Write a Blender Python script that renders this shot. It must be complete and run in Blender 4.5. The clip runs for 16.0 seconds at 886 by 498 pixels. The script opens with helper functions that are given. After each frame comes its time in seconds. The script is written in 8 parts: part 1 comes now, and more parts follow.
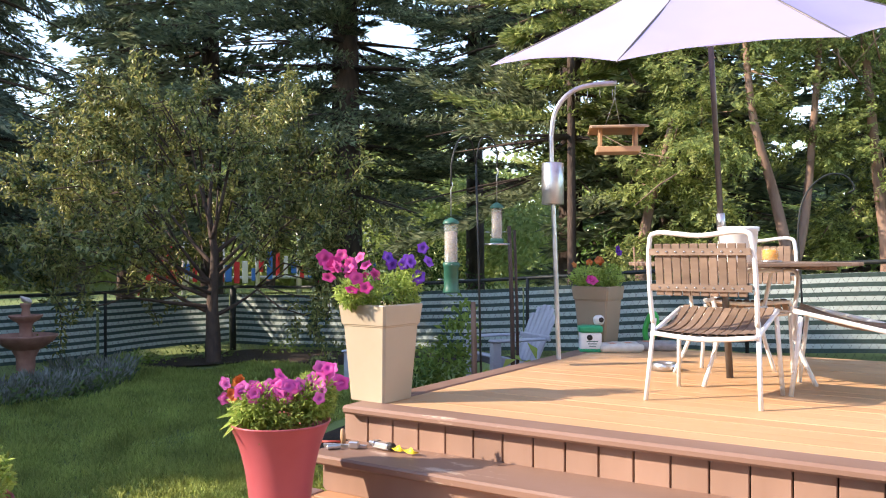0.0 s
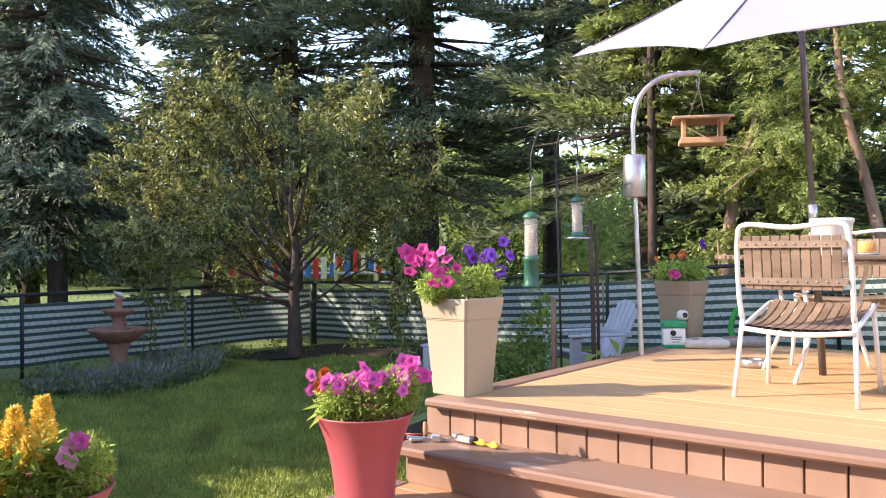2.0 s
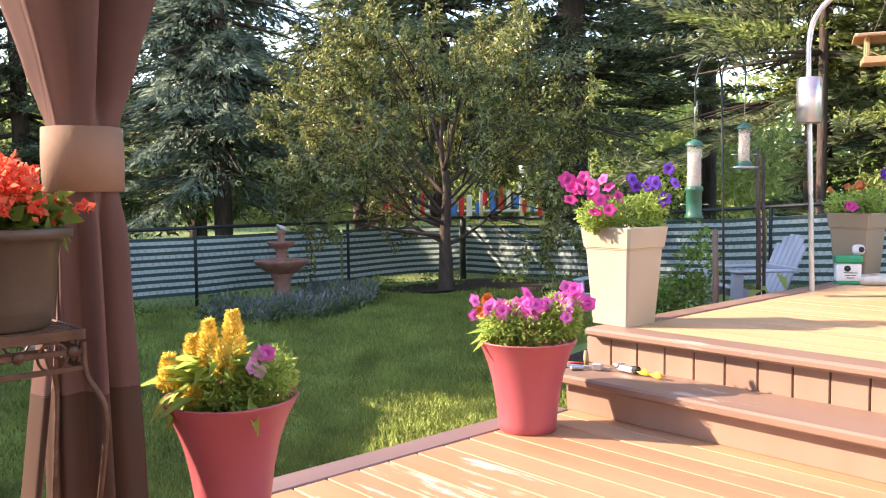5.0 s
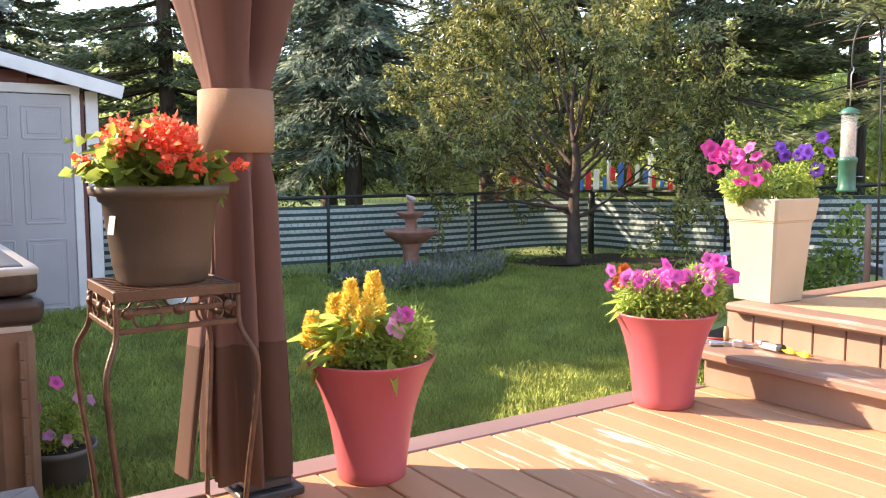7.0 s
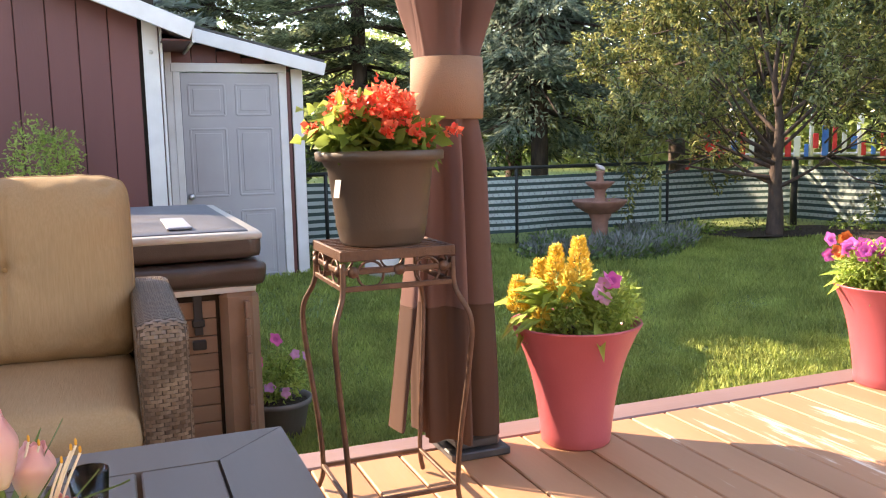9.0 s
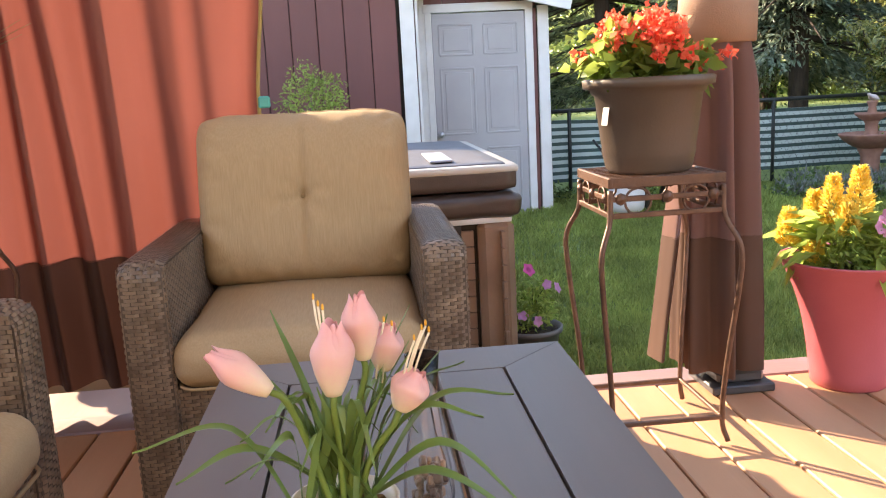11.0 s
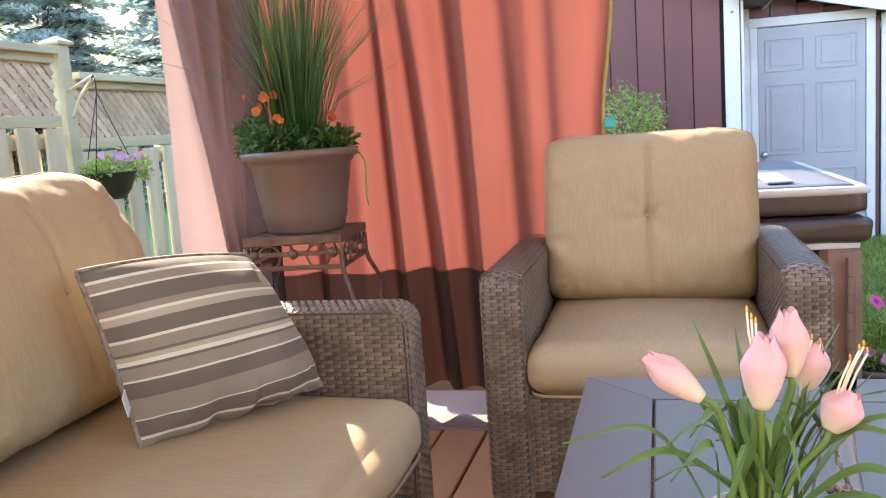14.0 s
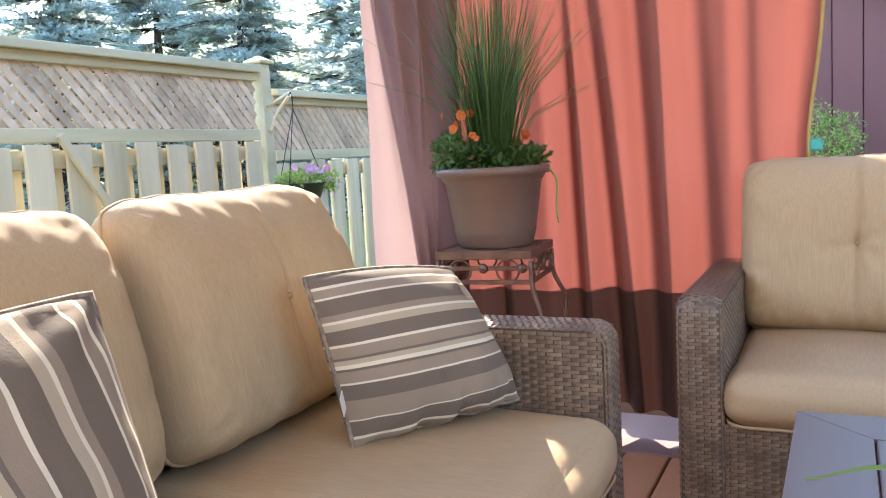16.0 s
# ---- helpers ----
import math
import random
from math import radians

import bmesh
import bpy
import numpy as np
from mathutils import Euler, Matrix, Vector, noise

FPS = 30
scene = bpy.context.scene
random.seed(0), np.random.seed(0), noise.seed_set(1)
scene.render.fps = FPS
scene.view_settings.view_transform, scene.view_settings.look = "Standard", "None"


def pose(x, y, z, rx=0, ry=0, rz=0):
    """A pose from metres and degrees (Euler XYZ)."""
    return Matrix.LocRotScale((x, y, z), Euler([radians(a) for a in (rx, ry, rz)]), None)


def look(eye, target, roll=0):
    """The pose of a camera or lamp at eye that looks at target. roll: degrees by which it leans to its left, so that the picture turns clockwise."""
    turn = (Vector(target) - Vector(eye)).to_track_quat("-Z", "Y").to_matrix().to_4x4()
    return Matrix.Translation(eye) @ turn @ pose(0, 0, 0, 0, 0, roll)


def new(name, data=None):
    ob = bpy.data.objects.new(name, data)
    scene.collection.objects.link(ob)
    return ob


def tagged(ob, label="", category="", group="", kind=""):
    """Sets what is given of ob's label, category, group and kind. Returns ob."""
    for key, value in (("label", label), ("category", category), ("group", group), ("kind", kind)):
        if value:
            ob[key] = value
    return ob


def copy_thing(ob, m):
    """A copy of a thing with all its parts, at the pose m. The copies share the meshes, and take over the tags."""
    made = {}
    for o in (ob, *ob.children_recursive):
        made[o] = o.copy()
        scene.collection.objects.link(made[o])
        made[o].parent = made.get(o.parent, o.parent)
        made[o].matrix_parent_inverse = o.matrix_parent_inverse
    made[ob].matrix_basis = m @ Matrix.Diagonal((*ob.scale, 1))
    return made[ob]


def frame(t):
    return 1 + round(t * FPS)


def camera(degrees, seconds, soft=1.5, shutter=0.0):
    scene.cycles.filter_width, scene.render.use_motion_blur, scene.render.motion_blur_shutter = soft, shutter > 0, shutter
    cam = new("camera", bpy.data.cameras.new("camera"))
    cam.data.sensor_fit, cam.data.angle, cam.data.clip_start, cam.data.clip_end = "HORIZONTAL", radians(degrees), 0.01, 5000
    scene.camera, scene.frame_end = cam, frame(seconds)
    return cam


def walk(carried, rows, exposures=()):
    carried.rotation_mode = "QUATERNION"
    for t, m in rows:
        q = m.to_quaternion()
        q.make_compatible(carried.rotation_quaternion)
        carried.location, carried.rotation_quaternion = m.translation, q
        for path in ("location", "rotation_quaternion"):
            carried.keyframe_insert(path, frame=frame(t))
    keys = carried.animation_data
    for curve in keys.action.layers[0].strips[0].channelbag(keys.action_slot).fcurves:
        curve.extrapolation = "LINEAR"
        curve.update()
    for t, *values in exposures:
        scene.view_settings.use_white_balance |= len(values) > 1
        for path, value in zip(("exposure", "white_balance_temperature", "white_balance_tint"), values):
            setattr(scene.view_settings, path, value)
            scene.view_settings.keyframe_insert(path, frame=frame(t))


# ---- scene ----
cam = camera(55.6, 16.0, 1.1)
# seconds, place, and the three turns of pose()
PATH = [
    (0, 0.000, 0.000, 1.114, 90.39, 0.15, 0.00),
    (0.5, -0.003, -0.002, 1.121, 90.30, 0.28, 1.16),
    (1, -0.004, -0.006, 1.121, 90.20, 0.32, 2.60),
    (1.5, -0.013, -0.003, 1.111, 90.30, 0.48, 4.12),
    (2, -0.032, 0.007, 1.102, 90.15, 0.38, 5.11),
    (2.5, -0.036, -0.001, 1.098, 89.61, 0.44, 6.42),
    (3, -0.046, -0.008, 1.085, 89.02, 0.40, 8.21),
    (3.5, -0.065, 0.004, 1.077, 88.40, 0.29, 9.47),
    (6, -0.144, 0.010, 1.029, 85.00, 0.91, 18.99),
    (6.5, -0.154, 0.012, 1.024, 84.73, 0.79, 20.96),
    (7, -0.177, 0.009, 1.012, 84.45, 0.17, 23.23),
    (7.5, -0.196, -0.002, 1.009, 84.03, -0.14, 25.95),
    (8, -0.211, -0.022, 1.006, 83.57, 0.48, 29.00),
    (8.2, -0.219, -0.027, 1.002, 83.40, 0.63, 30.30),
    (10.3, -0.262, -0.095, 0.977, 80.70, 2.03, 45.69),
    (10.5, -0.263, -0.119, 0.975, 80.20, 2.16, 47.60),
    (11, -0.266, -0.135, 0.965, 79.24, 2.95, 51.25),
    (11.5, -0.279, -0.160, 0.958, 78.85, 3.30, 55.34),
    (12, -0.282, -0.185, 0.958, 79.31, 3.36, 58.87),
    (12.5, -0.287, -0.209, 0.960, 80.12, 3.37, 61.93),
    (13, -0.286, -0.233, 0.965, 80.89, 3.26, 64.87),
    (13.5, -0.288, -0.261, 0.967, 81.57, 3.87, 68.52),
    (14, -0.289, -0.277, 0.971, 81.89, 4.01, 71.24),
    (14.5, -0.292, -0.298, 0.973, 82.15, 4.17, 74.55),
    (15, -0.289, -0.317, 0.978, 82.52, 4.21, 77.34),
    (15.5, -0.288, -0.338, 0.983, 83.11, 3.77, 79.49),
    (16, -0.283, -0.368, 0.986, 83.59, 3.16, 82.32),
]

EXPOSURES = [(0.0, 1.92, 6900, 17), (3.5, 2.32, 7050, 18), (6.0, 2.58, 7500, 19), (8.0, 2.70, 7900, 19), (10.5, 2.90, 8100, 18), (11.5, 3.14, 7800, 15), (12.5, 3.34, 7250, 13), (14.0, 3.40, 6700, 12), (16.0, 3.42, 6250, 11)]
walk(cam, [(t, pose(*p)) for t, *p in PATH], EXPOSURES)

# ---- sky and sun ----
SUN_AZ, SUN_EL = 9.5, 30.0          # heading of the shadows from +x, and height of the sun
world = bpy.data.worlds.new("sky")
scene.world = world
world.use_nodes = True
wn = world.node_tree
sky = wn.nodes.new("ShaderNodeTexSky")
sky.sky_type = "NISHITA"
sky.sun_disc = False
sky.sun_elevation = radians(SUN_EL)
sky.sun_rotation = radians(90 - (180 + SUN_AZ))
sky.air_density, sky.dust_density, sky.ozone_density = 1.0, 0.2, 1.5
wn.links.new(sky.outputs[0], wn.nodes["Background"].inputs[0])
wn.nodes["Background"].inputs[1].default_value = 0.15
sun = new("sun", bpy.data.lights.new("sun", "SUN"))
sun.data.energy, sun.data.angle, sun.data.color = 2.6, radians(0.6), (1.0, 0.89, 0.73)
ca, sa = math.cos(radians(SUN_AZ)), math.sin(radians(SUN_AZ))
sun.matrix_world = look((-20 * ca, -20 * sa, 20 * math.tan(radians(SUN_EL))), (0, 0, 0))

# the decks, tables and sheds stand square to a frame turned by 33 degrees
TURN = -33.0
D = pose(0, 0, 0, 0, 0, TURN)


def on(lx, ly, z=0.0, rz=0.0):
    return D @ pose(lx, ly, z, 0, 0, rz)

# ---- mesh helpers ----
class Geo:
    """Collects points and faces of one mesh."""

    def __init__(self):
        self.v, self.f, self.s = [], [], []

    def add(self, verts, faces, m=None, smooth=False):
        n = len(self.v)
        if m is not None:
            verts = [tuple(m @ Vector(p)) for p in verts]
        self.v.extend(verts)
        self.f.extend([tuple(i + n for i in q) for q in faces])
        self.s.extend([smooth] * len(faces))
        return self

    def box(self, c, s, bev=0.004, m=None):
        x, y, z = (q / 2 for q in s)
        b = min(bev, x * 0.9, y * 0.9, z * 0.9)
        pts, ids = [], {}
        for i in (-1, 1):
            for j in (-1, 1):
                for k in (-1, 1):
                    for a in range(3):
                        p = [i * x, j * y, k * z]
                        for o in range(3):
                            if o != a:
                                p[o] -= (i, j, k)[o] * b
                        ids[(i, j, k, a)] = len(pts)
                        pts.append((c[0] + p[0], c[1] + p[1], c[2] + p[2]))
        fs = []
        for a in range(3):
            o1, o2 = (a + 1) % 3, (a + 2) % 3
            for sg in (-1, 1):
                q = []
                for s1, s2 in ((-1, -1), (1, -1), (1, 1), (-1, 1)):
                    key = [0, 0, 0]
                    key[a], key[o1], key[o2] = sg, s1, s2
                    q.append(ids[(*key, a)])
                fs.append(q if sg > 0 else q[::-1])
            for s1 in (-1, 1):
                for s2 in (-1, 1):
                    key0, key1 = [0, 0, 0], [0, 0, 0]
                    key0[a], key1[a] = -1, 1
                    key0[o1] = key1[o1] = s1
                    key0[o2] = key1[o2] = s2
                    q = [ids[(*key0, o1)], ids[(*key1, o1)], ids[(*key1, o2)], ids[(*key0, o2)]]
                    fs.append(q if s1 * s2 > 0 else q[::-1])
        for i in (-1, 1):
            for j in (-1, 1):
                for k in (-1, 1):
                    q = [ids[(i, j, k, a)] for a in range(3)]
                    fs.append(q if i * j * k > 0 else q[::-1])
        return self.add(pts, fs, m)

    def lathe(self, prof, n=32, m=None, smooth=True, squash=1.0, wave=None):
        pts = []
        for r, z in prof:
            for i in range(n):
                a = 2 * math.pi * i / n
                k = wave(a, z) if wave else 1.0
                pts.append((r * k * math.cos(a), r * k * math.sin(a) * squash, z))
        fs = []
        for j in range(len(prof) - 1):
            for i in range(n):
                i2 = (i + 1) % n
                fs.append((j * n + i, j * n + i2, (j + 1) * n + i2, (j + 1) * n + i))
        return self.add(pts, fs, m, smooth)

    def tube(self, path, r, n=8, m=None, caps=True):
        path = [Vector(p) for p in path]
        rs = r if isinstance(r, (list, tuple)) else [r] * len(path)
        pts, fs = [], []
        ref = None
        for i, p in enumerate(path):
            d = (path[min(i + 1, len(path) - 1)] - path[max(i - 1, 0)]).normalized()
            if ref is None:
                ref = d.orthogonal().normalized()
            ref = (ref - d * ref.dot(d)).normalized()
            up = d.cross(ref)
            for j in range(n):
                a = 2 * math.pi * j / n
                pts.append(tuple(p + (ref * math.cos(a) + up * math.sin(a)) * rs[i]))
        for i in range(len(path) - 1):
            for j in range(n):
                j2 = (j + 1) % n
                fs.append((i * n + j, i * n + j2, (i + 1) * n + j2, (i + 1) * n + j))
        if caps:
            fs.append(tuple(range(n))[::-1])
            fs.append(tuple((len(path) - 1) * n + j for j in range(n)))
        return self.add(pts, fs, m, True)

    def grid(self, fn, nu, nv, m=None, smooth=True, flip=False):
        pts = [fn(i / nu, j / nv) for j in range(nv + 1) for i in range(nu + 1)]
        fs = []
        for j in range(nv):
            for i in range(nu):
                q = (j * (nu + 1) + i, j * (nu + 1) + i + 1, (j + 1) * (nu + 1) + i + 1, (j + 1) * (nu + 1) + i)
                fs.append(q[::-1] if flip else q)
        return self.add(pts, fs, m, smooth)

    def prism(self, outline, z0, z1, m=None):
        n = len(outline)
        pts = [(x, y, z0) for x, y in outline] + [(x, y, z1) for x, y in outline]
        fs = [tuple(range(n))[::-1], tuple(range(n, 2 * n))]
        fs += [(i, (i + 1) % n, n + (i + 1) % n, n + i) for i in range(n)]
        return self.add(pts, fs, m)

    def weld(self, tol=1e-5):
        """Joins points that lie in one place."""
        seen, new_id, keep = {}, [], []
        for q in self.v:
            k = (round(q[0] / tol), round(q[1] / tol), round(q[2] / tol))
            if k not in seen:
                seen[k] = len(keep)
                keep.append(q)
            new_id.append(seen[k])
        self.v = keep
        self.f = [tuple(new_id[i] for i in q) for q in self.f]
        ok = [len(set(q)) == len(q) for q in self.f]
        self.s = [a for a, b in zip(self.s, ok) if b]
        self.f = [a for a, b in zip(self.f, ok) if b]
        return self

    def mesh(self, name):
        me = bpy.data.meshes.new(name)
        me.from_pydata(self.v, [], self.f)
        me.polygons.foreach_set("use_smooth", self.s)
        me.update()
        return me


def arc(pts, n=6):
    """A smooth line through the points (Catmull-Rom)."""
    p = [Vector(q) for q in pts]
    p = [p[0] * 2 - p[1]] + p + [p[-1] * 2 - p[-2]]
    out = []
    for i in range(1, len(p) - 2):
        for k in range(n):
            t = k / n
            a, b, c, d = p[i - 1], p[i], p[i + 1], p[i + 2]
            out.append(0.5 * ((2 * b) + (c - a) * t + (2 * a - 5 * b + 4 * c - d) * t * t + (3 * b - a - 3 * c + d) * t ** 3))
    out.append(p[-2])
    return [tuple(q) for q in out]


def thing(name, m, label, category, group="", kind=""):
    ob = new(name)
    ob.empty_display_size = 0.1
    ob.matrix_basis = m
    return tagged(ob, label, category, group, kind)


def part(name, geo, material, parent=None, label="", m=None):
    me = geo if isinstance(geo, bpy.types.Mesh) else geo.mesh(name)
    if material is not None and not me.materials:
        me.materials.append(material)
    ob = new(name, me)
    if parent is not None:
        ob.parent = parent
    if m is not None:
        ob.matrix_basis = m
    return tagged(ob, label)


def structure(name, geo, material, label="", category="", m=None):
    ob = part(name, geo, material, None, label, m)
    return tagged(ob, label, category, "", "structure")


def rounded(sx, sy, sz, r, n=12, puff=(0, 0, 0), wrinkle=0.0, seed=0.0, dent=None):
    """A padded block: rounded edges, swelling faces and soft wrinkles."""
    g = Geo()
    hx, hy, hz = sx / 2, sy / 2, sz / 2

    def shape(p):
        q = [max(-h + r, min(h - r, c * h)) for c, h in zip(p, (hx, hy, hz))]
        full = Vector([c * h for c, h in zip(p, (hx, hy, hz))])
        base = Vector(q)
        d = full - base
        if d.length > 1e-6:
            d = d.normalized() * r
        o = base + d
        for a in range(3):
            b, c = (a + 1) % 3, (a + 2) % 3
            w = max(0, 1 - p[b] ** 2) * max(0, 1 - p[c] ** 2)
            if abs(p[a]) > 0.6:
                o[a] += math.copysign(puff[a] * w, p[a])
        if wrinkle:
            f = 5.0
            nz = noise.noise(Vector((o.x * f + seed, o.y * f, o.z * f))) + 0.5 * noise.noise(Vector((o.x * f * 3 + seed, o.y * f * 3, o.z * f * 3)))
            o += o.normalized() * nz * wrinkle
        if dent:
            o = dent(o)
        return tuple(o)

    t = [math.sin((i / n - 0.5) * math.pi) * 0.5 + (i / n - 0.5) for i in range(n + 1)]
    t = [v / t[-1] for v in t]
    for a in range(3):
        b, c = (a + 1) % 3, (a + 2) % 3
        for sg in (-1, 1):
            def fn(u, v, a=a, b=b, c=c, sg=sg):
                p = [0, 0, 0]
                p[a], p[b], p[c] = sg, t[round(u * n)], t[round(v * n)]
                return shape(p)
            g.grid(fn, n, n, None, True, sg < 0)
    return g.weld()


# ---- materials ----
def nodes_of(name):
    m = bpy.data.materials.new(name)
    m.use_nodes = True
    nt = m.node_tree
    return m, nt, nt.nodes["Principled BSDF"]


def surface(name, c1, c2, scale=8.0, rough=0.6, metal=0.0, bump=0.2, bump_scale=60.0, stretch=(1, 1, 1), c3=None, c3_at=0.62, island=0.0, objvar=0.0, detail=6.0, spec=0.4, bump_dist=0.004, c3_scale=2.3, spot=None):
    """Two-scale mottled surface: colour drift, fine grain, relief; c3 adds worn patches, or on the seat canvas painted
    sky sheen.
    """
    m, nt, b = nodes_of(name)
    L = nt.links.new
    tc = nt.nodes.new("ShaderNodeTexCoord")
    mp = nt.nodes.new("ShaderNodeMapping")
    mp.inputs["Scale"].default_value = stretch
    L(tc.outputs["Object"], mp.inputs["Vector"])
    vec = mp.outputs["Vector"]
    if objvar:
        oi = nt.nodes.new("ShaderNodeObjectInfo")
        ad = nt.nodes.new("ShaderNodeVectorMath")
        ad.operation = "MULTIPLY_ADD"
        cx = nt.nodes.new("ShaderNodeCombineXYZ")
        for k in range(3):
            L(oi.outputs["Random"], cx.inputs[k])
        L(cx.outputs[0], ad.inputs[0])
        ad.inputs[1].default_value = (37, 91, 53)
        L(vec, ad.inputs[2])
        vec = ad.outputs[0]
    n1 = nt.nodes.new("ShaderNodeTexNoise")
    n1.inputs["Scale"].default_value, n1.inputs["Detail"].default_value = scale, detail
    L(vec, n1.inputs["Vector"])
    rp = nt.nodes.new("ShaderNodeValToRGB")
    rp.color_ramp.elements[0].position, rp.color_ramp.elements[1].position = 0.3, 0.7
    rp.color_ramp.elements[0].color, rp.color_ramp.elements[1].color = (*c1, 1), (*c2, 1)
    L(n1.outputs["Fac"], rp.inputs["Fac"])
    col = rp.outputs["Color"]
    if c3:
        n3 = nt.nodes.new("ShaderNodeTexNoise")
        n3.inputs["Scale"].default_value, n3.inputs["Detail"].default_value = c3_scale, 12.0
        n3.inputs["Roughness"].default_value = 0.7
        L(vec, n3.inputs["Vector"])
        r3 = nt.nodes.new("ShaderNodeValToRGB")
        r3.color_ramp.elements[0].position, r3.color_ramp.elements[1].position = c3_at, c3_at + 0.05
        wear_sheen = n3.outputs["Fac"]
        if spot:
            # a place where the paint has come off: x, y, z, radius
            gp = nt.nodes.new("ShaderNodeNewGeometry")
            ds = nt.nodes.new("ShaderNodeVectorMath")
            ds.operation = "DISTANCE"
            ds.inputs[1].default_value = spot[:3]
            L(gp.outputs["Position"], ds.inputs[0])
            mr0 = nt.nodes.new("ShaderNodeMapRange")
            mr0.inputs["From Max"].default_value = spot[3]
            mr0.inputs["To Min"].default_value, mr0.inputs["To Max"].default_value = 0.16, 0.0
            L(ds.outputs["Value"], mr0.inputs["Value"])
            ad0 = nt.nodes.new("ShaderNodeMath")
            L(wear_sheen, ad0.inputs[0])
            L(mr0.outputs[0], ad0.inputs[1])
            wear_sheen = ad0.outputs[0]
        L(wear_sheen, r3.inputs["Fac"])
        mx = nt.nodes.new("ShaderNodeMix")
        mx.data_type = "RGBA"
        L(r3.outputs["Color"], mx.inputs["Factor"])
        L(col, mx.inputs["A"])
        mx.inputs["B"].default_value = (*c3, 1)
        col = mx.outputs["Result"]
    for amount, kind in ((island, "island"), (objvar, "object")):
        if not amount:
            continue
        src = nt.nodes.new("ShaderNodeNewGeometry" if kind == "island" else "ShaderNodeObjectInfo")
        out = src.outputs["Random Per Island" if kind == "island" else "Random"]
        mr = nt.nodes.new("ShaderNodeMapRange")
        mr.inputs["To Min"].default_value, mr.inputs["To Max"].default_value = 1 - amount, 1 + amount
        L(out, mr.inputs["Value"])
        hs = nt.nodes.new("ShaderNodeHueSaturation")
        L(mr.outputs[0], hs.inputs["Value"])
        L(col, hs.inputs["Color"])
        col = hs.outputs["Color"]
    L(col, b.inputs["Base Color"])
    b.inputs["Roughness"].default_value, b.inputs["Metallic"].default_value = rough, metal
    b.inputs["Specular IOR Level"].default_value = spec
    n2 = nt.nodes.new("ShaderNodeTexNoise")
    n2.inputs["Scale"].default_value, n2.inputs["Detail"].default_value = bump_scale, 4.0
    L(vec, n2.inputs["Vector"])
    bp = nt.nodes.new("ShaderNodeBump")
    bp.inputs["Strength"].default_value, bp.inputs["Distance"].default_value = bump, bump_dist
    L(n2.outputs["Fac"], bp.inputs["Height"])
    L(bp.outputs[0], b.inputs["Normal"])
    rr = nt.nodes.new("ShaderNodeMapRange")
    rr.inputs["To Min"].default_value, rr.inputs["To Max"].default_value = max(0.02, rough - 0.12), min(1, rough + 0.12)
    L(n1.outputs["Fac"], rr.inputs["Value"])
    L(rr.outputs[0], b.inputs["Roughness"])
    return m


def leafy(name, c1, c2, trans=0.45, rough=0.45, vary=0.35, tcol=None, objvar=0.0, spec=0.35, throat=None, reach=0.034):
    """Leaf, petal or cloth that lets light through."""
    m, nt, b = nodes_of(name)
    L = nt.links.new
    geo = nt.nodes.new("ShaderNodeNewGeometry")
    rp = nt.nodes.new("ShaderNodeValToRGB")
    rp.color_ramp.elements[0].color, rp.color_ramp.elements[1].color = (*c1, 1), (*c2, 1)
    if objvar:
        oi = nt.nodes.new("ShaderNodeObjectInfo")
        L(oi.outputs["Random"], rp.inputs["Fac"])
    else:
        L(geo.outputs["Random Per Island"], rp.inputs["Fac"])
    tc = nt.nodes.new("ShaderNodeTexCoord")
    nz = nt.nodes.new("ShaderNodeTexNoise")
    nz.inputs["Scale"].default_value, nz.inputs["Detail"].default_value = 3.0, 5.0
    L(tc.outputs["Object"], nz.inputs["Vector"])
    mr = nt.nodes.new("ShaderNodeMapRange")
    mr.inputs["From Min"].default_value, mr.inputs["From Max"].default_value = 0.3, 0.7
    mr.inputs["To Min"].default_value, mr.inputs["To Max"].default_value = 1 - vary, 1 + vary
    L(nz.outputs["Fac"], mr.inputs["Value"])
    hs = nt.nodes.new("ShaderNodeHueSaturation")
    L(rp.outputs["Color"], hs.inputs["Color"])
    L(mr.outputs[0], hs.inputs["Value"])
    col = hs.outputs["Color"]
    if throat:
        ln = nt.nodes.new("ShaderNodeVectorMath")
        ln.operation = "LENGTH"
        L(tc.outputs["Object"], ln.inputs[0])
        m2 = nt.nodes.new("ShaderNodeMapRange")
        m2.inputs["From Min"].default_value, m2.inputs["From Max"].default_value = reach * 0.12, reach * 0.55
        L(ln.outputs["Value"], m2.inputs["Value"])
        mc = nt.nodes.new("ShaderNodeMix")
        mc.data_type = "RGBA"
        L(m2.outputs[0], mc.inputs["Factor"])
        mc.inputs["A"].default_value = (*throat, 1)
        L(col, mc.inputs["B"])
        col = mc.outputs["Result"]
    L(col, b.inputs["Base Color"])
    b.inputs["Roughness"].default_value = rough
    b.inputs["Specular IOR Level"].default_value = spec
    tr = nt.nodes.new("ShaderNodeBsdfTranslucent")
    if tcol:
        tr.inputs["Color"].default_value = (*tcol, 1)
    else:
        g = nt.nodes.new("ShaderNodeGamma")
        g.inputs["Gamma"].default_value = 0.8
        L(col, g.inputs["Color"])
        L(g.outputs[0], tr.inputs["Color"])
    mx = nt.nodes.new("ShaderNodeMixShader")
    mx.inputs[0].default_value = trans
    L(b.outputs[0], mx.inputs[1])
    L(tr.outputs[0], mx.inputs[2])
    L(mx.outputs[0], nt.nodes["Material Output"].inputs["Surface"])
    return m


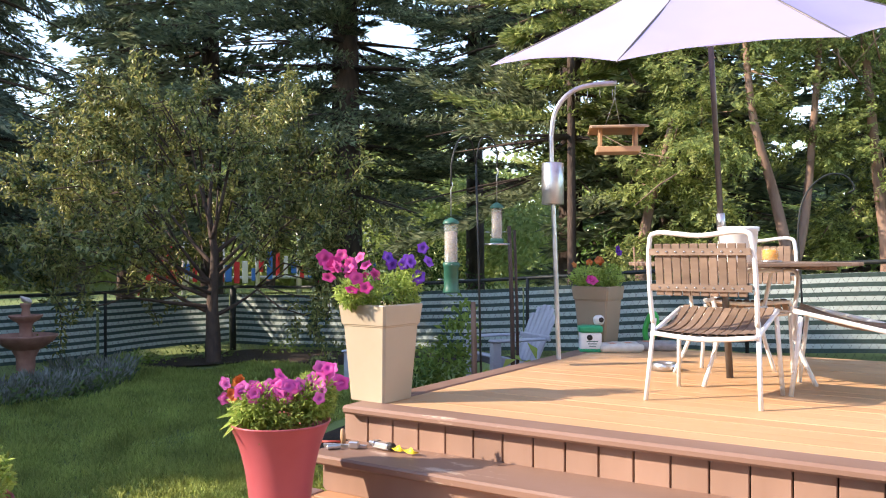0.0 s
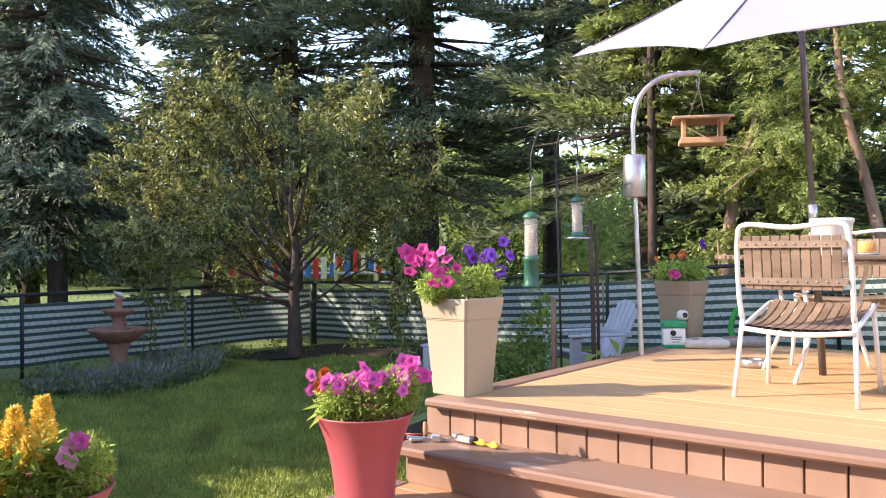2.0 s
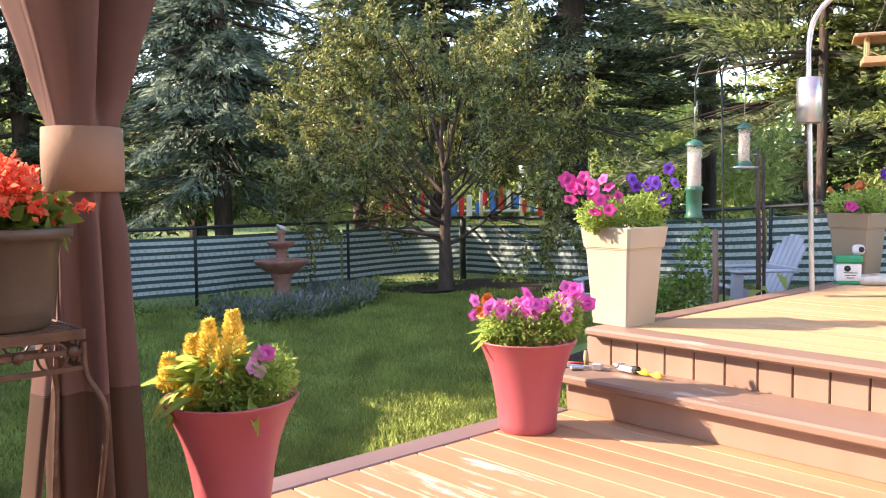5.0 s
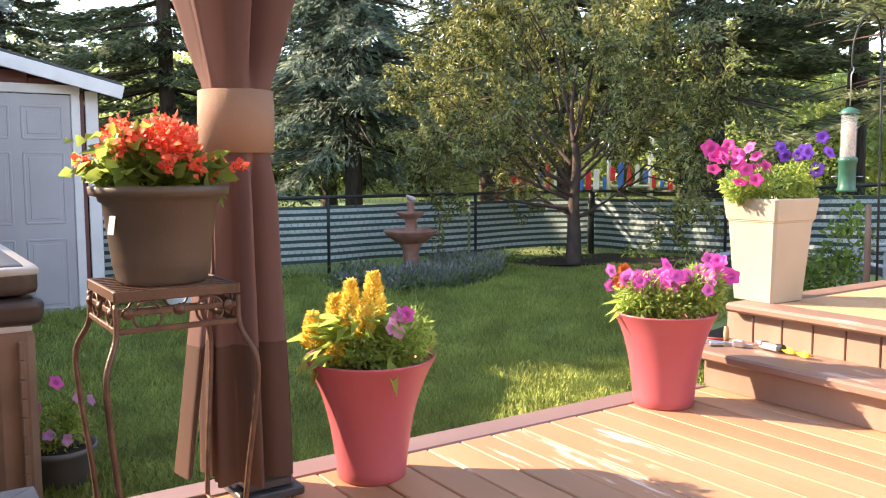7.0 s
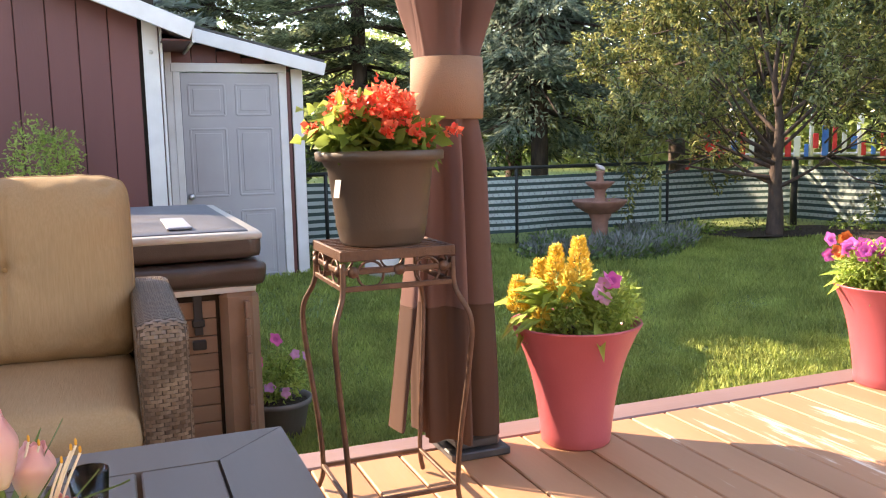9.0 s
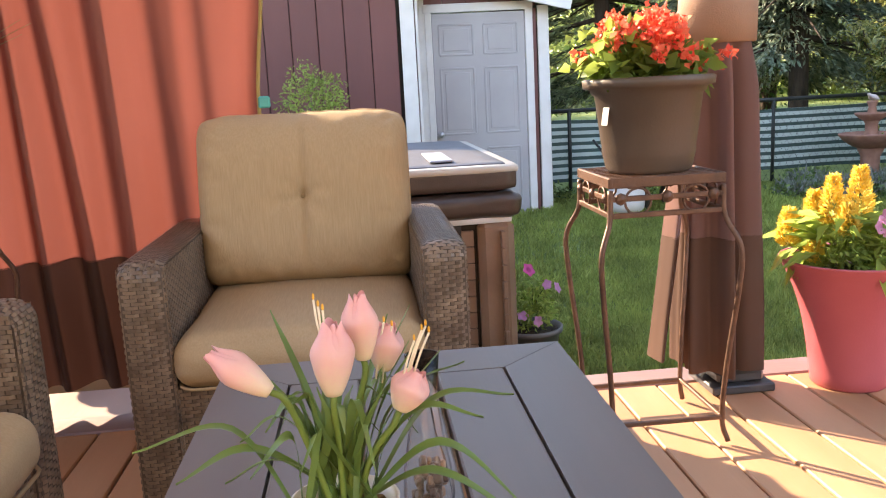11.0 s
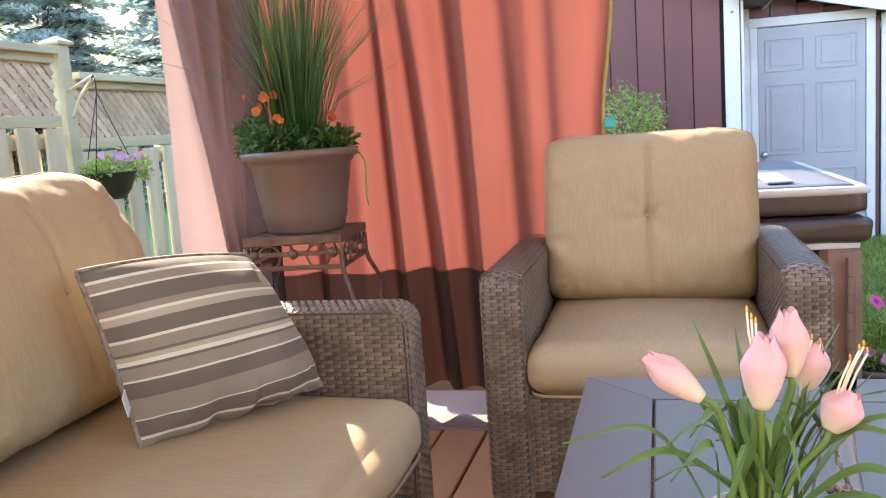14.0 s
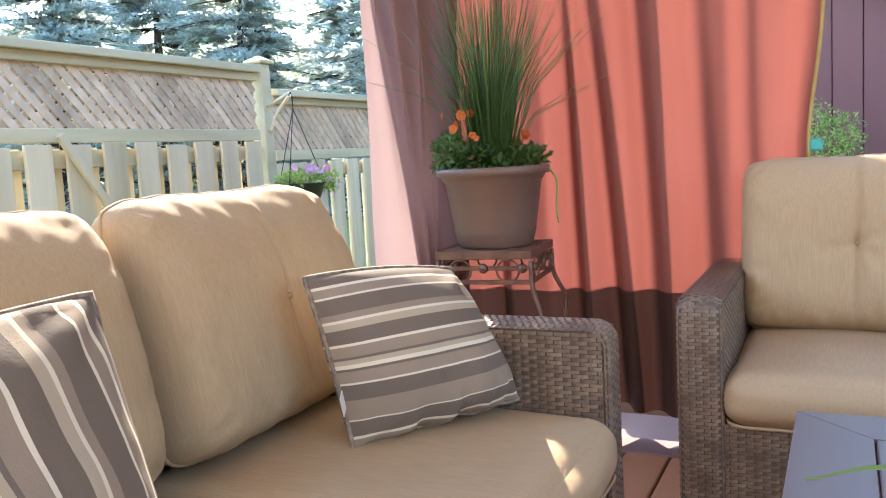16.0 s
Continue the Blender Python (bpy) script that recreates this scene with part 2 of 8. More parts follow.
def clear_plastic(name, tint):
    """Thin scratched plastic: mostly see-through, with a milky sheen."""
    m, nt, b = nodes_of(name)
    b.inputs["Base Color"].default_value = (*tint, 1)
    b.inputs["Roughness"].default_value = 0.15
    tp = nt.nodes.new("ShaderNodeBsdfTransparent")
    mx = nt.nodes.new("ShaderNodeMixShader")
    mx.inputs[0].default_value = 0.84
    nt.links.new(b.outputs[0], mx.inputs[1])
    nt.links.new(tp.outputs[0], mx.inputs[2])
    nt.links.new(mx.outputs[0], nt.nodes["Material Output"].inputs["Surface"])
    return m


def glass(name, tint=(1, 1, 1), rough=0.02):
    m, nt, b = nodes_of(name)
    b.inputs["Base Color"].default_value = (*tint, 1)
    b.inputs["Transmission Weight"].default_value = 1.0
    b.inputs["Roughness"].default_value, b.inputs["IOR"].default_value = rough, 1.45
    return m

M_GRASS = surface("grass_ground", (0.13, 0.17, 0.05), (0.20, 0.25, 0.075), 3.0, 0.9, bump=0.6, bump_scale=120, bump_dist=0.02)
M_BLADE = leafy("grass_blade", (0.24, 0.31, 0.07), (0.46, 0.52, 0.14), 0.55, 0.5, 0.3)
M_SOIL = surface("mulch", (0.022, 0.014, 0.009), (0.06, 0.038, 0.022), 30, 0.95, bump=1.0, bump_scale=90, bump_dist=0.02)
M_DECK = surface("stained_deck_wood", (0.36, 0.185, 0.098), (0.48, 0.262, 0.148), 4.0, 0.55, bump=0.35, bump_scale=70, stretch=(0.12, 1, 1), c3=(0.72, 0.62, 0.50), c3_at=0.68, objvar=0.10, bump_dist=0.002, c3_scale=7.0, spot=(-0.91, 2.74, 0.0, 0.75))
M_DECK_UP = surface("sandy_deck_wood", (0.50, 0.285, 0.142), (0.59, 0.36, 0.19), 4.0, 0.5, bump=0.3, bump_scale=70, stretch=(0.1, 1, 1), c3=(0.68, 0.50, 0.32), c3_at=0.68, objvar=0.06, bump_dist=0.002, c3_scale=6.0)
M_TRIM = surface("brown_deck_paint", (0.20, 0.118, 0.086), (0.27, 0.163, 0.12), 5.0, 0.5, bump=0.3, bump_scale=60, stretch=(0.2, 1, 1), c3=(0.5, 0.38, 0.29), c3_at=0.665, objvar=0.07, bump_dist=0.002, c3_scale=9.0, spot=(0.0, 3.76, 0.18, 0.5))
M_FASCIA = surface("brown_fascia_paint", (0.28, 0.175, 0.13), (0.35, 0.22, 0.165), 5.0, 0.5, bump=0.3, bump_scale=60, stretch=(1, 1, 0.2), c3=(0.46, 0.34, 0.25), c3_at=0.70, objvar=0.08, bump_dist=0.002, c3_scale=9.0)
M_EDGE = surface("mauve_edge_paint", (0.20, 0.13, 0.125), (0.27, 0.175, 0.165), 5.0, 0.45, bump=0.3, bump_scale=60, stretch=(1, 0.15, 1), bump_dist=0.002)
# near-black that stands in for shade in gaps between boards and slats
M_DARK = surface("gap_shade", (0.02, 0.014, 0.01), (0.04, 0.03, 0.02), 8, 0.9)
M_SIDING = surface("maroon_siding", (0.125, 0.042, 0.038), (0.155, 0.055, 0.048), 3.0, 0.55, bump=0.2, bump_scale=90, stretch=(1, 1, 0.15), objvar=0.05)
M_WHITE = surface("white_trim_paint", (0.60, 0.575, 0.55), (0.69, 0.665, 0.64), 6.0, 0.5, bump=0.1)
M_DOOR = surface("grey_door_paint", (0.33, 0.315, 0.325), (0.38, 0.365, 0.37), 3.0, 0.4, bump=0.05)
M_SHINGLE = surface("roof_shingle", (0.05, 0.045, 0.04), (0.10, 0.09, 0.08), 30, 0.9, bump=0.6)
M_TUBCAB = surface("tub_cabinet", (0.20, 0.122, 0.08), (0.27, 0.168, 0.112), 6, 0.5, bump=0.2, stretch=(0.2, 1, 1), objvar=0.06)
M_TUBCOV = surface("tub_cover_vinyl", (0.055, 0.038, 0.030), (0.08, 0.056, 0.045), 9, 0.35, bump=0.25, bump_scale=200)
M_TUBTOP = surface("tub_cover_top", (0.075, 0.075, 0.085), (0.12, 0.115, 0.12), 5, 0.45, bump=0.2, bump_scale=150)
M_METALW = surface("white_enamel_tube", (0.76, 0.75, 0.72), (0.84, 0.83, 0.80), 10, 0.35, bump=0.1, c3=(0.45, 0.30, 0.18), c3_at=0.74)
M_SLAT = surface("grey_brown_slat", (0.155, 0.105, 0.075), (0.27, 0.19, 0.135), 12, 0.6, bump=0.4, stretch=(0.2, 0.2, 1), objvar=0.15)
M_CREAM = surface("cream_resin", (0.42, 0.345, 0.245), (0.48, 0.40, 0.29), 3, 0.5, bump=0.1, bump_scale=200)
M_TAN = surface("tan_resin", (0.28, 0.21, 0.138), (0.33, 0.25, 0.17), 3, 0.5, bump=0.1, bump_scale=200)
M_RED = surface("red_resin", (0.40, 0.084, 0.100), (0.47, 0.112, 0.132), 3, 0.42, bump=0.12, bump_scale=150)
M_BROWNPOT = surface("brown_resin", (0.078, 0.056, 0.042), (0.105, 0.076, 0.057), 4, 0.45, bump=0.12, bump_scale=150)
M_BROWNPOT_WARM = surface("warm_brown_resin", (0.12, 0.073, 0.056), (0.15, 0.094, 0.072), 4, 0.45, bump=0.12, bump_scale=150)
M_GREYPOT = surface("grey_resin", (0.10, 0.095, 0.09), (0.15, 0.14, 0.13), 4, 0.5)
M_IRON = surface("bronzed_iron", (0.08, 0.042, 0.028), (0.16, 0.085, 0.055), 25, 0.45, 0.3, bump=0.4, bump_scale=150)
M_STEEL = surface("galvanised_steel", (0.45, 0.46, 0.48), (0.6, 0.61, 0.63), 12, 0.32, 0.9, bump=0.1)
M_POLE = surface("dark_steel_pole", (0.10, 0.09, 0.085), (0.16, 0.14, 0.13), 12, 0.4, 0.4)
M_BASEM = surface("gazebo_metal", (0.06, 0.06, 0.065), (0.09, 0.09, 0.095), 12, 0.4, 0.4)
M_WICKER = surface("wicker_strand", (0.105, 0.072, 0.051), (0.225, 0.163, 0.118), 14, 0.40, bump=0.3, bump_scale=160, island=0.16)
M_CUSH = surface("beige_canvas", (0.348, 0.248, 0.145), (0.402, 0.291, 0.173), 260, 0.85, bump=0.5, bump_scale=420, stretch=(1, 1, 0.07), spec=0.15, bump_dist=0.0015, detail=3.0)
# the greyer c3 patches paint sky reflection onto the seat tops
M_CUSH_SEAT = surface("beige_seat_canvas", (0.348, 0.248, 0.145), (0.402, 0.291, 0.173), 260, 0.85, bump=0.5, bump_scale=420, stretch=(1, 0.07, 1), spec=0.15, bump_dist=0.0015, detail=3.0, c3=(0.30, 0.235, 0.165), c3_at=0.60, c3_scale=3.0)
M_TABLE = surface("grey_table_slat", (0.120, 0.108, 0.104), (0.162, 0.147, 0.140), 9, 0.46, bump=0.35, bump_scale=60, stretch=(0.08, 1, 1), objvar=0.05, bump_dist=0.0015)
M_LEAF_P = leafy("petunia_leaf", (0.20, 0.31, 0.05), (0.48, 0.60, 0.14), 0.55, 0.5, 0.3)
M_LEAF_D = leafy("dark_leaf", (0.035, 0.085, 0.02), (0.09, 0.17, 0.03), 0.4, 0.4, 0.3)
M_LEAF_C = leafy("celosia_leaf", (0.20, 0.34, 0.04), (0.46, 0.58, 0.12), 0.5, 0.45, 0.2)
M_STEM = surface("green_stem", (0.10, 0.16, 0.03), (0.16, 0.24, 0.05), 20, 0.5)
M_PINK = leafy("pink_petal", (0.62, 0.05, 0.36), (0.80, 0.20, 0.58), 0.45, 0.5, 0.15, objvar=1, throat=(0.30, 0.015, 0.20))
M_MAGENTA = leafy("magenta_petal", (0.60, 0.03, 0.22), (0.82, 0.12, 0.42), 0.45, 0.5, 0.15, objvar=1, throat=(0.30, 0.01, 0.10))
M_PURPLE = leafy("purple_petal", (0.09, 0.02, 0.30), (0.20, 0.06, 0.52), 0.4, 0.5, 0.15, objvar=1, throat=(0.03, 0.005, 0.10))
M_PALEPINK = leafy("pale_violet_petal", (0.62, 0.25, 0.50), (0.75, 0.42, 0.62), 0.4, 0.5, 0.15, objvar=1)
M_REDBEG = leafy("red_petal", (0.78, 0.045, 0.028), (0.93, 0.24, 0.13), 0.55, 0.4, 0.15)
M_ORANGE = leafy("orange_petal", (0.46, 0.085, 0.02), (0.66, 0.19, 0.04), 0.4, 0.5, 0.15, objvar=1)
M_YELLOW = leafy("yellow_plume", (0.88, 0.60, 0.07), (0.93, 0.76, 0.20), 0.35, 0.6, 0.15)
M_BARK = surface("spruce_bark", (0.045, 0.03, 0.024), (0.10, 0.068, 0.052), 14, 0.9, bump=1.0, bump_scale=40, stretch=(1, 1, 0.25), bump_dist=0.02)
M_BARK2 = surface("cedar_bark", (0.16, 0.095, 0.065), (0.28, 0.18, 0.13), 14, 0.85, bump=0.8, bump_scale=40, stretch=(1, 1, 0.2), bump_dist=0.01)
M_BARK3 = surface("apple_bark", (0.045, 0.03, 0.023), (0.095, 0.062, 0.047), 18, 0.85, bump=0.8, bump_scale=50, stretch=(1, 1, 0.4), bump_dist=0.01)
M_NEEDLE = leafy("spruce_needles", (0.06, 0.09, 0.05), (0.28, 0.32, 0.165), 0.45, 0.55, 0.4)
M_NEEDLE_B = leafy("blue_spruce_needles", (0.07, 0.11, 0.08), (0.27, 0.33, 0.24), 0.45, 0.55, 0.35)
# haze and backlight glare are put into these pale needle colours
M_FIR = leafy("hazed_fir_needles", (0.28, 0.335, 0.285), (0.50, 0.55, 0.47), 0.74, 0.6, 0.25)
M_CEDAR = leafy("cedar_spray", (0.075, 0.12, 0.03), (0.36, 0.40, 0.12), 0.42, 0.5, 0.35)
M_APPLE = leafy("apple_leaf", (0.045, 0.08, 0.025), (0.37, 0.36, 0.11), 0.42, 0.26, 0.35, spec=0.6)
M_BUSH = leafy("bush_leaf", (0.10, 0.18, 0.03), (0.24, 0.34, 0.06), 0.45, 0.5, 0.35)
M_PARK = leafy("park_leaf", (0.18, 0.25, 0.06), (0.42, 0.47, 0.15), 0.5, 0.5, 0.3)

# ---- ground ----
def soft(a, b, x):
    t = max(0.0, min(1.0, (x - a) / (b - a)))
    return t * t * (3 - 2 * t)


def ground_z(lx, ly):
    rise = soft(3.5, 7.5, ly) * max(0.0, min(lx + 8.7, 8.5)) * 0.045
    under = soft(-3.0, -2.2, lx) * (1 - soft(3.0, 4.5, ly)) * 0.12
    low = 0.13 * soft(-7.6, -4.5, lx) * (1 - soft(2.5, 6.0, ly))
    return -0.20 + rise - under - low


def build_ground():
    g = Geo()
    n = 90

    def axis(u, c):
        s = (u - 0.5) * 2
        return c + 9.0 * math.sinh(5.6 * s) / math.sinh(1.75)

    def fn(u, v):
        x, y = axis(u, -4.0), axis(v, 3.5)
        return (x, y, ground_z(x, y) + 0.012 * noise.noise(Vector((x * 1.3, y * 1.3, 0))) )
    g.grid(fn, n, n)
    structure("ground", g, M_GRASS, "mown green lawn running on into a park", "lawn", D)


build_ground()

# mulch beds along the fence, beside the deck and under the fountain
def bed(name, outline, label, h=0.012):
    g = Geo()
    cx = sum(p[0] for p in outline) / len(outline)
    cy = sum(p[1] for p in outline) / len(outline)
    ring = arc([(*p, 0) for p in outline] + [(*outline[0], 0)], 5)[:-1]
    pts, fs = [], []
    k = len(ring)
    for s, hz in ((1.0, -0.03), (0.88, h), (0.5, h + 0.01)):
        for x, y, _ in ring:
            px, py = cx + (x - cx) * s, cy + (y - cy) * s
            pts.append((px, py, ground_z(px, py) + hz + 0.012 * noise.noise(Vector((px * 9, py * 9, 1)))))
    pts.append((cx, cy, ground_z(cx, cy) + h + 0.02))
    for r in range(2):
        for i in range(k):
            j = (i + 1) % k
            fs.append((r * k + i, r * k + j, (r + 1) * k + j, (r + 1) * k + i))
    fs += [(2 * k + i, 2 * k + (i + 1) % k, 3 * k) for i in range(k)]
    g.add(pts, fs, None, True)
    return structure(name, g, M_SOIL, label, "flower bed", D)


bed("fence_bed", [(-8.95, 5.6), (-8.2, 5.8), (-7.4, 6.9), (-6.2, 7.0), (-4.6, 7.3), (-4.0, 8.2), (-6.5, 8.35), (-8.75, 8.3)], "dark mulch bed along the foot of the fence")
bed("garden_bed", [(-4.3, 4.3), (-2.9, 3.9), (-2.8, 5.5), (-2.9, 6.7), (-1.0, 6.75), (1.5, 6.8), (1.5, 7.9), (-3.4, 7.8), (-4.2, 6.4)], "dark mulch garden bed round the raised deck")

# ---- lower deck ----
EDGE = -2.78
UP = 0.36
STEP = 0.18


def build_lower_deck():
    root = thing("lower_deck", D, "orange-brown stained board deck with worn paint", "deck", "", "structure")
    pitch, width = 0.1445, 0.138
    geo = Geo().box((0, 0, -0.018), (5.0, width, 0.036), 0.004).mesh("board")
    geo.materials.append(M_DECK)
    k = 0
    y = -2.4
    while y < 2.98:
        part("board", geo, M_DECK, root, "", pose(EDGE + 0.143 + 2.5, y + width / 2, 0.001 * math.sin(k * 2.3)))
        y += pitch
        k += 1
    part("edge_board", Geo().box((EDGE + 0.068, 0.29, -0.017), (0.137, 5.5, 0.038), 0.005), M_EDGE, root, "mauve-brown painted edge board")
    part("skirt_board", Geo().box((EDGE + 0.030, 0.29, -0.115), (0.03, 5.46, 0.155), 0.004), M_TRIM, root)
    # added solid slab, its colour painting the shade under the boards
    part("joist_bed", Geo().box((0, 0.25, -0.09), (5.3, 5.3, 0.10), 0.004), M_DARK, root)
    return root


build_lower_deck()


def build_upper_deck():
    root = thing("upper_deck", D, "raised sandy-orange board deck with brown nosing", "deck", "", "structure")
    x0, x1, y0, y1 = -2.72, 2.2, 3.28, 6.62
    pitch, width = 0.1445, 0.1425
    geo = Geo().box((0, 0, -0.018), (x1 - x0 - 0.14, width, 0.036), 0.003).mesh("board")
    geo.materials.append(M_DECK_UP)
    y, k = y0 + 0.145, 0
    while y + width < y1:
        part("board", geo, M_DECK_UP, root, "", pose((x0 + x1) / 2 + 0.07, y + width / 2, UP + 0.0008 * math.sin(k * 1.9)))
        y += pitch
        k += 1
    g = Geo().box(((x0 + x1) / 2, y0 + 0.055, UP - 0.018), (x1 - x0, 0.172, 0.042), 0.012)
    part("nosing_board", g, M_TRIM, root, "brown painted nosing board")
    part("side_board", Geo().box((x0 + 0.065, (y0 + y1) / 2 + 0.07, UP - 0.017), (0.13, y1 - y0 - 0.16, 0.044), 0.008), M_TRIM, root, "weathered brown border board")
    fas = Geo().box((0, 0, 0), (0.146, 0.022, 0.14), 0.003).mesh("fascia_plank")
    fas.materials.append(M_FASCIA)
    x = -2.754
    while x < x1:
        part("fascia_plank", fas, M_FASCIA, root, "", pose(x + 0.0765, y0 + 0.045, STEP + 0.07 - 0.003))
        x += 0.153
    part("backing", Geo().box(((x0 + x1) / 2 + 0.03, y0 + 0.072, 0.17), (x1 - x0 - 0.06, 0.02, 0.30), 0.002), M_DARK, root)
    part("side_panel", Geo().box((x0 + 0.04, (y0 + y1) / 2, 0.06), (0.03, y1 - y0 - 0.08, 0.52), 0.003), M_FASCIA, root)
    part("rear_panel", Geo().box(((x0 + x1) / 2, y1 - 0.03, 0.1), (x1 - x0 - 0.06, 0.03, 0.46), 0.003), M_FASCIA, root)
    # the broad step in front
    part("step_tread", Geo().box(((x0 + x1) / 2 + 0.01, 3.15, STEP - 0.022), (x1 - x0 + 0.02, 0.35, 0.044), 0.010), M_TRIM, root, "brown painted step tread")
    part("step_riser", Geo().box(((x0 + x1) / 2 + 0.04, 3.055, 0.067), (x1 - x0 - 0.06, 0.03, 0.135), 0.003), M_FASCIA, root, "brown painted riser")
    part("step_end", Geo().box((x0 + 0.05, 3.18, 0.067), (0.03, 0.22, 0.135), 0.003), M_FASCIA, root)
    return root


build_upper_deck()

# ---- wire fence with striped screen ----
FX, FY = -8.75, 8.15


def fence_top(lx):
    return 0.60 + 0.40 * soft(-8.7, 1.0, lx)


def screen_material():
    m, nt, b = nodes_of("striped_screen")
    L = nt.links.new
    uv = nt.nodes.new("ShaderNodeUVMap")
    sp = nt.nodes.new("ShaderNodeSeparateXYZ")
    L(uv.outputs[0], sp.inputs[0])
    wv = nt.nodes.new("ShaderNodeMath")
    wv.operation = "MULTIPLY"
    wv.inputs[1].default_value = 8.5
    L(sp.outputs[1], wv.inputs[0])
    fr = nt.nodes.new("ShaderNodeMath")
    fr.operation = "FRACT"
    L(wv.outputs[0], fr.inputs[0])
    rp = nt.nodes.new("ShaderNodeValToRGB")
    rp.color_ramp.interpolation = "CONSTANT"
    rp.color_ramp.elements[0].color = (0.055, 0.095, 0.085, 1)
    rp.color_ramp.elements[1].position = 0.48
    rp.color_ramp.elements[1].color = (0.52, 0.60, 0.57, 1)
    L(fr.outputs[0], rp.inputs["Fac"])
    tc = nt.nodes.new("ShaderNodeTexCoord")
    nz = nt.nodes.new("ShaderNodeTexNoise")
    nz.inputs["Scale"].default_value, nz.inputs["Detail"].default_value = 2.5, 6
    L(tc.outputs["Object"], nz.inputs["Vector"])
    mr = nt.nodes.new("ShaderNodeMapRange")
    mr.inputs["To Min"].default_value, mr.inputs["To Max"].default_value = 0.7, 1.2
    L(nz.outputs["Fac"], mr.inputs["Value"])
    hs = nt.nodes.new("ShaderNodeHueSaturation")
    L(rp.outputs["Color"], hs.inputs["Color"])
    L(mr.outputs[0], hs.inputs["Value"])
    L(hs.outputs["Color"], b.inputs["Base Color"])
    b.inputs["Roughness"].default_value = 0.8
    tr = nt.nodes.new("ShaderNodeBsdfTranslucent")
    L(hs.outputs["Color"], tr.inputs["Color"])
    mx = nt.nodes.new("ShaderNodeMixShader")
    mx.inputs[0].default_value = 0.35
    L(b.outputs[0], mx.inputs[1])
    L(tr.outputs[0], mx.inputs[2])
    L(mx.outputs[0], nt.nodes["Material Output"].inputs["Surface"])
    return m


M_SCREEN = screen_material()


def screen(name, p0, p1, top, height, parent, sag=0.03, seed=0):
    """A strip of striped cloth tied to the wire, hanging a little uneven."""
    g = Geo()
    n = max(8, int(math.hypot(p1[0] - p0[0], p1[1] - p0[1]) * 6))
    dx, dy = p1[0] - p0[0], p1[1] - p0[1]
    ln = math.hypot(dx, dy)
    nx, ny = dy / ln, -dx / ln

    def fn(u, v):
        x, y = p0[0] + dx * u, p0[1] + dy * u
        w = 0.008 * noise.noise(Vector((u * ln * 2 + seed, v * 3, seed)))
        t = top(x) - sag * (0.5 + 0.5 * noise.noise(Vector((u * ln * 1.1, seed, 9)))) * (v ** 2)
        zb = t - height * (1 + 0.05 * noise.noise(Vector((u * ln * 0.9, seed, 4))))
        return (x + nx * w, y + ny * w, zb + (t - zb) * v)
    g.grid(fn, n, 10)
    me = g.mesh(name)
    uvl = me.uv_layers.new(name="UVMap")
    co = [0.0] * (2 * len(me.loops))
    for li, lp in enumerate(me.loops):
        vi = lp.vertex_index
        co[2 * li], co[2 * li + 1] = (vi % (n + 1)) / n * ln, (vi // (n + 1)) / 10
    uvl.data.foreach_set("uv", co)
    return part(name, me, M_SCREEN, parent)


M_WIRE = surface("black_wire", (0.015, 0.017, 0.016), (0.03, 0.034, 0.032), 20, 0.5, 0.2)


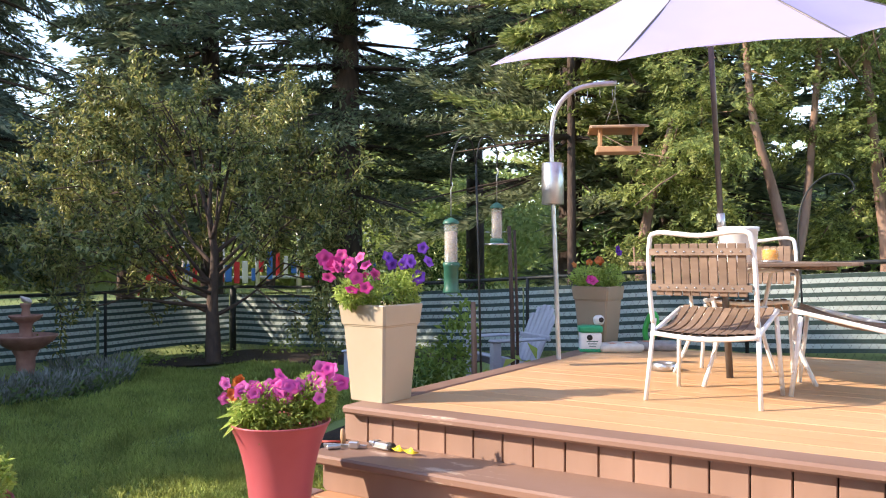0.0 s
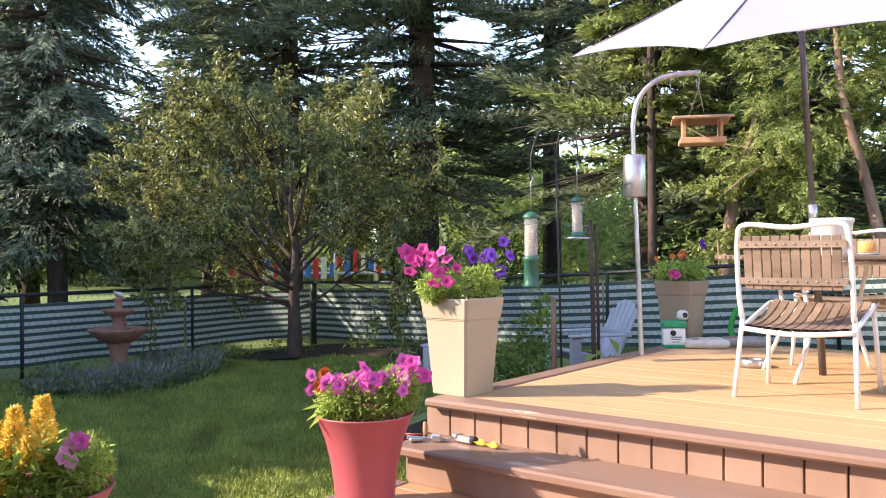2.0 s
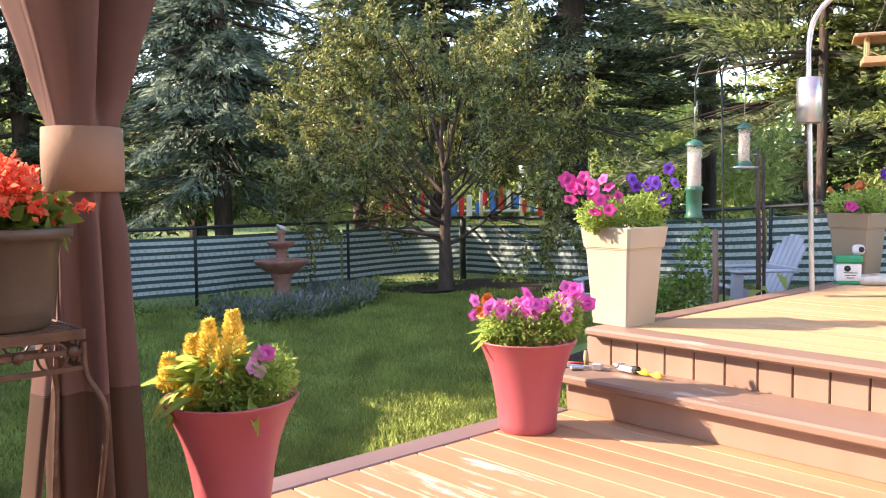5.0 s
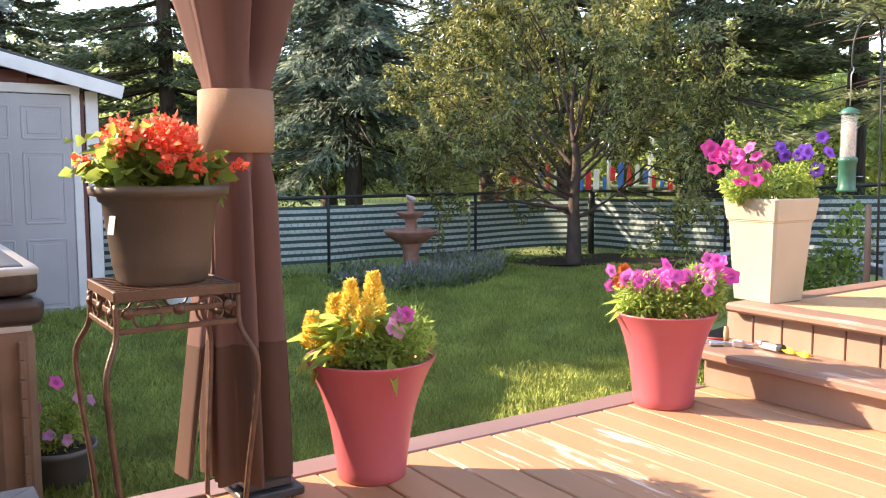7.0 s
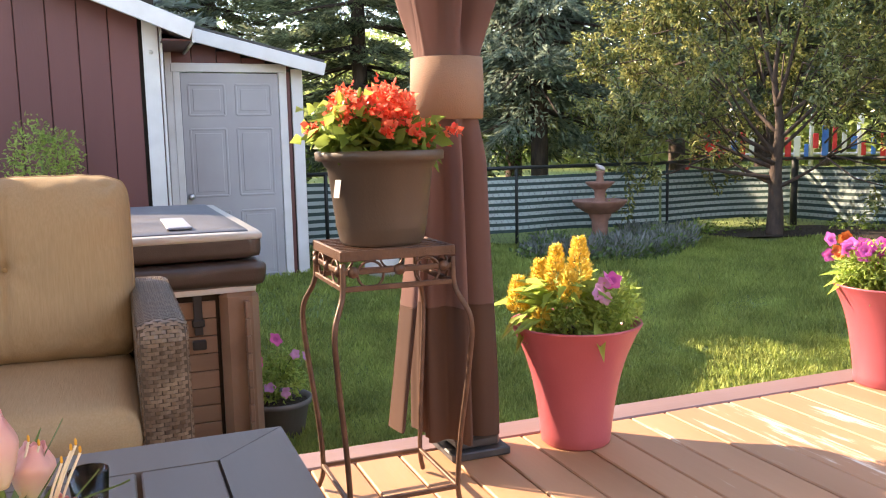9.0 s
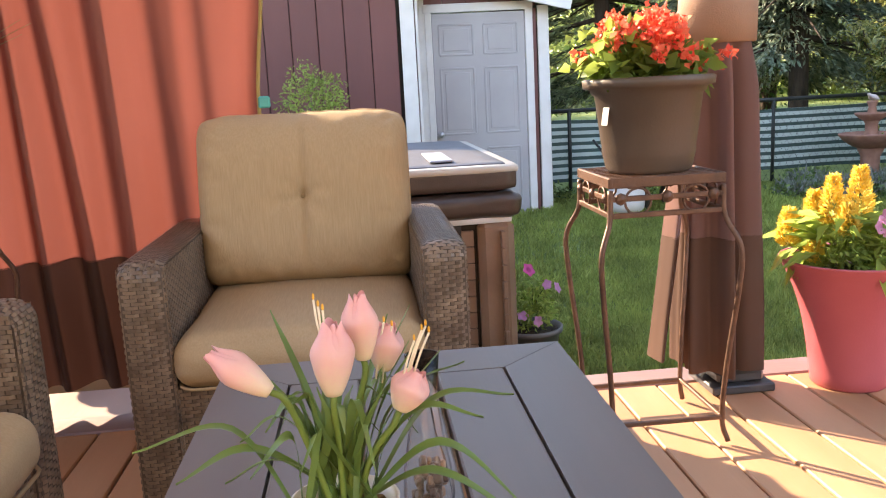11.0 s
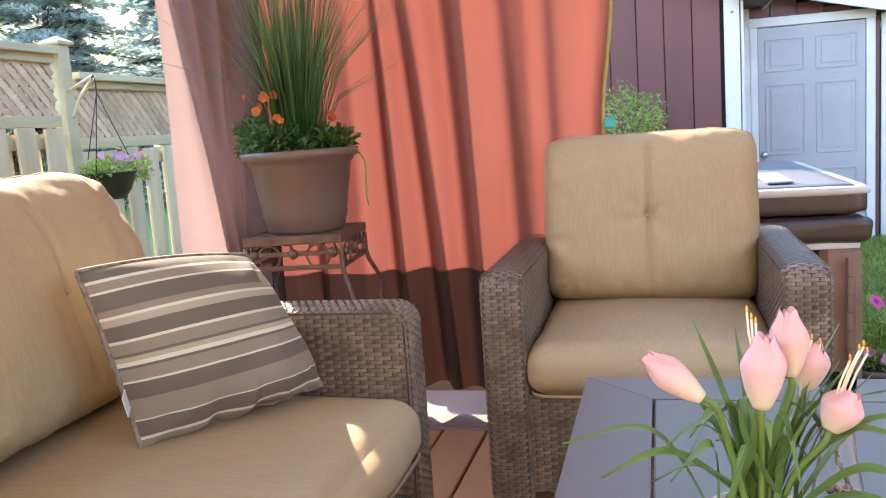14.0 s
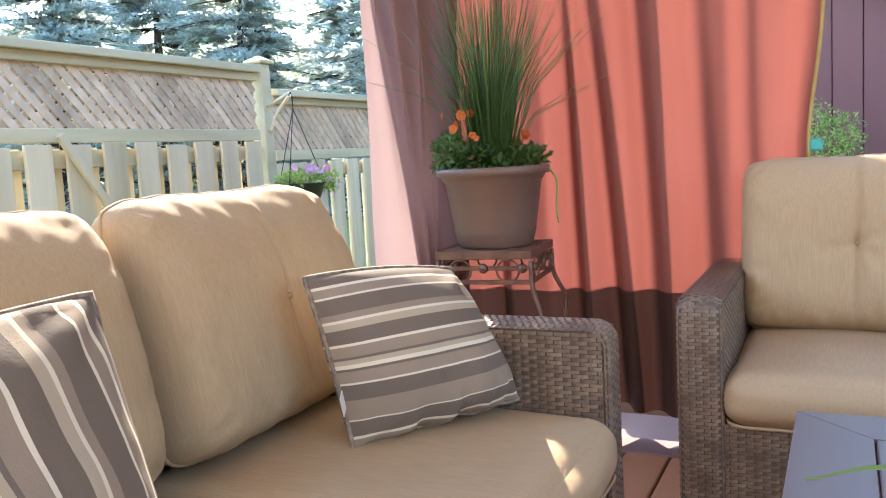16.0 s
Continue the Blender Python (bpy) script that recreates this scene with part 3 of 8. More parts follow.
def build_wire_fence():
    root = thing("chain_link_fence", D, "low black chain-link fence hung with green and white striped screen cloth", "fence", "", "structure")
    spots = [(FX, y) for y in (-0.4, 1.9, 4.1, 6.15, FY)] + [(x, FY) for x in (-6.5, -4.2, -1.9, 0.4, 2.7, 5.0)]
    for x, y in spots:
        z0, z1 = ground_z(x, y) - 0.1, fence_top(x) + 0.085
        big = (x, y) == (FX, FY)
        part("post", Geo().lathe([(0.001, z0), (0.045 if big else 0.02, z0), (0.045 if big else 0.02, z1), (0.001, z1 + 0.015)], 10, pose(x, y, 0)), M_WIRE, root)
    rail = Geo().tube([(FX, -0.4, fence_top(FX) + 0.08), (FX, FY, fence_top(FX) + 0.08)], 0.021, 6)
    part("top_rail", rail, M_WIRE, root)
    pts = [(FX + 13.75 * i / 12, FY, fence_top(FX + 13.75 * i / 12) + 0.08) for i in range(13)]
    part("top_rail", Geo().tube(pts, 0.021, 6), M_WIRE, root)
    # woven wire, the diagonal strands of both runs
    g = Geo()

    def strand(a, b):
        d = Vector(b) - Vector(a)
        s = d.cross(Vector((0.3, 0.5, 0.8))).normalized() * 0.0011
        u = d.cross(s).normalized() * 0.0011
        a, b = Vector(a), Vector(b)
        g.add([tuple(a + s), tuple(a - s), tuple(b - s), tuple(b + s), tuple(a + u), tuple(a - u), tuple(b - u), tuple(b + u)], [(0, 1, 2, 3), (4, 5, 6, 7)])
    step = 0.075
    off = -0.035
    y = 3.0
    while y < FY:
        for sgn in (1, -1):
            z0, z1 = ground_z(FX, y) + 0.02, fence_top(FX) + 0.08
            strand((FX - off, y, z0), (FX - off, y + sgn * (z1 - z0) * 0.6, z1))
        y += step
    x = FX
    while x < 4.5:
        for sgn in (1, -1):
            z0, z1 = ground_z(x, FY) + 0.02, fence_top(x) + 0.08
            strand((x, FY + off, z0), (x + sgn * (z1 - z0) * 0.6, FY + off, z1))
        x += step
    tagged(part("wire_mesh", g, M_WIRE, root), "", "", "", "stuff")
    cuts = [-0.6, 1.9, 4.1, 6.05, FY - 0.05]
    for i in range(4):
        screen("striped_screen", (FX, cuts[i] + 0.02), (FX, cuts[i + 1] - 0.02), fence_top, 0.66, root, seed=i * 3.1)
    cuts = [FX + 0.05, -4.25, 0.4, 5.0]
    for i in range(3):
        screen("striped_screen", (cuts[i] + 0.01, FY), (cuts[i + 1] - 0.01, FY), fence_top, 0.70, root, seed=20 + i * 3.7)
    return root


build_wire_fence()

# ---- board fence with lattice ----
M_OLDWOOD = surface("weathered_fence_wood", (0.44, 0.36, 0.22), (0.64, 0.54, 0.36), 7, 0.75, bump=0.5, bump_scale=50, stretch=(1, 1, 0.12), objvar=0.14, c3=(0.14, 0.12, 0.07), c3_at=0.68)
M_OLDRAIL = surface("weathered_rail_wood", (0.38, 0.33, 0.20), (0.55, 0.48, 0.31), 7, 0.75, bump=0.5, bump_scale=50, stretch=(0.12, 1, 1), objvar=0.12, c3=(0.12, 0.12, 0.06), c3_at=0.66)
M_LATT = surface("lattice_wood", (0.40, 0.31, 0.22), (0.60, 0.48, 0.36), 9, 0.75, bump=0.4, bump_scale=60, objvar=0.22, c3=(0.10, 0.07, 0.055), c3_at=0.66, c3_scale=1.6)
WF = -3.92


def build_board_fence():
    root = thing("board_fence", D, "weathered grey-green wooden fence with lattice top", "fence", "", "structure")
    plank = Geo().box((0, 0, 0), (0.15, 0.022, 1.35), 0.003).mesh("fence_plank")
    plank.materials.append(M_OLDWOOD)
    back = Geo().box((0, 0, 0), (0.15, 0.022, 1.32), 0.003).mesh("fence_plank")
    back.materials.append(M_OLDWOOD)
    rng = random.Random(5)
    for x0, x1, top in ((-4.52, -2.1, 1.58), (-2.0, 0.42, 1.58), (0.52, 2.9, 1.58), (-7.1, -4.68, 1.44)):
        w = x1 - x0
        mid = top - 0.42
        xx = x0 + 0.09
        while xx < x1 - 0.02:
            part("fence_plank", plank, M_OLDWOOD, root, "", pose(xx, WF + 0.035, mid - 0.70 + rng.uniform(-0.01, 0.01), 0, rng.uniform(-0.6, 0.6), 0))
            if xx + 0.2 < x1:
                part("fence_plank", back, M_OLDWOOD, root, "", pose(xx + 0.115, WF - 0.05, mid - 0.70))
            xx += 0.23
        for z, h, t in ((top + 0.018, 0.045, 0.13), (mid + 0.02, 0.07, 0.05)):
            part("rail", Geo().box(((x0 + x1) / 2, WF + 0.01, z), (w, t, h), 0.004), M_OLDRAIL, root)
        part("rail", Geo().box(((x0 + x1) / 2, WF - 0.012, mid - 0.095), (w, 0.04, 0.09), 0.004), M_OLDRAIL, root)
        part("rail", Geo().box(((x0 + x1) / 2, WF + 0.012, top - 0.03), (w, 0.05, 0.05), 0.004), M_OLDRAIL, root)
        # crossed laths, cut off at the ends of the panel
        z0, z1 = mid + 0.05, top - 0.04
        h = z1 - z0
        whole = Geo().box((0, 0, 0), (h * math.sqrt(2), 0.008, 0.040), 0.002).mesh("lath")
        whole.materials.append(M_LATT)
        for sgn, yy in ((1, 0.006), (-1, -0.008)):
            a0 = x0 - h
            while a0 < x1:
                ta, tb = max(0, (x0 - a0) / h), min(1, (x1 - a0) / h)
                if tb - ta > 0.05:
                    k = (ta + tb) / 2
                    zc = z0 + h * k if sgn > 0 else z1 - h * k
                    me = whole if tb - ta > 0.999 else Geo().box((0, 0, 0), (h * math.sqrt(2) * (tb - ta), 0.008, 0.040), 0.002)
                    part("lath", me, M_LATT, root, "", pose(a0 + h * k, WF + yy, zc, 0, -45 * sgn, 0))
                a0 += 0.081
    for x, top in ((-4.60, 1.64), (-2.05, 1.64), (0.47, 1.64), (2.95, 1.64), (-7.15, 1.5)):
        p = part("post", Geo().box((x, WF, top / 2 - 0.12), (0.10, 0.10, top + 0.24), 0.006), M_OLDRAIL, root)
        part("post_cap", Geo().box((x, WF, top + 0.012), (0.15, 0.15, 0.025), 0.008).add(
            [(x - 0.06, WF - 0.06, top + 0.024), (x + 0.06, WF - 0.06, top + 0.024), (x + 0.06, WF + 0.06, top + 0.024), (x - 0.06, WF + 0.06, top + 0.024), (x, WF, top + 0.055)],
            [(0, 1, 4), (1, 2, 4), (2, 3, 4), (3, 0, 4)]), M_OLDRAIL, p)
    # loose prop leaning on the boards
    part("leaning_stick", Geo().box((0, 0, 0), (0.04, 0.03, 0.56), 0.004, pose(-3.08, WF + 0.075, 0.955, 0, 36, 0)), M_OLDWOOD, root)
    return root


build_board_fence()

# ---- house wall behind the seats, closing the place ----
structure("wall_house", Geo().box((3.2, 0.5, 1.4), (0.25, 9.0, 3.4), 0.01), surface("house_siding", (0.45, 0.40, 0.34), (0.52, 0.47, 0.40), 2, 0.6, bump=0.2), "plain pale siding wall of the house", "wall", D)

# ---- gazebo: posts, canopy, curtains ----
M_TERRA = leafy("terracotta_curtain", (0.30, 0.111, 0.084), (0.30, 0.111, 0.084), 0.38, 0.8, 0.06, tcol=(0.16, 0.048, 0.038), spec=0.1)
M_BROWNC = leafy("brown_curtain", (0.058, 0.033, 0.027), (0.058, 0.033, 0.027), 0.12, 0.8, 0.10, tcol=(0.06, 0.025, 0.02), spec=0.1)
M_TAUPE = leafy("taupe_curtain", (0.22, 0.125, 0.105), (0.22, 0.125, 0.105), 0.38, 0.8, 0.10, tcol=(0.36, 0.27, 0.27), spec=0.1)
M_BROWNC_TIED = leafy("brown_tied_curtain", (0.12, 0.072, 0.055), (0.12, 0.072, 0.055), 0.25, 0.8, 0.10, tcol=(0.12, 0.06, 0.045), spec=0.1)
M_STRAP = surface("tan_strap", (0.25, 0.145, 0.095), (0.31, 0.185, 0.12), 6, 0.8, bump=0.3, bump_scale=200)
M_CANOPY = leafy("canopy_cloth", (0.30, 0.22, 0.16), (0.30, 0.22, 0.16), 0.25, 0.8, 0.1)
M_CLIP = surface("teal_clip", (0.03, 0.30, 0.27), (0.05, 0.36, 0.32), 10, 0.4)
M_SEAM = surface("ochre_seam", (0.30, 0.22, 0.07), (0.36, 0.27, 0.10), 30, 0.8)
GX0, GX1, GY0, GY1 = -2.60, 0.98, -1.98, 0.86


def build_gazebo():
    root = thing("gazebo", D, "dark metal gazebo with cloth canopy standing on the deck", "gazebo")
    for x, y in ((GX0 - 0.08, GY0 + 0.29), (GX0, GY1), (GX1, GY0), (GX1, GY1)):
        p = part("post", Geo().box((x, y, 1.09), (0.075, 0.075, 2.16), 0.006), M_BASEM, root)
        part("foot_plate", Geo().box((x, y, 0.014), (0.20, 0.20, 0.026), 0.004).box((x, y, 0.045), (0.15, 0.15, 0.04), 0.01).box((x, y, 0.08), (0.115, 0.115, 0.04), 0.008), M_BASEM, p)
    for a, b in (((GX0, GY0), (GX0, GY1)), ((GX1, GY0), (GX1, GY1)), ((GX0, GY0), (GX1, GY0)), ((GX0, GY1), (GX1, GY1))):
        part("beam", Geo().tube([(*a, 2.14), (*b, 2.14)], 0.03, 8), M_BASEM, root)
    cx, cy = (GX0 + GX1) / 2, (GY0 + GY1) / 2
    g = Geo()

    def roof(u, v):
        x = GX0 - 0.12 + (GX1 - GX0 + 0.24) * u
        y = GY0 - 0.12 + (GY1 - GY0 + 0.24) * v
        k = max(abs(u - 0.5), abs(v - 0.5)) * 2
        return (x, y, 2.17 + 0.75 * (1 - k) - 0.06 * math.sin(k * math.pi))
    g.grid(roof, 16, 16)
    part("canopy", g, M_CANOPY, root)
    return root


build_gazebo()


def hanging(name, m, label, z0, z1, band, edge_fn, mats, nu=150, nv=30):
    """A curtain in two cloths, the lower band sewn to the upper."""
    root = thing(name, m, label, "curtain", "gazebo curtains")
    for nm, za, zb, mt in (("panel", band, z1, mats[0]), ("hem_band", z0, band + 0.004, mats[1])):
        g = Geo()

        def fn(u, v, za=za, zb=zb):
            z = za + (zb - za) * v
            return edge_fn(u, z)
        g.grid(fn, nu, nv)
        part(nm, g, mt, root)
    return root


CX = -2.78


def terra(u, z):
    # soft waves, with a few deep folds that lean as they fall; the free edge is drawn in a little half-way up
    u = 0.235 + 0.765 * u
    y = -2.10 + 1.59 * u
    k = 1.0 - 0.15 * (z / 2.1)
    f = 0.016 * math.sin(u * 30 + 1.2 * math.sin(u * 9) + 0.3 * math.sin(z * 1.4 + u * 4)) + 0.003 * math.sin(u * 83 + 1.3 + 0.4 * math.sin(z * 2)) + 0.02 * noise.noise(Vector((u * 5, z * 1.1, 3)))
    # place, depth, width and lean of each fold
    for c, d, w, lean in ((0.20, 0.07, 0.022, 0.0), (0.33, 0.06, 0.020, 0.0), (0.487, 0.095, 0.024, 0.030), (0.545, 0.105, 0.026, 0.050), (0.645, 0.085, 0.026, 0.030), (0.765, 0.040, 0.024, 0.012), (0.862, 0.030, 0.020, 0.0), (0.985, 0.06, 0.030, 0.0)):
        f -= d * math.exp(-(abs(u - c - lean * (1.15 - z) - 0.006 * math.sin(z * 2.2 + c * 9)) / w) ** 2.4)
    f *= k
    edge = soft(0.90, 1.0, u)
    y -= edge * 0.05 * math.exp(-((z - 0.92) / 0.3) ** 2)
    # gathers spread from the clip
    f += edge * 0.008 * math.sin(26 * (z - 0.95) / (0.12 + 1.02 - u)) * math.exp(-((z - 0.98) / 0.22) ** 2)
    x = CX + f + edge * 0.03
    if z < 0.3:
        z += 0.014 * math.sin(u * 7) * (0.3 - z) / 0.3
    return (x, y, z)


c = hanging("terracotta_curtain", D, "sunlit terracotta gazebo curtain with brown hem band, hanging in folds", 0.092, 2.12, 0.495, terra, (M_TERRA, M_BROWNC))
part("seam", Geo().tube([(terra(1.0, z)[0] + 0.002, terra(1.0, z)[1], z) for z in [0.1 + 0.1 * i for i in range(21)]], 0.006, 6), M_SEAM, c, "ochre edge seam")
part("clip", Geo().box((CX + 0.045, -0.535, 0.955), (0.02, 0.035, 0.035), 0.005), M_CLIP, c, "teal plastic clip")


# its edge at two heights: a flat strip that takes the sun, pleats pushed up against the post, and an added hidden layer
# running back behind them to shade the pleats
CORNER_HIGH = arc([(-2.54, -1.925, 0), (-2.53, -1.90, 0), (-2.52, -1.868, 0), (-2.50, -1.845, 0), (-2.56, -1.81, 0), (-2.48, -1.77, 0), (-2.58, -1.73, 0), (-2.50, -1.695, 0), (-2.62, -1.66, 0), (-2.69, -1.64, 0), (-2.67, -1.75, 0), (-2.65, -1.86, 0), (-2.63, -1.955, 0)], 8)
CORNER_LOW = arc([(-2.58, -1.945, 0), (-2.56, -1.88, 0), (-2.545, -1.80, 0), (-2.53, -1.742, 0), (-2.49, -1.728, 0), (-2.53, -1.712, 0), (-2.49, -1.695, 0), (-2.54, -1.68, 0), (-2.50, -1.665, 0), (-2.62, -1.655, 0), (-2.69, -1.70, 0), (-2.685, -1.78, 0), (-2.67, -1.87, 0)], 8)


def corner_curtain(u, z):
    k = u * (len(CORNER_HIGH) - 1)
    i = min(int(k), len(CORNER_HIGH) - 2)
    a = Vector(CORNER_HIGH[i]).lerp(Vector(CORNER_HIGH[i + 1]), k - i)
    b = Vector(CORNER_LOW[i]).lerp(Vector(CORNER_LOW[i + 1]), k - i)
    t = (z - 0.6) / 0.9
    t = max(-0.25, min(1.5, t))
    p = b.lerp(a, t)
    return (p.x + 0.006 * math.sin(z * 3 + u * 9), p.y + 0.003 * math.sin(z * 7 + u * 20), z)


c = hanging("corner_curtain", D, "taupe gazebo curtain gathered at the corner post", 0.08, 2.12, 0.49, corner_curtain, (M_TAUPE, M_BROWNC))


def build_tied_curtain():
    root = thing("tied_curtain", on(-2.60, 0.822), "taupe gazebo curtain tied round the post with a tan strap", "curtain", "gazebo curtains")

    def wave(a, z):
        k = soft(0.0, 0.25, abs(z - 1.15))
        return 1 + k * ((0.34 if z < 1.1 else 0.40) * (1.3 - 2.3 * abs(math.sin(3 * a + 0.45 * math.sin(2 * a) + 0.3 * math.sin(a + 2) + z * 0.25)) ** 1.5) * (0.8 + 0.35 * math.sin(a * 2 + 1)) + 0.09 * math.sin(13 * a + 1 + z))

    def prof(za, zb, n):
        out = []
        for i in range(n + 1):
            z = za + (zb - za) * i / n
            r = 0.086 + 0.020 * soft(1.06, 0.1, z) if z < 1.15 else 0.092 + 0.16 * soft(1.22, 2.1, z)
            out.append((r, z))
        return out
    off = pose(-0.0, -0.015, 0)
    part("panel", Geo().lathe(prof(0.49, 2.12, 40), 96, off, squash=1.0, wave=wave), M_TAUPE, root)
    part("hem_band", Geo().lathe(prof(0.07, 0.492, 14), 96, off, squash=1.0, wave=wave), M_BROWNC_TIED, root)
    part("strap", Geo().lathe([(0.098, 1.055), (0.109, 1.058), (0.112, 1.15), (0.109, 1.238), (0.098, 1.24)], 40, off, wave=lambda a, z: 1 + 0.02 * math.sin(3 * a)), M_STRAP, root, "tan cloth tie-back strap")
    # a loose flap of cloth beside the post: its outer face takes the sun
    high = arc([(-0.02, -0.115, 0), (0.01, -0.110, 0), (0.03, -0.100, 0), (0.0, -0.075, 0), (-0.03, -0.06, 0)], 6)
    low = arc([(-0.01, -0.235, 0), (0.04, -0.228, 0), (0.085, -0.215, 0), (0.02, -0.185, 0), (-0.05, -0.165, 0)], 6)

    def flap(za, zb):
        def fn(u, v):
            z = za + (zb - za) * v
            k = u * (len(high) - 1)
            i = min(int(k), len(high) - 2)
            a = Vector(high[i]).lerp(Vector(high[i + 1]), k - i)
            b = Vector(low[i]).lerp(Vector(low[i + 1]), k - i)
            p = b.lerp(a, min(1.0, max(0.0, (z - 0.10) / 0.85)))
            return (p.x + 0.004 * math.sin(z * 9 + u * 5), p.y, z)
        return fn
    part("flap", Geo().grid(flap(0.49, 0.98), 30, 16), M_TAUPE, root)
    part("hem_band", Geo().grid(flap(0.115, 0.494), 30, 14), M_BROWNC_TIED, root)
    part("clip", Geo().box((0.10, 0.09, 1.40), (0.014, 0.014, 0.04), 0.004), M_CLIP, root, "teal plastic clip")
    return root


build_tied_curtain()

# ---- wicker seats ----
M_WDARK = surface("wicker_core", (0.065, 0.046, 0.034), (0.095, 0.07, 0.052), 20, 0.6)
M_FOOT = surface("black_foot", (0.015, 0.014, 0.013), (0.03, 0.028, 0.026), 20, 0.5)


def piping(parent, sx, sy, r, z, m=None, mat=None):
    pts = []
    for cx, cy, a0 in ((sx / 2 - r, sy / 2 - r, 0), (-sx / 2 + r, sy / 2 - r, 90), (-sx / 2 + r, -sy / 2 + r, 180), (sx / 2 - r, -sy / 2 + r, 270)):
        for k in range(5):
            a = radians(a0 + 22.5 * k)
            pts.append((cx + r * math.cos(a), cy + r * math.sin(a), z))
    pts.append(pts[0])
    return part("piping", Geo().tube(pts, 0.004, 6, None, False), mat or M_CUSH, parent, "", m)


def weave_on(g, fn, w, h, cp=0.0185, rp=0.0088, lift=0.0032):
    """Flat strands passing over and under canes on a surface; fn gives the place and the outward way at (x, y)."""
    nc, nr = max(1, round(w / cp)), max(1, round(h / rp))
    cp, rp = w / nc, h / nr
    for r in range(nr):
        y = (r + 0.5) * rp
        for c in range(-1, nc + 1):
            if (c + r) % 2:
                continue
            xm = (c + 0.5) * cp
            a, b = max(0, xm - cp * 0.92), min(w, xm + cp * 0.92)
            if b - a < cp * 0.3:
                continue
            hh = rp * 0.45
            pts = []
            for x, d in ((a, 0.0002), (max(a, xm - cp * 0.4), lift), (min(b, xm + cp * 0.4), lift), (b, 0.0002)):
                for s in (-1, 1):
                    p, n = fn(x, y + s * hh)
                    pts.append(tuple(p + n * (d + 0.001)))
            g.add(pts, [(0, 2, 3, 1), (2, 4, 5, 3), (4, 6, 7, 5)])


def weave(g, o, u, v, w, h, cp=0.0185, rp=0.0088, lift=0.0032):
    """The same on a flat panel; o: corner, u and v: unit ways."""
    o, u, v = Vector(o), Vector(u), Vector(v)
    n = u.cross(v)
    weave_on(g, lambda x, y: (o + u * x + v * y, n), w, h, cp, rp, lift)


def wicker_block(root, name, lo, hi, faces, label=""):
    """A block with woven strands on the named faces."""
    x0, y0, z0 = lo
    x1, y1, z1 = hi
    p = part(name, Geo().box(((x0 + x1) / 2, (y0 + y1) / 2, (z0 + z1) / 2), (x1 - x0, y1 - y0, z1 - z0), 0.006), M_WDARK, root, label)
    g = Geo()
    i = 0.001
    for f in faces:
        if f == "front":
            weave(g, (x0 + i, y0, z0), (1, 0, 0), (0, 0, 1), x1 - x0 - 2 * i, z1 - z0 - i)
        elif f == "back":
            weave(g, (x1 - i, y1, z0), (-1, 0, 0), (0, 0, 1), x1 - x0 - 2 * i, z1 - z0 - i)
        elif f == "top":
            weave(g, (x0 + i, y0 + i, z1), (1, 0, 0), (0, 1, 0), x1 - x0 - 2 * i, y1 - y0 - 2 * i, 0.0125, 0.009)
    tagged(part("weave", g, M_WICKER, p, "woven brown wicker strands"), "", "", "", "stuff")
    return p


def wicker_arm(root, x0, x1, y0, y1, z0, z1):
    """An arm whose front runs over into the top in a rounded nose, the top slightly domed and sloping."""
    R, w = 0.045, x1 - x0
    up, turn = z1 - R - z0, R * math.pi / 2

    def edge(s):
        # along the front, over the nose, along the top
        if s < up:
            return Vector((0, y0, z0 + s)), Vector((0, -1, 0))
        if s < up + turn:
            a = (s - up) / R
            return Vector((0, y0 + R - R * math.cos(a), z1 - R + R * math.sin(a))), Vector((0, -math.cos(a), math.sin(a)))
        return Vector((0, y0 + R + s - up - turn, z1)), Vector((0, 0, 1))
    total = up + turn + (y1 - y0 - R)

    def cap(x, s):
        p, n = edge(max(0.0, min(total, s)))
        q = 2 * x / w - 1
        return p + Vector((x0 + x, 0, 0)) - n * (0.010 * q ** 4), (n + Vector((0.5 * q ** 3, 0, 0))).normalized()
    core = Geo()
    rows = [edge(total * k / 40)[0] for k in range(41)]
    rows = [rows[0]] + [edge(up + turn * k / 8)[0] for k in range(9)] + [rows[-1], Vector((0, y1, z0))]
    n = len(rows)
    pts = [(x0 + 0.002, p.y, p.z - 0.008 if p.z > z1 - 0.01 else p.z) for p in rows] + [(x1 - 0.002, p.y, p.z - 0.008 if p.z > z1 - 0.01 else p.z) for p in rows]
    pts = [(x, y + 0.003, z) for x, y, z in pts]
    core.add(pts, [tuple(range(n))[::-1], tuple(range(n, 2 * n))] + [(k, (k + 1) % n, n + (k + 1) % n, n + k) for k in range(n)])
    p = part("arm", core, M_WDARK, root)
    g = Geo()
    weave_on(g, cap, w, total, 0.0165, 0.0088)
    weave(g, (x0, y1, z0), (0, -1, 0), (0, 0, 1), y1 - y0 - R * 0.3, z1 - z0 - 0.012)
    weave(g, (x1, y0 + R * 0.3, z0), (0, 1, 0), (0, 0, 1), y1 - y0 - R * 0.3, z1 - z0 - 0.012)
    tagged(part("weave", g, M_WICKER, p, "woven brown wicker strands"), "", "", "", "stuff")
    return p


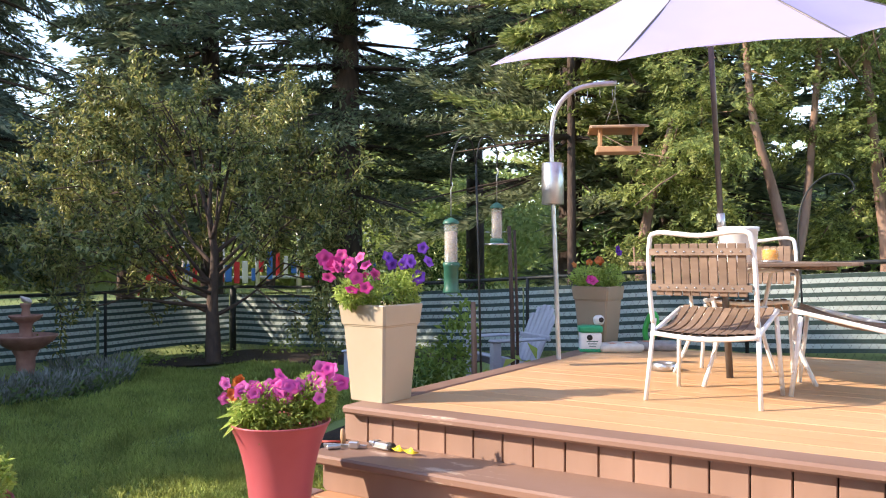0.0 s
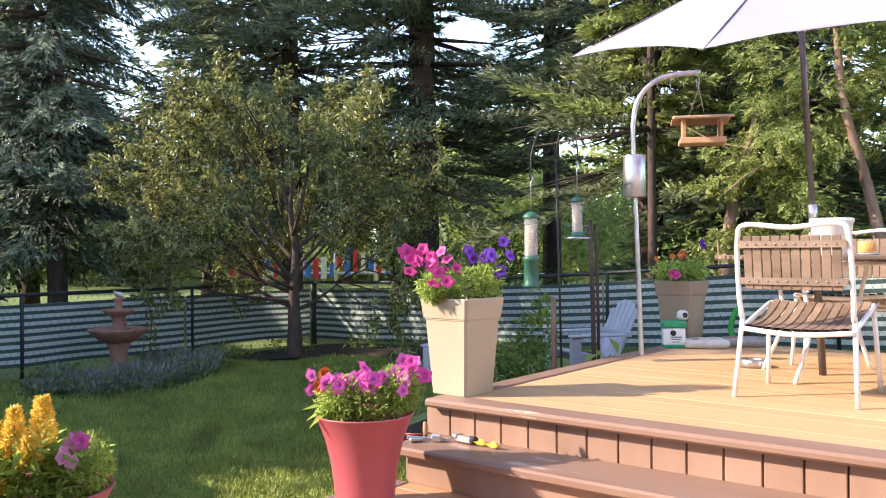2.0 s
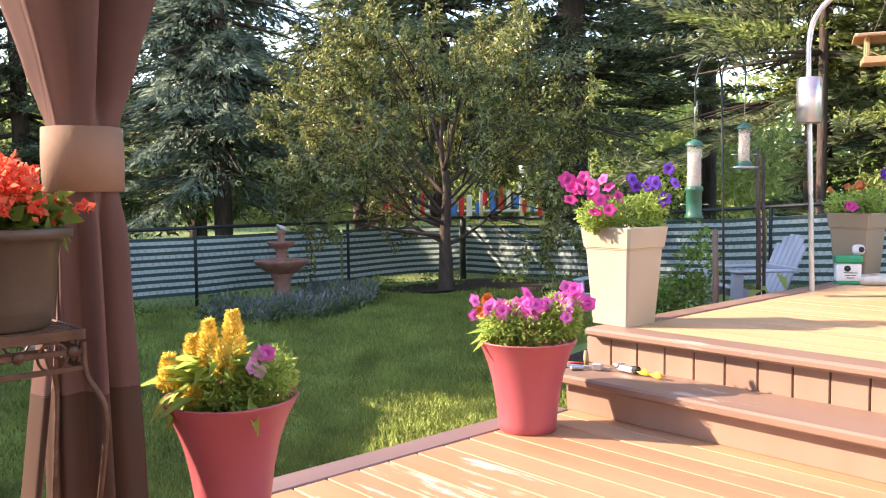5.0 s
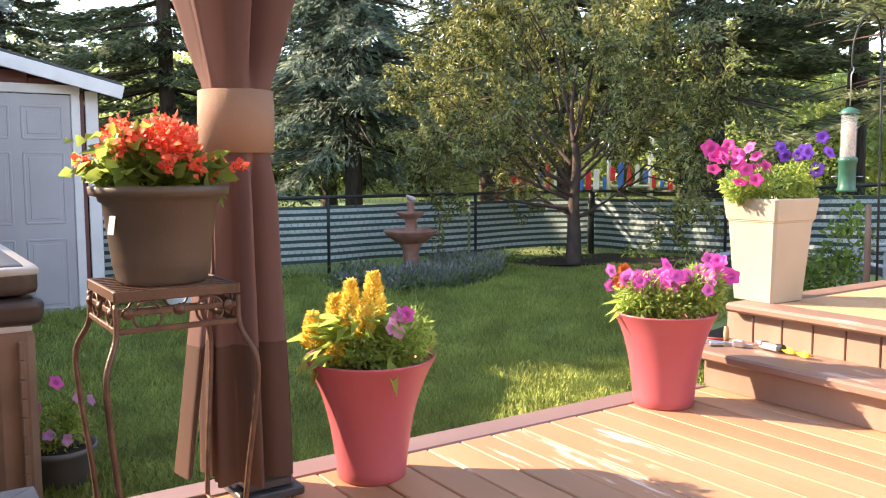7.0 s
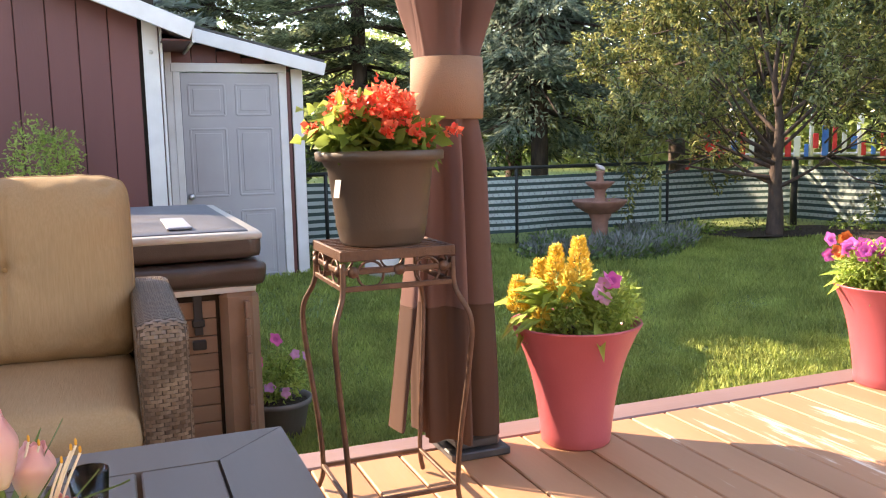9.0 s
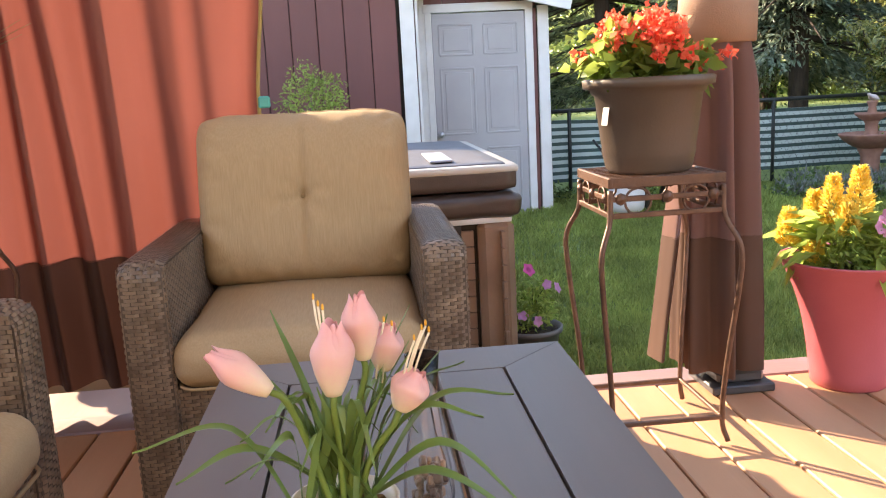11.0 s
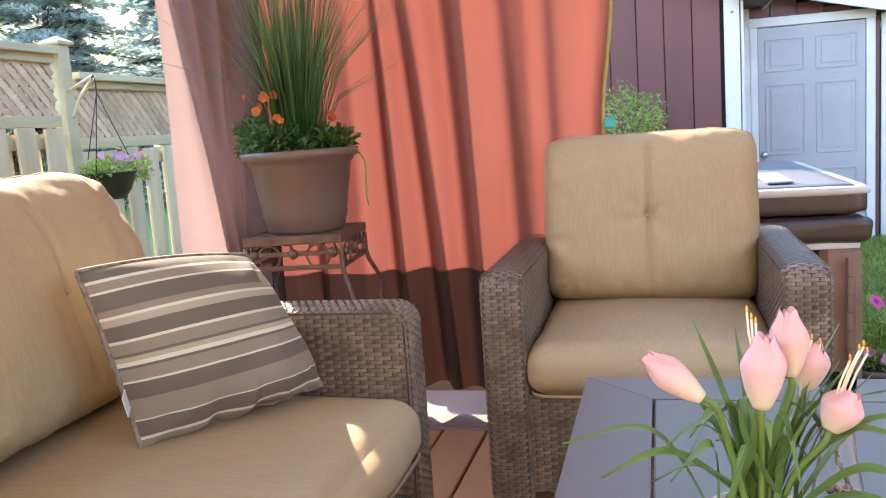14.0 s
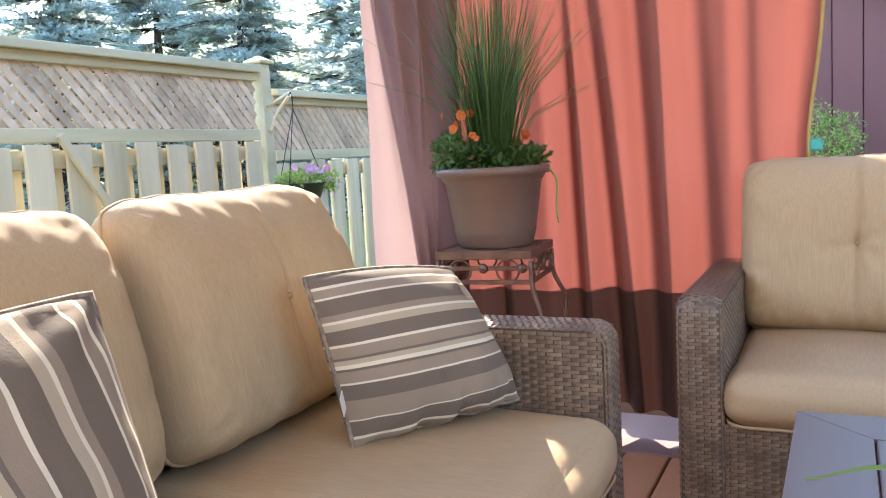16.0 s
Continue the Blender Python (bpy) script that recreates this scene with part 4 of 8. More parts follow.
def soft_cushion(w, h, th, seed, tuft=1.0, crown=2.4, n=92, round_=0.055):
    """A stuffed back cushion in the x-z plane: full faces running out into a sewn edge, pulled in at the button."""
    t = [math.sin((i / n - 0.5) * math.pi) for i in range(n + 1)]
    g = Geo()

    def outline(u, v):
        x = u * (1 - round_ * v ** 10) * w / 2
        z = v * (1 - round_ * 1.25 * u ** 10) * h / 2
        z += 0.006 * noise.noise(Vector((u * 1.7 + seed, v, 1.0))) + 0.004 * noise.noise(Vector((u * 6 + seed, v * 2, 4.0)))
        return x, z
    for side in (-1, 1):
        def fn(a, b, side=side):
            u, v = t[round(a * n)], t[round(b * n)]
            x, z = outline(u, v)
            m = max(abs(u), abs(v))
            d = th / 2 * max(0.0, 1 - u ** 10) ** 0.42 * max(0.0, 1 - abs(v) ** (crown if v > 0 else 7)) ** 0.5
            d *= 1 + 0.10 * (1 - u * u) * (1 - v * v)
            inner = min(1.0, 3.2 * (1 - m))
            d += inner * (0.007 * noise.noise(Vector((x * 6 + seed, z * 4, side))) + 0.0035 * noise.noise(Vector((x * 19 + seed, z * 11, side))))
            # puckers along the sewn edge
            rim = math.exp(-((m - 0.86) / 0.10) ** 2) * (1 - m ** 12)
            run = z if abs(u) > abs(v) else x
            d += 0.010 * rim * noise.noise(Vector((run * 30 + seed, m * 3, side * 2.0)))
            d += 0.004 * rim * abs(u * v) ** 2 * math.sin(30 * (u - v))
            if side < 0 and tuft:
                r = math.hypot(x, z)
                th_ = math.atan2(z, x)
                d -= tuft * (0.018 * math.exp(-(r / 0.016) ** 2) + 0.013 * math.exp(-(r / 0.10) ** 2))
                d -= tuft * 0.013 * math.exp(-(x / 0.009) ** 2) * math.exp(-(z / 0.24) ** 4)
                d += tuft * 0.003 * math.cos(6 * th_ + 1.0 + 5 * r) * math.exp(-((r - 0.06) / 0.05) ** 2)
            return (x, side * d, z)
        g.grid(fn, n, n, None, True, side > 0)
    edge = [outline(t[k], -1) for k in range(n)] + [outline(1, t[k]) for k in range(n)] + [outline(t[n - k], 1) for k in range(n)] + [outline(-1, t[n - k]) for k in range(n + 1)]
    return g.weld(), [(x, 0, z) for x, z in edge]


def wicker_seat(name, m, w, d, backs, seats, label, category, lean=11.0, back_y=0.20, back_z=0.672):
    root = thing(name, m, label, category)
    aw, at_ = 0.10, 0.615
    hw, hd = w / 2, d / 2
    wicker_arm(root, -hw, -hw + aw, -hd, hd, 0.045, at_)
    wicker_arm(root, hw - aw, hw, -hd, hd, 0.045, at_)
    wicker_block(root, "base", (-hw + aw + 0.003, -hd + 0.02, 0.06), (hw - aw - 0.003, hd, 0.311), ("front", "back"))
    wicker_block(root, "back_panel", (-hw + aw + 0.003, hd - 0.03, 0.321), (hw - aw - 0.003, hd + 0.02, 0.78), ("front", "back", "top"))
    for sx in (-1, 1):
        for sy in (-1, 1):
            part("foot", Geo().lathe([(0.001, 0), (0.022, 0), (0.026, 0.046), (0.001, 0.046)], 12, pose(sx * (hw - 0.05), sy * (hd - 0.05), 0)), M_FOOT, root)
    sd = d - 0.05
    for k, (x, sw) in enumerate(seats):
        seat = part("seat_cushion", rounded(sw, sd, 0.125, 0.052, 30, (0.0, 0.022, 0.022), 0.008, 1.0 + k), M_CUSH_SEAT, root, "", pose(x, -hd + sd / 2 - 0.020, 0.374))
        piping(seat, sw - 0.020, sd + 0.000, 0.05, -0.055)
    for k, (x, bw) in enumerate(backs):
        g, edge = soft_cushion(bw, 0.495, *((0.210, 7.0 + w, 1.0, 2.6) if w < 1 else (0.255, 7.0 + k * 3 + w, 0.45, 2.05)))
        b = part("back_cushion", g, M_CUSH, root, "", pose(x, back_y, back_z, -lean, 0, (-1.5, 1.5)[k % 2]))
        part("button", Geo().lathe([(0.001, 0.004), (0.006, 0.003), (0.007, 0.0), (0.001, -0.002)], 10, pose(0, -0.080 if w < 1 else -0.119, 0, 90)), M_CUSH, b)
        part("piping", Geo().tube(edge[::2], 0.0045, 6, None, False), M_CUSH, b)
    return root


chair = wicker_seat("wicker_armchair", on(-2.40, -0.428, 0, 90), 0.79, 0.70, [(0.0, 0.605)], [(0.0, 0.592)], "brown wicker armchair with beige tufted cushions", "armchair", 11.0, 0.225, 0.674)
wicker_seat("wicker_sofa", on(-1.075, -1.305, 0, 180), 1.45, 0.81, [(-0.335, 0.635), (0.345, 0.650)], [(-0.313, 0.617), (0.313, 0.617)], "brown wicker loveseat with beige cushions", "sofa", 13.0, 0.292, 0.692)


# broken strand ends on the front corner of the chair's arm
g = Geo()
rng = random.Random(3)
for k in range(26):
    x = -0.395 + rng.uniform(0, 0.1)
    y = -0.340 + rng.uniform(-0.004, 0.03)
    z = 0.600
    g.tube([(x, y, z - 0.05), (x + rng.uniform(-0.004, 0.004), y - 0.005, z - 0.01), (x + rng.uniform(-0.012, 0.012), y + rng.uniform(-0.005, 0.02), z + rng.uniform(0.002, 0.018))], [0.0028, 0.0026, 0.0012], 5)
tagged(part("frayed_strand", g, M_WICKER, chair, "frayed broken wicker strands"), "", "", "", "stuff")


# ---- striped throw pillows ----
def stripes(name, axis):
    m, nt, b = nodes_of(name)
    L = nt.links.new
    uv = nt.nodes.new("ShaderNodeUVMap")
    sp = nt.nodes.new("ShaderNodeSeparateXYZ")
    L(uv.outputs[0], sp.inputs[0])
    rp = nt.nodes.new("ShaderNodeValToRGB")
    cr = rp.color_ramp
    cr.interpolation = "CONSTANT"
    cols = {"d": (0.15, 0.118, 0.092), "m": (0.255, 0.20, 0.15), "l": (0.38, 0.31, 0.225), "w": (0.60, 0.53, 0.41)}
    seq = [(0, "m"), (.05, "w"), (.065, "d"), (.15, "w"), (.16, "m"), (.27, "d"), (.36, "w"), (.375, "m"), (.44, "d"), (.455, "w"), (.48, "l"), (.505, "d"), (.52, "m"), (.585, "w"), (.60, "d"), (.68, "l"), (.72, "w"), (.735, "m"), (.77, "d"), (.86, "w"), (.875, "m"), (.92, "w"), (.935, "d")]
    while len(cr.elements) < len(seq):
        cr.elements.new(0.5)
    for e, (p, k) in zip(cr.elements, seq):
        e.position, e.color = p, (*cols[k], 1)
    L(sp.outputs[axis], rp.inputs["Fac"])
    L(rp.outputs["Color"], b.inputs["Base Color"])
    b.inputs["Roughness"].default_value = 0.9
    b.inputs["Specular IOR Level"].default_value = 0.1
    tc = nt.nodes.new("ShaderNodeTexCoord")
    nz = nt.nodes.new("ShaderNodeTexNoise")
    nz.inputs["Scale"].default_value = 350
    L(tc.outputs["Object"], nz.inputs["Vector"])
    bp = nt.nodes.new("ShaderNodeBump")
    bp.inputs["Strength"].default_value, bp.inputs["Distance"].default_value = 0.4, 0.0015
    L(nz.outputs["Fac"], bp.inputs["Height"])
    L(bp.outputs[0], b.inputs["Normal"])
    return m


def throw_pillow(corners, axis, label, tag):
    tl, tr, br, bl = (Vector(c) for c in corners)
    mid = (tl + tr + br + bl) / 4
    nrm = ((tr - tl).cross(tl - bl)).normalized()
    root = thing("throw_pillow", D @ Matrix.Translation(mid), label, "pillow", "throw pillows")
    mt = stripes("striped_canvas", axis)
    n = 44

    def face(sign):
        def fn(u, v):
            # edges bow in between the corners, and the lower edge ruffles where it is squashed on the seat
            ku, kv = 4 * u * (1 - u), 4 * v * (1 - v)
            p = (bl * (1 - u) + br * u) * (1 - v) + (tl * (1 - u) + tr * u) * v
            p = p + (mid - p) * 0.03 * (ku * (1 - kv) + kv * (1 - ku))
            p = p + (tl - bl) * 0.045 * ku * v * v
            low = math.exp(-v * 9)
            p = p + nrm * low * ku * (0.010 * math.sin(u * 31 + 1) + 0.006 * math.sin(u * 57)) + (tl - bl) * low * ku * 0.018 * math.sin(u * 23 + 0.6)
            th = (0.105 if sign > 0 else 0.075) * (ku ** 0.5) * (kv ** 0.46) * (1.08 - 0.25 * v)
            wr = 0.012 * noise.noise(Vector((u * 4, v * 4, sign + axis * 5))) + 0.004 * noise.noise(Vector((u * 15, v * 9, sign + axis * 7)))
            # creases run in from the corners
            for cu, cv in ((0, 1), (1, 1), (0, 0), (1, 0)):
                du, dv = abs(u - cu), abs(v - cv)
                r = math.hypot(du, dv)
                wr += 0.010 * math.cos(9 * math.atan2(dv, du + 1e-6)) * math.exp(-((r - 0.17) / 0.11) ** 2)
            return tuple(p - mid + nrm * sign * (th + wr * (ku * kv) ** 0.4))
        return fn
    for sign in (1, -1):
        g = Geo().grid(face(sign), n, n, None, True, sign < 0)
        me = g.mesh("cover")
        uvl = me.uv_layers.new(name="UVMap")
        co = [0.0] * (2 * len(me.loops))
        for li, lp in enumerate(me.loops):
            vi = lp.vertex_index
            co[2 * li], co[2 * li + 1] = (vi % (n + 1)) / n, (vi // (n + 1)) / n
        uvl.data.foreach_set("uv", co)
        part("cover", me, mt, root)
    f = face(1)
    k = 30
    rim = [f(i / k, 0) for i in range(k)] + [f(1, i / k) for i in range(k)] + [f(1 - i / k, 1) for i in range(k)] + [f(0, 1 - i / k) for i in range(k + 1)]
    part("piping", Geo().tube(rim, 0.0048, 6, None, False), M_SLATCORD, root)
    if tag:
        q = Vector(f(0.0, 0.27))
        part("care_tag", Geo().box((0, 0, 0), (0.024, 0.002, 0.046), 0.0008, Matrix.Translation(q + (bl - br).normalized() * 0.016 + nrm * 0.022) @ pose(0, 0, 0, 0, 28, 20)), M_WHITE, root, "white fabric care tag")
    return root


M_SLATCORD = surface("pillow_cord", (0.10, 0.075, 0.06), (0.30, 0.24, 0.18), 60, 0.9)
throw_pillow(((-1.292, -1.350, 0.776), (-1.705, -1.250, 0.735), (-1.660, -1.085, 0.462), (-1.318, -1.285, 0.452)), 1, "striped brown and cream throw pillow leaning in the sofa corner", True)
throw_pillow(((-0.30, -1.30, 0.80), (-0.745, -1.27, 0.845), (-0.735, -1.155, 0.465), (-0.32, -1.10, 0.462)), 0, "striped brown and cream throw pillow on the sofa", False)


# ---- slatted coffee table ----
def build_coffee_table():
    x0, x1, y0, y1, zt = -1.735, -0.66, -0.545, 0.105, 0.46
    root = thing("coffee_table", D, "grey-brown slatted outdoor coffee table", "table")
    w = 0.128
    zc, th = zt - 0.014, 0.028

    def mitre(a, b, c, d):
        return Geo().prism([a, b, c, d], zt - 0.028, zt)
    e = 0.0012
    part("frame_board", mitre((x0, y0 + e), (x0 + w, y0 + w + e), (x0 + w, y1 - w - e), (x0, y1 - e)), M_TABLE, root)
    part("frame_board", mitre((x1, y1 - e), (x1 - w, y1 - w - e), (x1 - w, y0 + w + e), (x1, y0 + e)), M_TABLE, root)
    part("frame_board", mitre((x0 + e, y0), (x1 - e, y0), (x1 - w - e, y0 + w), (x0 + w + e, y0 + w)), M_TABLE, root)
    part("frame_board", mitre((x1 - e, y1), (x0 + e, y1), (x0 + w + e, y1 - w), (x1 - w - e, y1 - w)), M_TABLE, root)
    ys = [y0 + w, -0.286, -0.154, y1 - w]
    for a, b in zip(ys[:-1], ys[1:]):
        part("slat", Geo().box(((x0 + x1) / 2, (a + b) / 2, zc), (x1 - x0 - 2 * w - 0.006, b - a - 0.008, th), 0.003), M_TABLE, root)
    part("apron", Geo().box(((x0 + x1) / 2, y0 + 0.04, 0.395), (x1 - x0 - 0.06, 0.022, 0.07), 0.003), M_TABLE, root)
    part("apron", Geo().box(((x0 + x1) / 2, y1 - 0.04, 0.395), (x1 - x0 - 0.06, 0.022, 0.07), 0.003), M_TABLE, root)
    part("apron", Geo().box((x0 + 0.04, (y0 + y1) / 2, 0.395), (0.022, y1 - y0 - 0.11, 0.07), 0.003), M_TABLE, root)
    part("apron", Geo().box((x1 - 0.04, (y0 + y1) / 2, 0.395), (0.022, y1 - y0 - 0.11, 0.07), 0.003), M_TABLE, root)
    for x in (x0 + 0.05, x1 - 0.05):
        for y in (y0 + 0.05, y1 - 0.05):
            part("leg", Geo().box((x, y, 0.215), (0.055, 0.055, 0.43), 0.004), M_TABLE, root)
    return root


build_coffee_table()

# ---- shed with lean-to ----
def build_shed():
    root = thing("shed", D, "maroon board garden shed with white trim and grey door", "shed")
    mx, lx_ = -7.2, -7.82
    gz = -0.24
    # main part: boards with grooves between them, gable towards the yard
    body = part("wall", Geo().box((mx - 1.21, -1.45, 0.95), (2.38, 3.36, 2.4), 0.004), M_DARK, root, "maroon siding")
    yy = 0.10
    k = 0
    while yy > -3.1:
        top = 2.03 + 0.36 * min(0.25 - yy, 3.4 + yy if yy < -1.45 else 9)
        top = 2.03 + 0.36 * (0.25 - yy) if yy > -1.5 else 2.03 + 0.36 * (yy + 3.25)
        part("siding_board", Geo().box((mx, yy - 0.106, (gz + top) / 2), (0.024, 0.208, top - gz), 0.004), M_SIDING, root)
        yy -= 0.214
        k += 1
    yy = 0.28
    for k in range(12):
        part("siding_board", Geo().box((mx - 0.10 - 0.19 * k, 0.245, 0.88), (0.186, 0.02, 2.24), 0.004), M_SIDING, root)
    part("corner_trim", Geo().box((mx + 0.018, 0.185, 0.91), (0.028, 0.115, 2.3), 0.004).box((mx - 0.03, 0.262, 0.91), (0.10, 0.022, 2.3), 0.004), M_WHITE, root, "white corner trim")
    # main roof, two slopes
    for s in (1, -1):
        y_e, z_e = (-1.5 + s * 1.98), 1.86
        y_r, z_r = -1.5, 2.62
        ln = math.hypot(y_r - y_e, z_r - z_e)
        an = math.degrees(math.atan2(z_r - z_e, abs(y_r - y_e)))
        m = pose(mx - 1.1, (y_e + y_r) / 2, (z_e + z_r) / 2 + 0.05, -an * s, 0, 0)
        part("roof", Geo().box((0, 0, 0), (2.7, ln, 0.04), 0.006, m), M_SHINGLE, root, "dark shingle roof")
        m2 = pose(mx + 0.27, (y_e + y_r) / 2, (z_e + z_r) / 2, -an * s, 0, 0)
        part("barge_board", Geo().box((0, 0, 0), (0.03, ln, 0.13), 0.004, m2), M_WHITE, root, "white barge board")
    part("eave_board", Geo().box((mx - 1.1, 0.485, 1.84), (2.7, 0.022, 0.13), 0.004), M_WHITE, root)
    part("soffit", Geo().box((mx - 1.0, 0.37, 1.80), (2.4, 0.22, 0.016), 0.003), M_SIDING, root)
    # lean-to with the door
    y0, y1 = 0.30, 1.50
    part("wall", Geo().box((lx_ - 0.92, 0.88, 0.62), (1.80, 1.20, 1.70), 0.004), M_DARK, root)
    for a, b in ((y0, 0.36), (1.34, 1.385), ):
        part("siding_board", Geo().box((lx_, (a + b) / 2, 0.7), (0.024, b - a - 0.006, 1.88), 0.003), M_SIDING, root)
    yy = 0.33
    while yy < 1.36:
        zt = 1.95 - 0.255 * (yy - 0.3)
        part("siding_board", Geo().box((lx_, yy + 0.105, (1.66 + zt - 0.03) / 2), (0.022, 0.205, zt - 0.03 - 1.66), 0.003), M_SIDING, root)
        yy += 0.21
    part("corner_trim", Geo().box((lx_ + 0.02, 1.44, 0.70), (0.03, 0.10, 1.92), 0.004), M_WHITE, root)
    part("corner_trim", Geo().box((lx_ + 0.02, 0.345, 0.80), (0.03, 0.06, 2.1), 0.004), M_WHITE, root)
    for k in range(9):
        part("siding_board", Geo().box((lx_ - 0.10 - 0.2 * k, 1.49, 0.66), (0.196, 0.02, 1.80), 0.003), M_SIDING, root)
    # door frame
    fr = part("door_frame", Geo().box((lx_ + 0.022, 0.405, 0.70), (0.035, 0.06, 1.90), 0.004).box((lx_ + 0.022, 1.31, 0.70), (0.035, 0.07, 1.90), 0.004).box((lx_ + 0.024, 0.855, 1.665), (0.036, 0.985, 0.075), 0.004), M_WHITE, root, "white door frame")
    door = part("door", Geo().box((lx_ + 0.012, 0.855, 0.685), (0.03, 0.836, 1.87), 0.004), M_DOOR, root, "grey six-panel door")
    for ya, yb in ((0.50, 0.80), (0.90, 1.20)):
        for za, zb in ((-0.16, 0.42), (0.56, 1.14), (1.26, 1.52)):
            cy_, cz_ = (ya + yb) / 2, (za + zb) / 2
            g = Geo()
            for sy_, sz_, oy, oz in ((yb - ya, 0.02, 0, (zb - za) / 2), (yb - ya, 0.02, 0, -(zb - za) / 2), (0.02, zb - za, (yb - ya) / 2, 0), (0.02, zb - za, -(yb - ya) / 2, 0)):
                g.box((lx_ + 0.028, cy_ + oy, cz_ + oz), (0.010, sy_, sz_), 0.004)
            g.box((lx_ + 0.028, cy_, cz_), (0.008, yb - ya - 0.07, zb - za - 0.07), 0.004)
            part("door_panel", g, M_DOOR, door)
    part("door_knob", Geo().lathe([(0.001, 0.05), (0.02, 0.048), (0.028, 0.035), (0.024, 0.02), (0.012, 0.012), (0.012, 0.003), (0.026, 0.002), (0.026, 0)], 16, pose(lx_ + 0.028, 0.475, 0.56, 0, 90, 0)), M_STEEL, door, "steel door knob")
    # lean-to roof
    ya, yb = 0.27, 1.66
    za, zb = 1.985, 1.645
    ln = math.hypot(yb - ya, zb - za)
    an = math.degrees(math.atan2(zb - za, yb - ya))
    part("roof", Geo().box((0, 0, 0.0), (2.1, ln, 0.035), 0.006, pose(lx_ - 0.85, (ya + yb) / 2, (za + zb) / 2 + 0.065, an, 0, 0)), M_SHINGLE, root)
    part("barge_board", Geo().box((0, 0, 0), (0.03, ln, 0.11), 0.004, pose(lx_ + 0.20, (ya + yb) / 2, (za + zb) / 2 + 0.0, an, 0, 0)), M_WHITE, root, "white barge board")
    part("lamp_bolt", Geo().lathe([(0.001, 0.02), (0.015, 0.012), (0.017, 0)], 10, pose(mx + 0.033, 0.185, 1.72, 0, 90, 0)), M_WHITE, root)
    part("threshold", Geo().box((lx_ + 0.10, 0.85, -0.26), (0.22, 1.1, 0.05), 0.006), M_TRIM, root)
    return root


build_shed()


# ---- hot tub ----
def build_tub():
    root = thing("hot_tub", D, "brown hot tub with vinyl cover beside the deck", "hot tub")
    x0, x1, y0, y1 = -5.50, -3.68, -1.85, 0.385
    gz = -0.33
    cx, cy = (x0 + x1) / 2, (y0 + y1) / 2
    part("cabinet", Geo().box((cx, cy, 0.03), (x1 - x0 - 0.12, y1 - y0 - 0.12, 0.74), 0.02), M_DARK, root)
    z = gz + 0.02
    g0 = Geo().box((0, 0, 0), (y1 - y0 - 0.36, 0.02, 0.0705), 0.003).mesh("cabinet_slat")
    g0.materials.append(M_TUBCAB)
    while z < 0.33:
        part("cabinet_slat", g0, M_TUBCAB, root, "", pose(x1 - 0.06, cy, z + 0.037, 0, 0, 90))
        part("cabinet_slat", g0, M_TUBCAB, root, "", pose(cx, y1 - 0.06, z + 0.037))
        z += 0.074
    for x, y in ((x1 - 0.085, y1 - 0.085), (x1 - 0.085, y0 + 0.085), (x0 + 0.085, y1 - 0.085)):
        part("corner_post", Geo().box((x, y, 0.03), (0.16, 0.16, 0.74), 0.03), M_TUBCAB, root, "brown corner post")
    part("shell_rim", rounded(x1 - x0 - 0.02, y1 - y0 - 0.02, 0.05, 0.02, 6), M_WHITE, root, "", pose(cx, cy, 0.405))

    def skirt(o):
        o.x += 0.012 * noise.noise(Vector((o.x * 5, o.y * 9, o.z * 14)))
        o.y += 0.012 * noise.noise(Vector((o.x * 9, o.y * 5, o.z * 14 + 5)))
        return o
    sk = part("cover_skirt", rounded(x1 - x0 + 0.05, y1 - y0 + 0.05, 0.11, 0.04, 26, (0.01, 0.01, 0), 0.0, 0, skirt), M_TUBCOV, root, "sagging dark vinyl skirt", pose(cx, cy, 0.465))
    cov = part("cover", rounded(x1 - x0 + 0.03, y1 - y0 + 0.03, 0.11, 0.035, 20, (0, 0, 0.02), 0.003, 2), M_TUBCOV, root, "dark brown vinyl cover", pose(cx, cy, 0.580))
    # sunlight on the cover's rim is put into this pale colour
    part("edge_band", rounded(x1 - x0 + 0.040, y1 - y0 + 0.040, 0.040, 0.018, 10, (0, 0, 0), 0.002, 6), surface("sunlit_vinyl", (0.42, 0.38, 0.32), (0.52, 0.47, 0.40), 6, 0.4, bump=0.1), cov, "pale vinyl edge band with sunlight painted in", pose(0, 0, 0.042))
    part("top_panel", rounded(x1 - x0 - 0.06, y1 - y0 - 0.06, 0.03, 0.012, 16, (0, 0, 0.02), 0.002, 4), M_TUBTOP, cov, "greyish cover top", pose(0, 0, 0.052))
    part("handle_patch", Geo().box((x1 - cx - 0.35, y1 - cy - 0.3, 0.078), (0.5, 0.10, 0.01), 0.003), surface("blue_grey_vinyl", (0.24, 0.26, 0.31), (0.30, 0.32, 0.37), 9, 0.4), cov)
    for y, xx in ((0.13, x1 + 0.006),):
        part("strap", Geo().box((xx - 0.03, y, 0.33), (0.012, 0.035, 0.22), 0.003).box((xx - 0.03, y, 0.27), (0.024, 0.05, 0.03), 0.004).box((xx - 0.03, y, 0.18), (0.024, 0.055, 0.04), 0.004), M_FOOT, root, "black cover latch strap")
    part("strap", Geo().box((-3.95, y1 - 0.02, 0.33), (0.035, 0.012, 0.22), 0.003).box((-3.95, y1 - 0.016, 0.27), (0.05, 0.024, 0.03), 0.004), M_FOOT, root)
    return root


build_tub()
structure("patio_timber", Geo().box((-3.02, -1.0, -0.14), (0.30, 2.4, 0.20), 0.01), M_TRIM, "brown timber edging below the deck", "edging", D)

